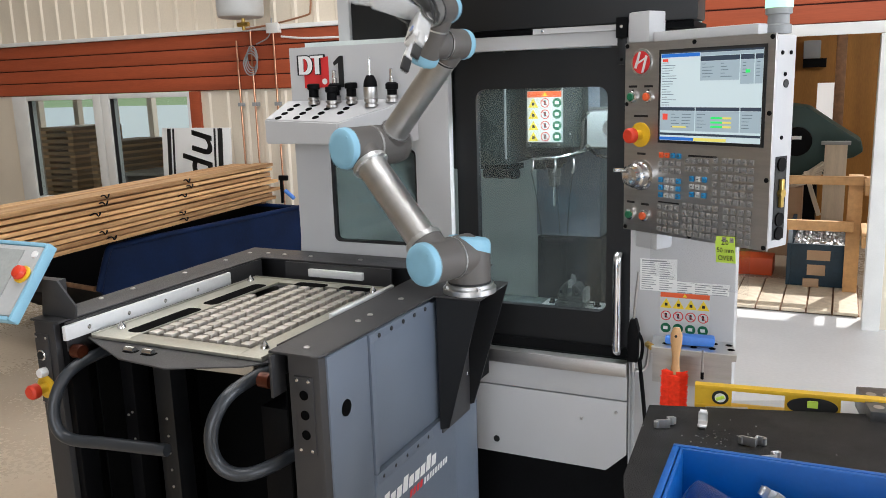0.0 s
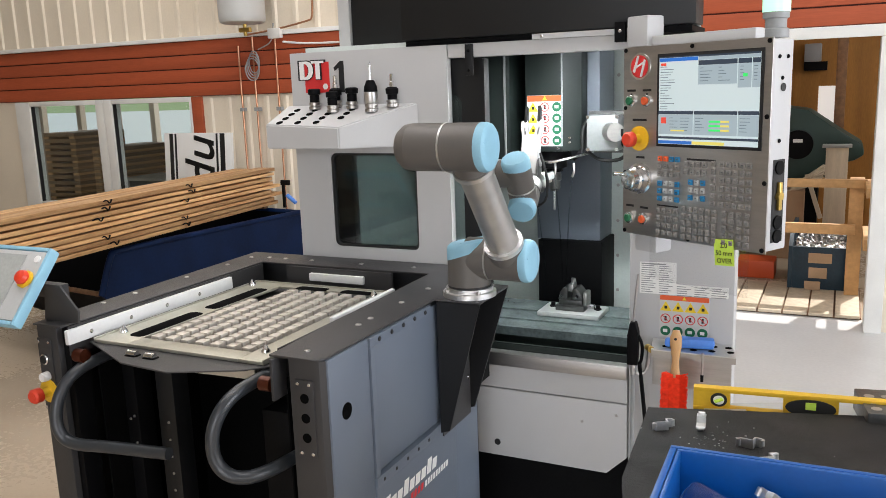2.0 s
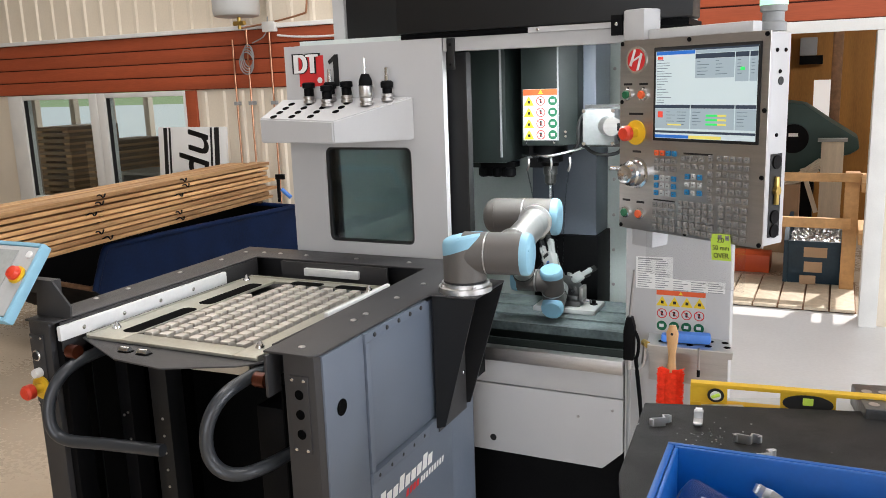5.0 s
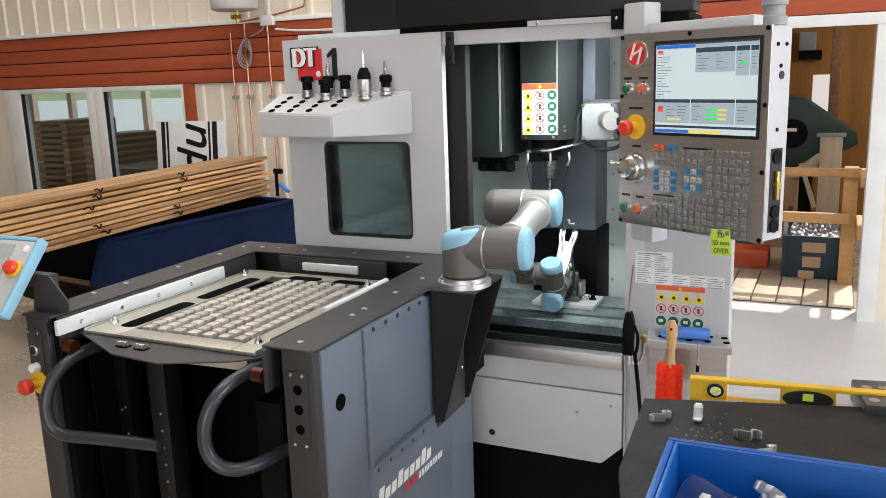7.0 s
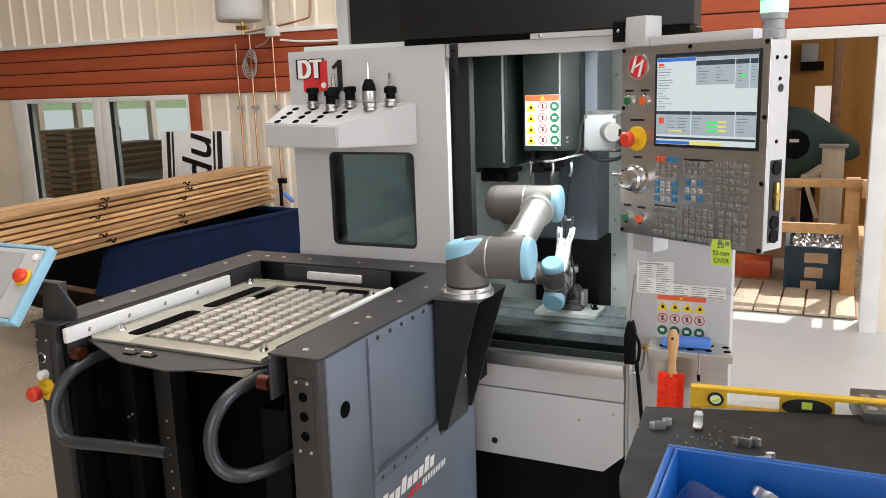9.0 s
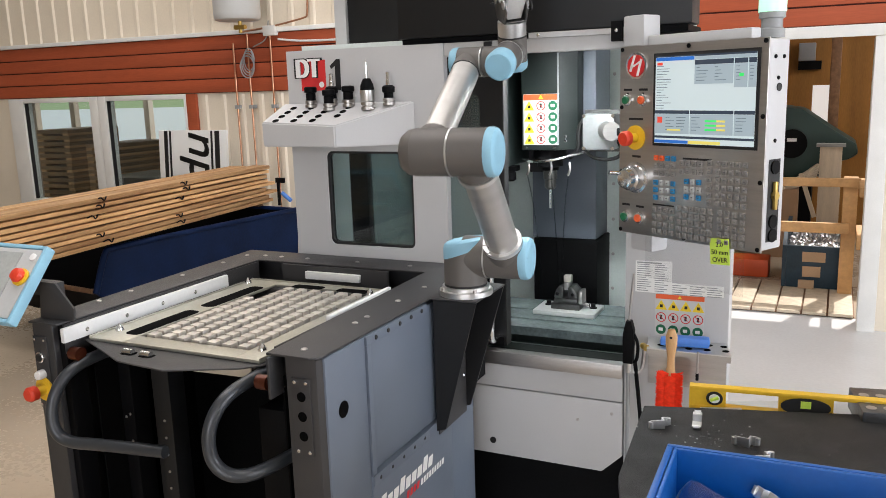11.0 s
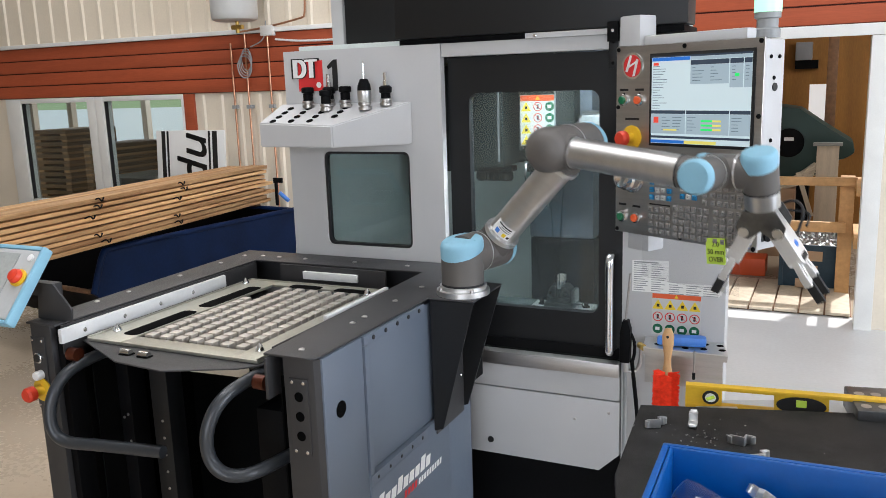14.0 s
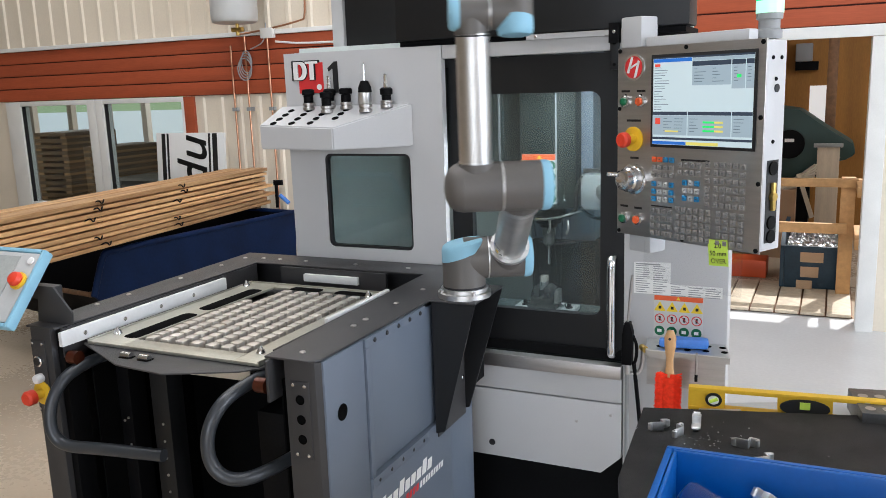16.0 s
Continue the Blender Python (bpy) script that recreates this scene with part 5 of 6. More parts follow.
part("recessed_door", B_box(-1.05, -1.012, 1.638, 2.098, 0.684, 1.030, bevel=0.003), M_FEEDSIDE, fd, "blue grey recessed side door")
part("door_lip", bx(bx(B(), -1.011, -0.999, 1.636, 1.96, 1.020, 1.043), -1.011, -0.999, 1.637, 1.655, 0.684, 1.019), M_FEEDSIDE, fd)
screws(fd, [(-0.999, 1.68 + 0.062 * k, 1.031) for k in range(5)] + [(-0.9995, 1.67 + 0.062 * k, 0.668) for k in range(5)], M_INK, 0.006, (1, 0, 0))
part("lower_lip", B_box(-1.004, -0.997, 1.637, 1.95, 0.655, 0.683, bevel=0.002), M_FEEDSIDE, fd)
part("cable_port", B_cyl((-1.0045, 1.527, 0.902), (-1.0025, 1.527, 0.902), 0.020), M_HOLE_SHADE, fd)
x_ = -0.9985


def slant(y0, y1, z0, z1, mat):
    s_ = 0.25 * (z1 - z0)
    bm = B()
    bm.faces.new([bm.verts.new((x_, a, b)) for a, b in ((y0, z0), (y1, z0), (y1 + s_, z1), (y0 + s_, z1))])
    part("mark_bar", bm, mat, fd)


for k in range(9):
    slant(1.66 + k * 0.034, 1.687 + k * 0.034, 0.572, 0.572 + (0.042 if k in (0, 3, 7) else 0.030), M_WHITE)
    slant(1.884 + k * 0.017, 1.896 + k * 0.017, 0.542, 0.560, M_WHITE)
for k in range(4):
    slant(1.80 + k * 0.020, 1.814 + k * 0.020, 0.542, 0.562, M_SIGNRED)
# posts of the front; the right one's darker coat carries its front face's shade
part("front_post", prism(B(), [(-1.098, 1.446), (-1.032, 1.446), (-1.019, 1.449), (-1.009, 1.461), (-1.062, 1.461), (-1.062, 1.50), (-1.098, 1.50)], 0.02, ZF - 0.007), M_FEED, fd)
cp_ = part("port_plate", B_box(-1.084, -1.034, 1.4425, 1.4455, 0.815, 0.998, bevel=0.0008), M_FEED, fd, "plate with three round ports")
for k in range(3):
    part("port", B_cyl((-1.0585, 1.4412, 0.955 - k * 0.047), (-1.0585, 1.4422, 0.955 - k * 0.047), 0.0115), M_HOLE_SHADE, cp_)
screws(fd, [(x, 1.4425, z) for x in (-1.0745, -1.044) for z in (0.824, 0.989)], M_CHROME, 0.0045)
part("front_post", B_box(-1.915, -1.840, 1.446, 1.52, 0.02, ZF - 0.007, bevel=0.005), M_FEED, fd)
part("inner_post", B_box(-1.839, -1.815, 1.462, 1.52, 0.02, ZF - 0.007, bevel=0.004), M_BLACK, fd)
pl_ = part("button_plate", B_box(-1.913, -1.863, 1.4425, 1.4455, 0.81, 1.01, bevel=0.0008), M_FEED, fd)
def knob(z, r, mat, h, nm):
    part(nm, lathe(B(), [(r, 0), (r, h * 0.7), (r * 0.85, h)], Matrix.Translation((-1.889, 1.4424, z)) @ Matrix.Rotation(radians(90), 4, "X"), 20), mat, pl_)
knob(0.953, 0.015, M_CHROME, 0.008, "button_ring")
knob(0.953, 0.012, M_INK, 0.010, "push_button")
knob(0.906, 0.013, M_WHITE, 0.02, "indicator")
knob(0.864, 0.032, M_YEL, 0.006, "stop_collar")
knob(0.864, 0.014, M_YEL, 0.03, "stop_stem")
part("stop_mushroom", lathe(B(), [(0.013, 0.028), (0.020, 0.032), (0.020, 0.05), (0.015, 0.056)], Matrix.Translation((-1.889, 1.4424, 0.864)) @ Matrix.Rotation(radians(90), 4, "X")), M_REDP, pl_, "red mushroom stop")
screws(fd, [(x, 1.4420, z) for x in (-1.906, -1.870) for z in (0.818, 1.001)], M_CHROME, 0.004)
part("left_side", B_box(-1.918, -1.895, 1.521, 2.374, 0.02, ZF - 0.007), M_FEED, fd)
part("back_side", B_box(-1.918, -1.06, 2.375, 2.40, 0.02, ZF - 0.007), M_FEED, fd)
# inner walls of the bay
part("bay_wall", B_box(-1.816, -1.811, 1.46, 2.28, ZF - 0.085, ZF - 0.0065), M_FEED, fd)
part("bay_wall", B_box(-1.168, -1.163, 1.50, 2.28, ZF - 0.085, ZF - 0.0065), M_FEED, fd)
part("bay_wall", B_box(-1.706, -1.295, 2.272, 2.284, ZF - 0.085, ZF - 0.0065), M_FEED, fd)
part("corner_block", B_box(-1.16, -1.003, 2.20, 2.374, 0.7, ZF - 0.04), M_BLACK, fd)
part("guide_bar", B_box(-1.8105, -1.797, 1.445, 2.10, ZF - 0.052, ZF - 0.012, bevel=0.004), M_POM, fd, "white plastic guide bar")
part("guide_bar", B_box(-1.182, -1.1685, 1.74, 2.07, ZF - 0.05, ZF + 0.002, bevel=0.003), M_POM, fd, "white plastic guide bar")
part("guide_bar", B_box(-1.603, -1.393, 2.256, 2.2715, ZF - 0.048, ZF - 0.022, bevel=0.003), M_POM, fd, "white plastic guide bar")
screws(fd, [(-1.797, 1.52 + 0.14 * k, ZF - 0.032) for k in range(4)], M_CHROME, 0.006, (1, 0, 0))
screws(fd, [(x, y, ZF) for y in (1.488, 1.71, 1.77, 1.937, 2.1) for x in (-1.075,)] + [(-1.90, y, ZF) for y in (1.50, 1.66, 1.78, 2.0, 2.2, 2.33)] + [(x, 2.345, ZF) for x in (-1.83, -1.76, -1.65, -1.45, -1.25)], M_STEEL, 0.008, (0, 0, 1))
for x in (-1.79, -1.185):
    part("roller", B_cyl((x - 0.012, 1.47, ZF - 0.085), (x + 0.018, 1.47, ZF - 0.085), 0.018), M_COPPER, fd, "copper brown roller")
part("latch_plate", prism(B(), [(1.425, 0.945), (1.475, 0.945), (1.475, 1.043), (1.425, 1.043)], -1.136, -1.128, "x", bevel=0.002), M_FEED, fd)
# cabinet back, sides and floor painted near-black in place of the shade inside
part("inner_back", B_box(-1.80, -1.17, 1.90, 1.94, 0.05, 0.93), M_HOLE_SHADE, fd, "inner cabinet back, near-black for the shade inside")
part("inner_side", B_box(-1.80, -1.795, 1.53, 1.899, 0.05, 0.93), M_HOLE_SHADE, fd)
part("inner_side", B_box(-1.175, -1.17, 1.53, 1.899, 0.05, 0.93), M_HOLE_SHADE, fd)
part("inner_floor", B_box(-1.79, -1.18, 1.53, 1.899, 0.05, 0.06), M_HOLE_SHADE, fd)
part("inner_column", B_box(-1.668, -1.607, 1.60, 1.66, 0.05, 0.93, bevel=0.003), M_MDARK, fd)
part("inner_column", B_box(-1.79, -1.745, 1.60, 1.66, 0.05, 0.93, bevel=0.003), M_BLACK, fd)
part("inner_box", B_box(-1.27, -1.18, 1.55, 1.75, 0.5, 0.86, bevel=0.006), M_BLACK, fd)
screws(fd, [(-1.632, 1.599, 0.45 + 0.05 * k) for k in range(7)] + [(-1.775, 1.6, 0.74), (-1.76, 1.6, 0.75), (-1.775, 1.6, 0.66), (-1.76, 1.6, 0.67)], M_STEEL, 0.004)
for pts in (((-1.775, 1.60, 0.945), (-1.775, 1.50, 0.945), (-1.785, 1.425, 0.925), (-1.797, 1.385, 0.865), (-1.795, 1.375, 0.795), (-1.765, 1.385, 0.755), (-1.66, 1.40, 0.760), (-1.46, 1.42, 0.765)),
            ((-1.215, 1.56, 0.968), (-1.220, 1.47, 0.966), (-1.232, 1.385, 0.950), (-1.248, 1.345, 0.890), (-1.250, 1.345, 0.815), (-1.212, 1.355, 0.775), (-1.165, 1.40, 0.768), (-1.145, 1.60, 0.765))):
    part("pull_handle", sweep(B(), pts, 0.0158, 16), M_HANDLE, fd, "bent slate grey tube handle")
part("pale_bracket", prism(B(), [(-1.486, 0.950), (-1.241, 0.985), (-1.241, 0.955), (-1.30, 0.955)], 1.50, 1.503, "y"), M_ALU, fd, "bare aluminium angle under the pallet")
# robot bracket
br_ = part("robot_bracket", prism(B(), [(-1.0, 1.043), (-0.870, 1.043), (-0.972, 0.665), (-1.0, 0.655)], 2.001, 2.007, "y"), M_MDARK, fd, "anthracite robot bracket with tapered gussets")
part("gusset", prism(B(), [(-1.0, 1.043), (-0.870, 1.043), (-0.985, 0.66), (-1.0, 0.655)], 2.207, 2.213, "y"), M_MDARK, br_)
part("bracket_back", B_box(-1.0025, -0.997, 2.012, 2.206, 0.64, 1.043), M_FEED, br_)
screws(br_, [(-0.997, 2.05 + 0.07 * k, 0.72 + 0.02 * k) for k in range(3)], M_CHROME, 0.007, (1, 0, 0))

# pallet with blanks
pt = thing("blank_pallet", (0, 0, ZF - 0.058), "zinc plate pallet holding rows of blanks", "pallet")
for a in ((-1.775, -1.66, 1.508, 2.20), (-1.295, -1.222, 1.508, 2.20), (-1.659, -1.296, 1.508, 1.565), (-1.659, -1.296, 2.165, 2.20)):
    part("plate_strip", B_box(*a, 0, 0.008, bevel=0.001), M_PALLET, pt)
for a in ((-1.778, -1.7752, 1.508, 2.203), (-1.7745, -1.222, 2.2005, 2.2035), (-1.2218, -1.219, 1.508, 2.2)):
    part("rim", B_box(*a, 0.0, 0.013, bevel=0.0008), M_PALLET, pt)
part("front_tray", prism(B(), [(-1.80, 1.535), (-1.80, 1.513), (-1.576, 1.408), (-1.415, 1.393), (-1.249, 1.470), (-1.21, 1.508), (-1.205, 1.535)], -0.006, -0.001, "z", bevel=0.003), M_FEED, pt)
# floor colour holds the shade in the gaps between blanks
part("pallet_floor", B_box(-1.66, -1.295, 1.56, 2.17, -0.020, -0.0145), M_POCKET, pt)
part("tray_floor", B_box(-1.79, -1.20, 1.53, 2.26, -0.027, -0.021), M_FEED, pt)
for x, y, w_, h_ in ((-1.690, 1.69, 0.052, 0.25), (-1.690, 1.99, 0.052, 0.26)):
    part("slot", prism(B(), rounded(x - w_ / 2, x + w_ / 2, y - h_ / 2, y + h_ / 2, 0.018), 0.0082, 0.0088), M_HOLE_SHADE, pt)
for x in (-1.53, -1.36):
    part("slot", prism(B(), rounded(x - 0.058, x + 0.058, 2.145, 2.188, 0.015), 0.0082, 0.0088), M_HOLE_SHADE, pt)
for x, y in ((-1.748, 1.585), (-1.262, 1.575), (-1.758, 2.15), (-1.287, 2.145)):
    part("locating_cone", lathe(B(), [(0.012, 0.008), (0.012, 0.012), (0.002, 0.028)], Matrix.Translation((x, y, 0)), 16), M_CHROME, pt)
for x in (-1.605, -1.545):
    part("slot", prism(B(), rounded(x - 0.006, x + 0.036, 1.447, 1.475, 0.010), -0.0009, -0.0004), M_HOLE_SHADE, pt)
    part("roller_pin", B_cyl((x, 1.46, 0.003), (x + 0.03, 1.46, 0.003), 0.009), M_CHROME, pt)
blank = mesh_of(B_box(-0.0145, 0.0145, -0.0148, 0.0148, 0, 0.026, bevel=0.004), "blank", M_BLANK)
random.seed(3)
for i in range(7):
    for j in range(16):
        if i == 0 and j > 11:
            continue
        ob = new("blank", blank)
        ob.matrix_basis = pose(-1.628 + i * 0.0505, 1.590 + j * 0.0355, ZF - 0.072, 0, 0, random.uniform(-1.5, 1.5))
        tagged(ob, "rounded raw aluminium blank standing in the pallet", "blank", "blanks in the pallet")

# teach pendant on its bracket
tpm = T((-1.868, 1.432, 1.148)) @ Matrix.Rotation(radians(-40), 4, "X")
tp_ = thing("teach_pendant", tpm, "grey robot teach pendant with blue rubber edge", "teach pendant")
part("body", B_box(-0.30, -0.012, -0.02, 0.006, -0.10, 0.10, bevel=0.008), M_TABLET, tp_)
part("bumper", bx(bx(bx(B(), -0.0115, 0.001, -0.021, 0.010, -0.112, 0.112, bevel=0.006), -0.30, -0.012, -0.021, 0.010, -0.112, -0.1005, bevel=0.005), -0.30, -0.012, -0.021, 0.010, 0.1005, 0.112, bevel=0.005), M_CAP, tp_, "light blue rubber bumper")
part("touch_screen", B_box(-0.28, -0.075, -0.0225, -0.0205, -0.075, 0.085), material("dim_screen", (0.42, 0.44, 0.42), 0.15, var=0.1, scale=8), tp_)
e_ = part("stop_button", lathe(B(), [(0.024, 0), (0.024, 0.006), (0.018, 0.008)], Matrix.Translation((-0.036, -0.0201, 0.015)) @ Matrix.Rotation(radians(90), 4, "X")), M_YEL, tp_)
part("mushroom", lathe(B(), [(0.018, 0.008), (0.020, 0.014), (0.016, 0.024), (0.008, 0.027)], Matrix.Translation((-0.036, -0.0201, 0.015)) @ Matrix.Rotation(radians(90), 4, "X")), M_REDP, e_)
part("power_button", lathe(B(), [(0.010, 0), (0.010, 0.004), (0.007, 0.005)], Matrix.Translation((-0.030, -0.0201, 0.075)) @ Matrix.Rotation(radians(90), 4, "X"), 16), M_WHITE, tp_)
tb2 = thing("pendant_bracket", (0, 0, ZF), "folded anthracite bracket for the teach pendant", "bracket")
part("plate", prism(B(), [(-1.915, 0.001), (-1.79, 0.001), (-1.785, 0.035), (-1.845, 0.100), (-1.90, 0.100)], 1.475, 1.482, "y", bevel=0.002), M_FEED, tb2)
part("cradle", B_box(-1.97, -1.85, 1.483, 1.51, 0.06, 0.098, bevel=0.002), M_FEED, tb2)

# ---- work bench ----
wb = thing("work_bench", (0, 0, 0), "steel legged bench under the black mat", "bench")
part("bench_top", prism(B(), [(-0.30, 1.36), (-0.325, 1.65), (-0.268, 1.675), (-0.262, 1.80), (1.12, 2.34), (1.12, 1.0), (-0.19, 0.92)], 0.89, 0.925, "z", bevel=0.004), M_TABLET, wb)
for x, y in ((-0.25, 1.30), (-0.26, 1.6), (1.05, 1.1), (1.05, 1.9)):
    part("leg", B_box(x - 0.03, x + 0.03, y - 0.03, y + 0.03, 0, 0.889), M_STEEL, wb)
solid("rubber_mat", prism(B(), [(-0.347, 1.675), (1.15, 2.06), (1.15, 1.0), (-0.20, 0.9), (-0.322, 1.343)], 0.926, 0.95, "z", bevel=0.003), M_MAT, "black grainy rubber mat on the bench", "mat")

lv = thing("spirit_level", pose(-0.268, 1.766, 0.9255, 0, 0, 6.5) @ Matrix.Diagonal((1, 1, 0.88, 1)), "yellow spirit level standing on the bench behind the mat", "spirit level")
L = B()
bx(L, 0, 0.60, -0.011, 0.011, 0.048, 0.058, bevel=0.002)
bx(L, 0, 0.60, -0.011, 0.011, 0.0, 0.010, bevel=0.002)
for a, b in ((0, 0.075), (0.18, 0.285), (0.40, 0.60)):
    bx(L, a, b, -0.009, 0.009, 0.010, 0.048)
part("body", L, M_YEL, lv)
for x, r in ((0.052, 0.017),):
    v = part("vial_ring", B_cyl((x, -0.0125, 0.030), (x, -0.009, 0.030), r), M_INK, lv)
    part("vial_face", B_cyl((x, -0.0135, 0.030), (x, -0.0126, 0.030), r * 0.66), M_WHITE, v)
    part("vial", B_cyl((x - 0.008, -0.015, 0.026), (x + 0.008, -0.015, 0.034), 0.004, seg=10), M_NOTE, v)
ov = B_cyl((0.232, -0.0125, 0.029), (0.232, -0.0095, 0.029), 0.022, seg=28)
bmesh.ops.transform(ov, matrix=Matrix.Translation((0.232, 0, 0)) @ Matrix.Diagonal((2.2, 1, 0.95, 1)) @ Matrix.Translation((-0.232, 0, 0)), verts=ov.verts)
v = part("vial_ring", ov, M_INK, lv)
part("vial", B_box(0.222, 0.242, -0.0145, -0.0127, 0.025, 0.042), M_NOTE, v)
cbk = thing("drilled_block", pose(0.068, 1.740, 0.926, 0, 0, 10), "dark drilled steel fixture block on the bench", "fixture block")
part("body", B_box(0, 0.16, 0, 0.14, 0, 0.045, bevel=0.003), M_VISE, cbk)
for i in range(3):
    for j in range(3):
        part("bore", B_cyl((0.02 + i * 0.032, 0.025 + j * 0.035, 0.0452), (0.02 + i * 0.032, 0.025 + j * 0.035, 0.046), 0.010, seg=14), M_STEEL, cbk)
solid("steel_parallel", B_box(0, 0.085, 0, 0.03, 0, 0.014, bevel=0.001), M_ALU, "flat steel parallel lying behind the mat", "steel bar", m=pose(-0.232, 1.705, 0.9255, 0, 0, 18))


def clip_mesh():
    c = B()
    prism(c, [(-0.022, -0.012), (0.012, -0.012), (0.012, 0.006), (0.026, 0.006), (0.026, 0.010), (0.008, 0.010), (0.008, -0.008), (-0.022, -0.008)], 0, 0.021, "z", bevel=0.001)
    for x, y in ((-0.022, -0.010), (0.026, 0.009)):
        cyl(c, (x, y, 0.003), (x, y, 0.018), 0.0058, seg=16)
    bmesh.ops.scale(c, vec=(0.8, 0.8, 0.85), verts=c.verts)
    return mesh_of(c, "bracket_clip", M_ALU)


clip = clip_mesh()


def clip_at(m, label="small machined aluminium clip lying on the mat"):
    ob = new("aluminium_clip", clip)
    ob.matrix_basis = m
    return tagged(ob, label, "machined clip", "machined clips")


clip_at(pose(-0.296, 1.570, 0.951, 0, 0, 25))
clip_at(pose(-0.237, 1.604, 0.963, 90, 0, 95))
clip_at(pose(-0.132, 1.545, 0.951, 0, 0, -10))
clip_at(pose(-0.097, 1.480, 0.951, 0, 0, 30))
chips = B()
random.seed(9)
for k in range(50):
    x, y = random.gauss(-0.2, 0.06), random.gauss(1.56, 0.035)
    r = random.uniform(0.0005, 0.0018)
    bx(chips, x - r, x + r, y - r * 0.5, y + r * 0.5, 0.9503, 0.9503 + r * 0.6)
solid("metal_chips", chips, M_ALU, "tiny bright metal chips strewn on the mat", "chips", "", "stuff")

bn = thing("blue_crate", pose(-0.216, 1.272, 0.951, 0, 0, 1.5), "open blue plastic crate with machined clips inside", "crate")
for a in ((0, 0.55, -0.006, 0.0), (0, 0.55, -0.38, -0.374), (0, 0.006, -0.373, -0.007), (0.544, 0.55, -0.373, -0.007)):
    part("side", B_box(*a, 0.0, 0.099, bevel=0.002), M_BIN, bn)
part("bottom", B_box(0.007, 0.543, -0.373, -0.007, 0.0, 0.005), M_BIN, bn)
rm = B()
bx(rm, -0.012, 0.562, 0.001, 0.010, 0.090, 0.100, bevel=0.003)
bx(rm, -0.012, -0.001, -0.386, 0.0, 0.090, 0.100, bevel=0.003)
bx(rm, 0.551, 0.562, -0.386, 0.0, 0.090, 0.100, bevel=0.003)
part("rim", rm, M_BIN, bn)
random.seed(13)
for k in range(110):
    deep = random.uniform(0.04, 0.30)
    clip_at(pose(-0.216 + random.uniform(0.05, 0.42), 1.268 - deep, 0.962 + random.uniform(0, 1) * (0.055 - 0.1 * abs(deep - 0.12)), random.uniform(0, 180), random.uniform(-60, 60), random.uniform(0, 360)), "machined aluminium clip heaped in the crate")
bg = solid("plastic_bag", bx(B(), -0.05, 0.05, -0.03, 0.03, 0, 0.05, bevel=0.015), M_FILM, "crumpled clear plastic bag in the crate", "plastic bag", m=pose(-0.16, 1.18, 0.975, 20, 30, 15))

# ---- robot arm ----
BASE = Vector((-0.932, 2.078, 1.0682))
DH = ((0.0892, 0, 90), (0, -0.425, 0), (0, -0.3922, 0), (0.1092, 0, 90), (0.0947, 0, -90), (0.0823, 0, 0))
ra = thing("robot_arm", Matrix.Translation(BASE), "grey six axis robot arm with light blue caps", "robot arm")
IDZ = Matrix.Identity(4)


def ring_z(bm, r0, z0, z1, r=None):
    return lathe(bm, [(r0, z0), (r0, z1)] if r is None else [(r0, z0), (r, z1)])


bs_ = part("base_flange", lathe(B(), [(0.075, -0.0182), (0.075, -0.004), (0.066, -0.002), (0.066, 0.008), (0.0, 0.009)][:-1]), M_ALU, ra, "machined aluminium base flange")
for k in range(4):
    a = radians(45 + 90 * k)
    part("bolt", B_cyl((0.067 * math.cos(a), 0.067 * math.sin(a), -0.004), (0.067 * math.cos(a), 0.067 * math.sin(a), 0.004), 0.006, seg=10), M_STEEL, bs_)
part("base_seal", lathe(B(), [(0.060, 0.008), (0.060, 0.014)]), M_SEAL, ra)


def cap_mesh(r, h, tilt=0.0, m=IDZ, lean=0.0):
    """A domed cap over a round housing: a short skirt, a rounded shoulder and a nearly flat face, cut at a slant."""
    bm = B()
    prof = [(r * 1.015, 0), (r * 1.02, h * 0.45), (r * 0.97, h * 0.78), (r * 0.86, h * 0.95), (r * 0.6, h), (r * 0.05, h)]
    lathe(bm, prof, None, 32)
    for k in range(3):
        a = radians(90 + 120 * k)
        lathe(bm, [(0.0045, h * 0.7), (0.0045, h * 0.99), (0.003, h * 1.0)], Matrix.Translation((r * 0.78 * math.cos(a), r * 0.78 * math.sin(a), 0)), 8)
    for v in bm.verts:
        v.co.z -= (tilt * h * 2 if v.co.z < h * 0.2 else lean) * (v.co.x / r + 1) / 2
    bmesh.ops.transform(bm, matrix=m, verts=bm.verts)
    return bm


RX = lambda a: Matrix.Rotation(radians(a), 4, "X")
RY = lambda a: Matrix.Rotation(radians(a), 4, "Y")
T = Matrix.Translation

# shoulder: upright housing (y is up here) and a stub along z
b = B()
cyl(b, (0, -0.075, 0), (0, 0.020, 0), 0.060, seg=36)
cyl(b, (0, 0, 0.0), (0, 0, 0.066), 0.058, seg=36)
shoulder = part("shoulder", b, M_JOINT, ra, "taupe grey shoulder housing")
part("cap", cap_mesh(0.060, 0.028, 0.72, T((0, 0.032, 0)) @ RX(-90) @ Matrix.Rotation(radians(90), 4, "Z"), 0.02), M_CAP, shoulder)
part("joint_ring", lathe(B(), [(0.0592, 0.0661), (0.0592, 0.070)]), M_ALU, shoulder)

# upper arm: shoulder end at x = 0.425, elbow end at 0, offset in z
b = B()
cyl(b, (0, 0, 0.078), (0, 0, 0.166), 0.058, seg=36)
cyl(b, (0.062, 0, 0.1235), (0.0, 0, 0.1235), 0.050, seg=32)
upper = part("upper_arm", b, M_JOINT, ra)
b = B()
cyl(b, (0.425, 0, 0.0705), (0.425, 0, 0.166), 0.058, seg=36)
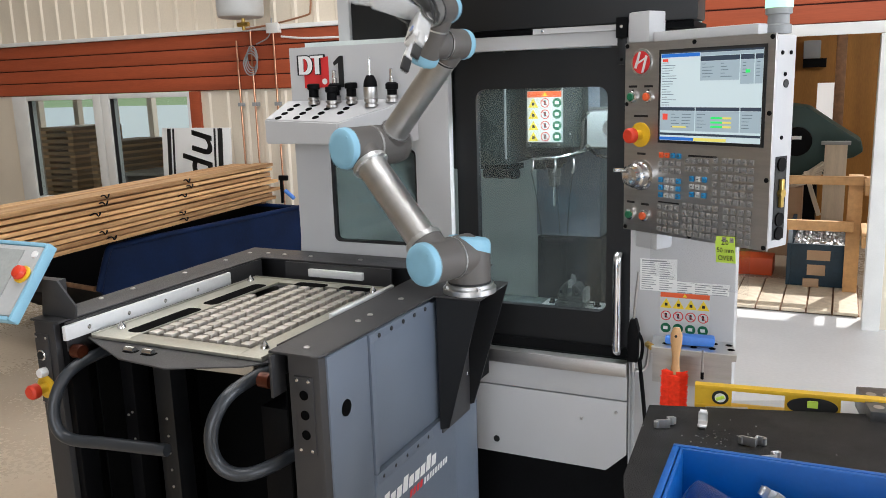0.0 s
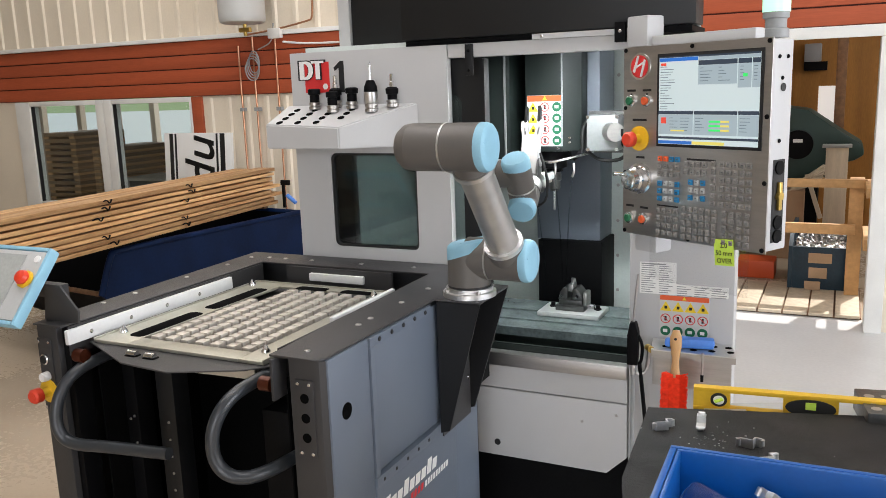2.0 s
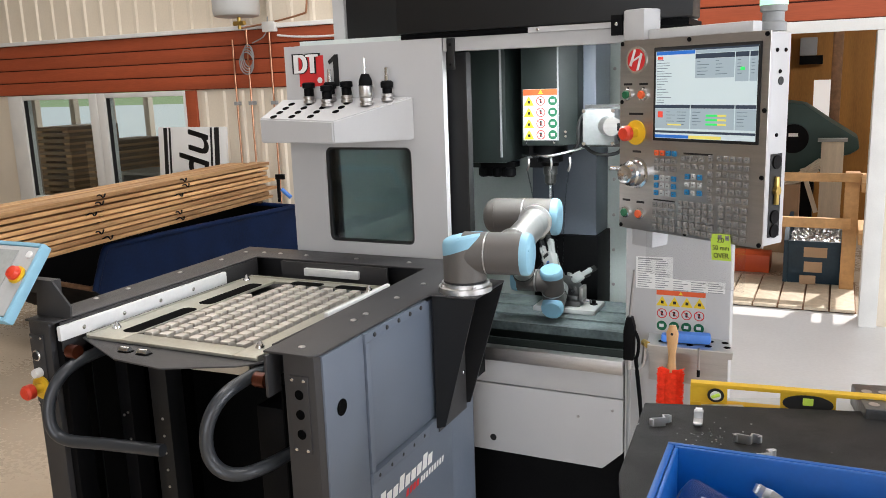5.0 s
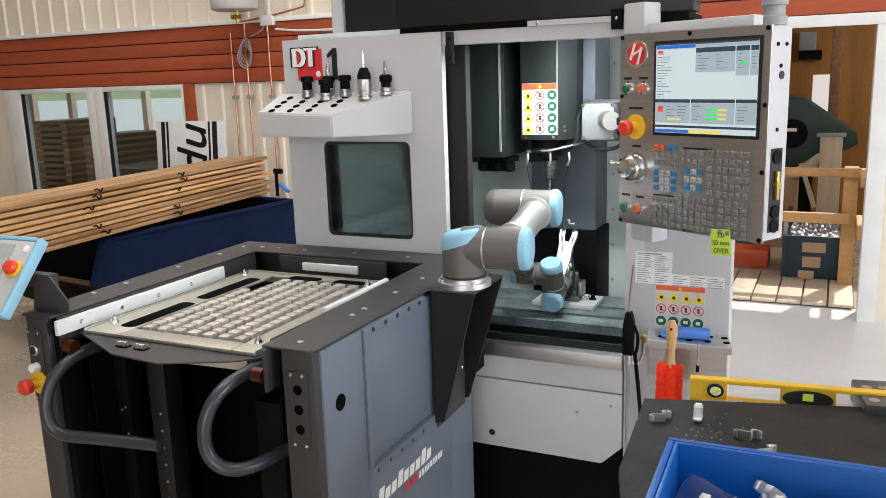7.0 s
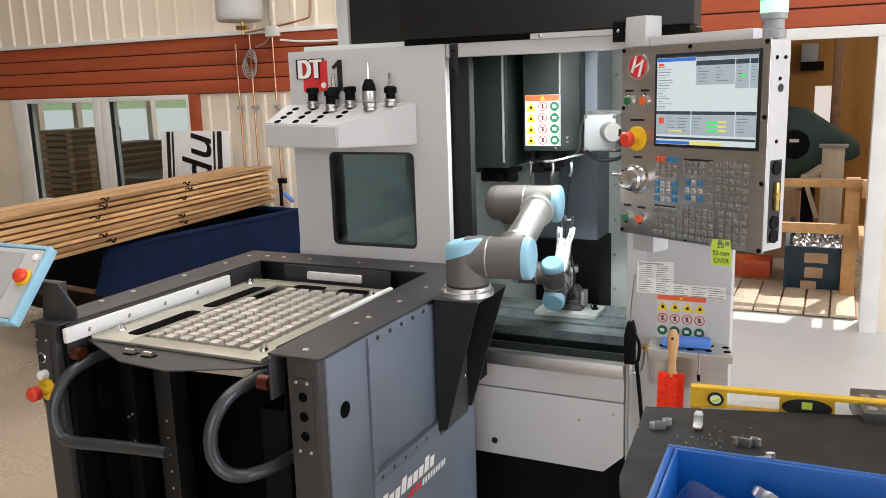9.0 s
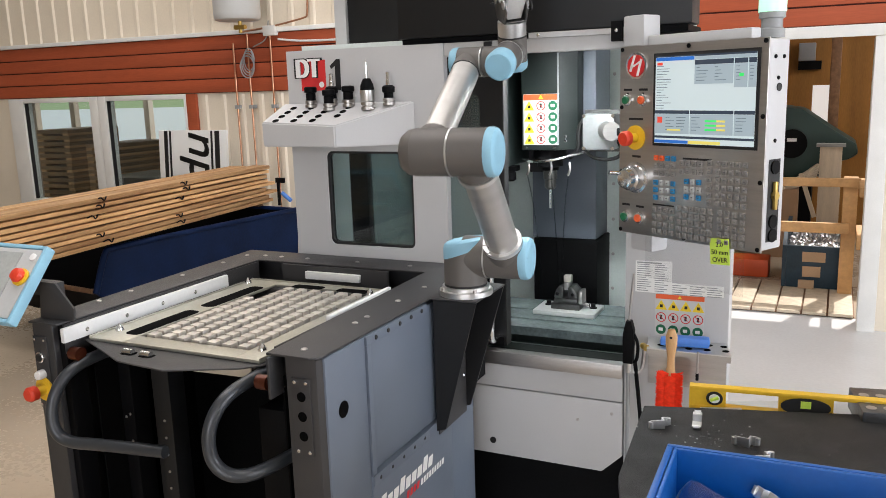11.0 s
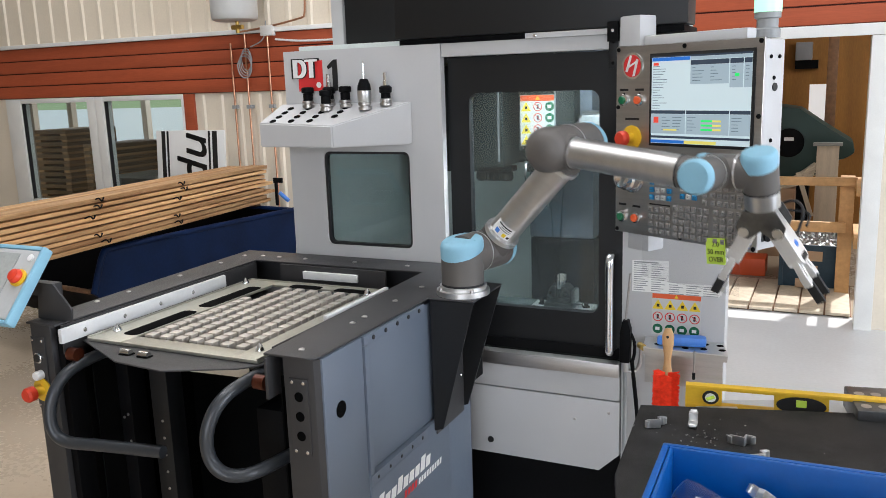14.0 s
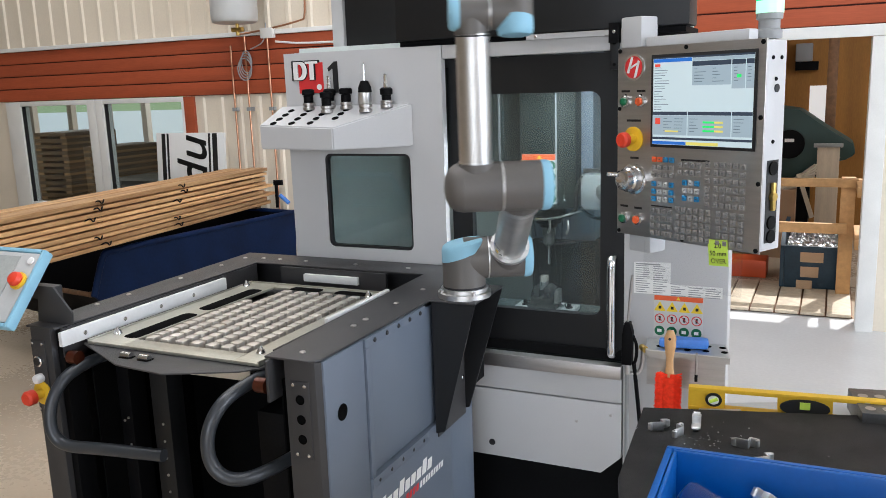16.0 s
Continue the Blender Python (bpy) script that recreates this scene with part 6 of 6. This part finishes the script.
cyl(b, (0.363, 0, 0.1235), (0.425, 0, 0.1235), 0.052, seg=32)
part("shoulder_housing", b, M_JOINT, upper)
part("tube", B_cyl((0.066, 0, 0.1235), (0.362, 0, 0.1235), 0.0435, seg=36), M_TUBE, upper, "satin aluminium tube")
fl_ = B()
cyl(fl_, (0.349, 0, 0.1235), (0.3628, 0, 0.1235), 0.0535, seg=36)
for k in range(10):
    a = 2 * math.pi * k / 10
    cyl(fl_, (0.346, 0.049 * math.cos(a), 0.1235 + 0.049 * math.sin(a)), (0.349, 0.049 * math.cos(a), 0.1235 + 0.049 * math.sin(a)), 0.0035, seg=8)
part("tube_flange", fl_, M_ALU, upper)
fl_ = B()
cyl(fl_, (0.0625, 0, 0.1235), (0.0745, 0, 0.1235), 0.0530, seg=36)
for k in range(10):
    a = 2 * math.pi * k / 10
    cyl(fl_, (0.0745, 0.0487 * math.cos(a), 0.1235 + 0.0487 * math.sin(a)), (0.0775, 0.0487 * math.cos(a), 0.1235 + 0.0487 * math.sin(a)), 0.0035, seg=8)
part("tube_flange", fl_, M_ALU, upper)
part("cap", cap_mesh(0.058, 0.026, 0.0, T((0.425, 0, 0.1662))), M_CAP, upper)
part("cap", cap_mesh(0.058, 0.026, 0.0, T((0, 0, 0.1662))), M_CAP, upper)
part("joint_ring", lathe(B(), [(0.0592, 0.0735), (0.0592, 0.0778)]), M_ALU, upper)


def wrapped(x0, x1, a0, a1, lift):
    """A thin label that follows the round tube, from angle a0 to a1 in degrees."""
    bm, n_ = B(), 10
    ring = [[bm.verts.new((x, (0.0435 + lift) * math.cos(radians(a)), 0.1235 + (0.0435 + lift) * math.sin(radians(a)))) for x in (x0, x1)] for a in [a0 + (a1 - a0) * k / n_ for k in range(n_ + 1)]]
    for p, q in zip(ring, ring[1:]):
        bm.faces.new((p[0], p[1], q[1], q[0]))
    return bm


lab = part("type_label", wrapped(0.300, 0.343, -148, -64, 0.0004), M_WHITE, upper, "white type label with plain marks")
for x0, x1, a0, a1, paint in ((0.305, 0.309, -30, 30, M_INK), (0.312, 0.315, -30, 12, M_GREYP), (0.318, 0.321, -30, 20, M_GREYP), (0.324, 0.338, 8, 26, M_BLUEH), (0.326, 0.338, -22, -8, M_SIGNYEL), (0.330, 0.338, -38, -28, M_INK)):
    part("label_mark", wrapped(x0, x1, -106 + a0, -106 + a1, 0.0007), paint, lab)

# forearm: elbow end at x = 0.3922, wrist end at 0
b = B()
cyl(b, (0.3922, 0, -0.015), (0.3922, 0, 0.0732), 0.058, seg=36)
lathe(b, [(0.058, 0), (0.055, -0.018), (0.044, -0.032), (0.025, -0.041), (0.004, -0.044)][::-1], T((0.3922, 0, -0.0152)), 36)
cyl(b, (0.335, 0, 0.016), (0.3922, 0, 0.016), 0.044, seg=32)
fore = part("forearm", b, M_JOINT, ra)
b = B()
cyl(b, (0.048, 0, 0.012), (0, 0, 0.012), 0.038, seg=32)
cyl(b, (0, 0, -0.014), (0, 0, 0.050), 0.040, seg=32)
part("wrist_housing", b, M_JOINT, fore)
part("tube", B_cyl((0.046, 0, 0.014), (0.336, 0, 0.016), 0.0375, seg=36), M_TUBE, fore, "satin aluminium tube")
part("tube_seal", B_cyl((0.0485, 0, 0.0139), (0.0525, 0, 0.0139), 0.0388, seg=36), M_SEAL, fore)
part("tube_seal", B_cyl((0.3305, 0, 0.016), (0.3345, 0, 0.016), 0.0392, seg=36), M_ALU, fore)
part("cap", cap_mesh(0.040, 0.024, 0.0, T((0, 0, -0.0142)) @ RX(180)), M_CAP, fore)
part("joint_ring", lathe(B(), [(0.0408, 0.0502), (0.0408, 0.054)]), M_ALU, fore)

# first wrist link: from the forearm along -y, housing along z
b = B()
cyl(b, (0, -0.053, 0), (0, 0, 0), 0.040, seg=32)
cyl(b, (0, 0, -0.028), (0, 0, 0.045), 0.040, seg=32)
wr1 = part("wrist_link", b, M_JOINT, ra)
part("cap", cap_mesh(0.040, 0.026, 0.35, T((0, 0, -0.0282)) @ RX(180)), M_CAP, wr1)
part("joint_ring", lathe(B(), [(0.0408, 0.0452), (0.0408, 0.049)]), M_ALU, wr1)
# second wrist link: from the first along +y, housing along z towards the tool
b = B()
cyl(b, (0, 0.0455, 0), (0, 0, 0), 0.040, seg=32)
cyl(b, (0, 0, -0.028), (0, 0, 0.040), 0.040, seg=32)
wr2 = part("wrist_link", b, M_JOINT, ra)
part("cap", cap_mesh(0.040, 0.026, 0.35, T((0, 0, -0.0282)) @ RX(180)), M_CAP, wr2)
part("joint_ring", lathe(B(), [(0.0405, 0.0402), (0.0405, 0.044)]), M_SEAL, wr2)
# tool flange with a two armed bracket
tf = part("tool_flange", B_cyl((0, 0, -0.038), (0, 0, 0.0), 0.039, seg=32), M_ALU, ra, "machined aluminium tool flange")
b = B()
prism(b, [(-0.036, 0.001), (0.036, 0.001), (0.056, 0.040), (0.048, 0.066), (0.028, 0.072), (0.0, 0.052), (-0.028, 0.072), (-0.048, 0.066), (-0.056, 0.040)], -0.0315, -0.0268, "y", bevel=0.002)
prism(b, [(-0.036, 0.001), (0.036, 0.001), (0.056, 0.040), (0.048, 0.066), (0.028, 0.072), (0.0, 0.052), (-0.028, 0.072), (-0.048, 0.066), (-0.056, 0.040)], 0.0268, 0.0315, "y", bevel=0.002)
bx(b, -0.034, 0.034, -0.032, 0.032, 0.0005, 0.006, bevel=0.002)
part("twin_bracket", b, M_VISE, tf, "dark two armed gripper bracket")
for s_ in (-1, 1):
    for y in (-0.0345, 0.0316):
        part("pivot_disc", B_cyl((s_ * 0.038, y, 0.054), (s_ * 0.038, y + 0.003, 0.054), 0.012, seg=24), M_ALU, tf)
part("cable", sweep(B(), [(-0.06, -0.034, 0.07), (-0.03, -0.05, 0.03), (0.02, -0.05, 0.02), (0.06, -0.045, 0.0), (0.09, -0.01, 0.01), (0.08, 0.03, 0.05)], 0.0035, 8), M_SEAL, tf)
part("cable", sweep(B(), [(-0.05, -0.036, 0.06), (0.0, -0.052, 0.035), (0.05, -0.046, 0.03), (0.10, -0.02, 0.02), (0.10, 0.03, 0.03)], 0.003, 8), M_SEAL, tf)

SPL = radians(28.2)
grippers = []
for s_, gap in ((-1, 0.020), (1, 0.020)):
    ax = Vector((s_ * math.sin(SPL), 0, math.cos(SPL)))
    gm_ = RY(math.degrees(s_ * SPL)) @ Matrix.Rotation(radians(90), 4, "Z")
    g = part("gripper", prism(B(), [(-0.020, 0.020), (0.020, 0.020), (0.026, 0.050), (0.026, 0.150), (0.018, 0.160), (-0.018, 0.160), (-0.026, 0.150), (-0.026, 0.085)], -0.018, 0.018, "y", bevel=0.004), M_GRIP, ra, "two finger gripper with black fingertips")
    part("body_window", B_box(-0.014, 0.014, -0.0192, -0.0182, 0.140, 0.154), M_INK, g)
    part("gripper_mark", B_cyl((0, -0.0190, 0.112), (0, -0.0183, 0.112), 0.008, seg=20), M_BLUEH, g)
    for q in (-1, 1):
        fg = B()
        for w0, w1 in (((q * 0.022, 0.145), (q * 0.030, 0.190)), ((q * 0.010, 0.150), (q * 0.018, 0.195))):
            d = Vector((w1[0] - w0[0], 0, w1[1] - w0[1]))
            bx(fg, -0.004, 0.004, -0.008, 0.008, 0, d.length, bevel=0.0015, m=T((w0[0], 0, w0[1])) @ RY(math.degrees(math.atan2(d.x, d.z))))
        bx(fg, q * 0.024 - 0.010, q * 0.024 + 0.010, -0.009, 0.009, 0.186, 0.212, bevel=0.002)
        fo = part("finger", fg, M_GRIP, g)
        part("fingertip", bx(B(), q * 0.020 - 0.005, q * 0.020 + 0.005, -0.011, 0.011, 0.205, 0.262, bevel=0.004), M_SEAL, fo, "black rubber fingertip")
    grippers.append((g, gm_))

carried = clip_at(IDZ, "small machined aluminium clip carried by the gripper")
raw = new("blank", blank)
tagged(raw, "raw aluminium blank carried to the vise", "blank")

# joint angles in degrees by seconds
JOINTS = (
    (0.0, -19.0, -44.0, -92.0, 287.0, 18.0, 339.0),
    (0.5, 32.5, -38.3, -91.6, 216.0, -26.6, 300.0),
    (1.0, 78.6, -33.9, -90.7, 184.2, -81.3, 275.0),
    (1.5, 90.8, -35.9, -104.6, 173.8, -96.4, 269.6),
    (2.0, 89.5, -50.5, -144.9, 224.1, -98.2, 270.2),
    (2.5, 90.2, -51.9, -147.6, 227.0, -98.1, 271.6),
    (3.0, 94.3, -88.4, -120.0, 234.7, -92.0, 269.2),
    (3.5, 96.1, -150.9, -71.7, 244.1, -91.4, 272.5),
    (4.0, 97.0, -175.6, -49.8, 248.8, -89.9, 270.4),
    (4.4, 97.0, -175.6, -49.8, 248.8, -89.9, 270.4),
    (5.3, 97.0, -175.6, -49.8, 248.8, -89.9, 450.0),
    (6.5, 96.9, -172.1, -55.6, 255.5, -91.3, 346.6),
    (7.0, 96.6, -174.1, -52.1, 249.4, -87.3, 273.2),
    (7.5, 96.7, -175.6, -51.0, 249.5, -90.3, 269.9),
    (8.5, 96.7, -177.6, -48.7, 249.6, -90.0, 269.9),
    (9.0, 96.7, -167.5, -60.3, 254.5, -89.5, 270.8),
    (11.5, 94.6, -36.3, -101.9, 254.9, -85.9, 305.2),
    (12.0, 113.5, -54.9, -49.1, 255.2, -90.1, 294.6),
    (12.5, 135.0, -68.2, 4.0, 254.6, -95.6, 280.9),
    (13.0, 151.5, -78.4, 57.3, 253.1, -101.8, 265.2),
    (13.5, 156.5, -81.1, 75.7, 251.2, -107.7, 261.7),
    (14.0, 165.0, -45.8, 52.9, 263.2, -72.4, 265.7),
    (14.5, 161.7, -34.1, 43.4, 263.0, -75.3, 265.6),
    (15.0, 160.8, -36.2, 45.5, 263.9, -74.6, 265.4),
    (15.5, 146.4, -35.0, 3.0, 255.4, -88.9, 199.0),
    (16.0, 117.0, -34.4, -51.6, 260.0, -82.2, 188.9),
)


def spline(rows, t):
    """Smooth values between rows, by a monotone-ish cubic."""
    i = max(0, min(len(rows) - 2, sum(1 for r in rows[1:] if r[0] <= t)))
    p0, p1 = rows[max(i - 1, 0)], rows[i]
    p2, p3 = rows[i + 1], rows[min(i + 2, len(rows) - 1)]
    h = p2[0] - p1[0]
    u = (t - p1[0]) / h
    out = []
    for k in range(1, len(p1)):
        d = (p2[k] - p1[k]) / h
        da = (p1[k] - p0[k]) / (p1[0] - p0[0]) if p1[0] > p0[0] else d
        db = (p3[k] - p2[k]) / (p3[0] - p2[0]) if p3[0] > p2[0] else d
        m1 = 0 if da * d <= 0 else 2 * da * d / (da + d)
        m2 = 0 if db * d <= 0 else 2 * db * d / (db + d)
        out.append((2 * u ** 3 - 3 * u ** 2 + 1) * p1[k] + (u ** 3 - 2 * u ** 2 + u) * h * m1 + (-2 * u ** 3 + 3 * u ** 2) * p2[k] + (u ** 3 - u ** 2) * h * m2)
    return out


def chain(t):
    m, out = Matrix.Identity(4), []
    for q, (d, a, al) in zip(spline(JOINTS, t), DH):
        m = m @ Matrix.Rotation(radians(q), 4, "Z") @ T((a, 0, d)) @ RX(al)
        out.append(m.copy())
    return out


def motions():
    times = [k / 10 for k in range(161)]
    links = {t: chain(t) for t in times}
    for i, ob in enumerate((shoulder, upper, fore, wr1, wr2, tf)):
        walk(ob, [(t, links[t][i]) for t in times])
    for g, gm_ in grippers:
        walk(g, [(t, links[t][5] @ gm_) for t in times])
    # sliding door: shut, opened to the left, shut again
    shut = ((0, 0), (0.65, 0), (0.85, -0.05), (1.0, -0.115), (1.2, -0.2), (1.5, -0.355), (1.8, -0.44), (2.0, -0.475), (2.5, -0.51), (3.0, -0.522), (10.4, -0.522), (11.0, -0.40), (11.5, -0.275), (12.0, -0.125), (12.5, -0.05), (13.0, -0.02), (13.4, 0), (16, 0))
    walk(door, [(t, T((spline(shut, t)[0], 0, 0))) for t in times])
    lift = ((0, 0), (13.9, 0), (14.1, -0.01), (14.5, -0.10), (15.0, -0.205), (15.3, -0.215), (16, -0.21))
    walk(head, [(t, T(OFF) @ T((0, 0, spline(lift, t)[0]))) for t in times])
    slide = ((0, 0), (13.8, 0), (14.1, -0.03), (14.5, -0.09), (16, -0.09))
    walk(tab, [(t, T(OFF) @ T((spline(slide, t)[0], 0, 0))) for t in times])
    # the finished clip: in the vise, lifted out, set down on the mat
    at_tip = lambda t, k: T(BASE) @ links[t][5] @ grippers[k][1] @ T((0, 0, 0.255)) @ RX(90)
    rows = [(0, pose(-0.912, 2.999, 0.873, 0, 0, 90)), (5.3, pose(-0.912, 2.999, 0.873, 0, 0, 90))]
    rows += [(t, at_tip(t, 0)) for t in times if 5.6 <= t <= 15.0]
    rows += [(15.2, pose(-0.262, 1.565, 1.0, 20, 0, 60)), (15.4, pose(-0.257, 1.555, 0.951, 0, 0, 60)), (16, pose(-0.257, 1.555, 0.951, 0, 0, 60))]
    walk(carried, rows)
    rows = [(t, at_tip(t, 1)) for t in times if t <= 7.4]
    for t in (8.0, 13.8, 14.1, 14.5, 16.0):
        rows.append((t, T((-0.912 + spline(slide, t)[0], 2.999, 0.873))))
    walk(raw, rows)


motions()
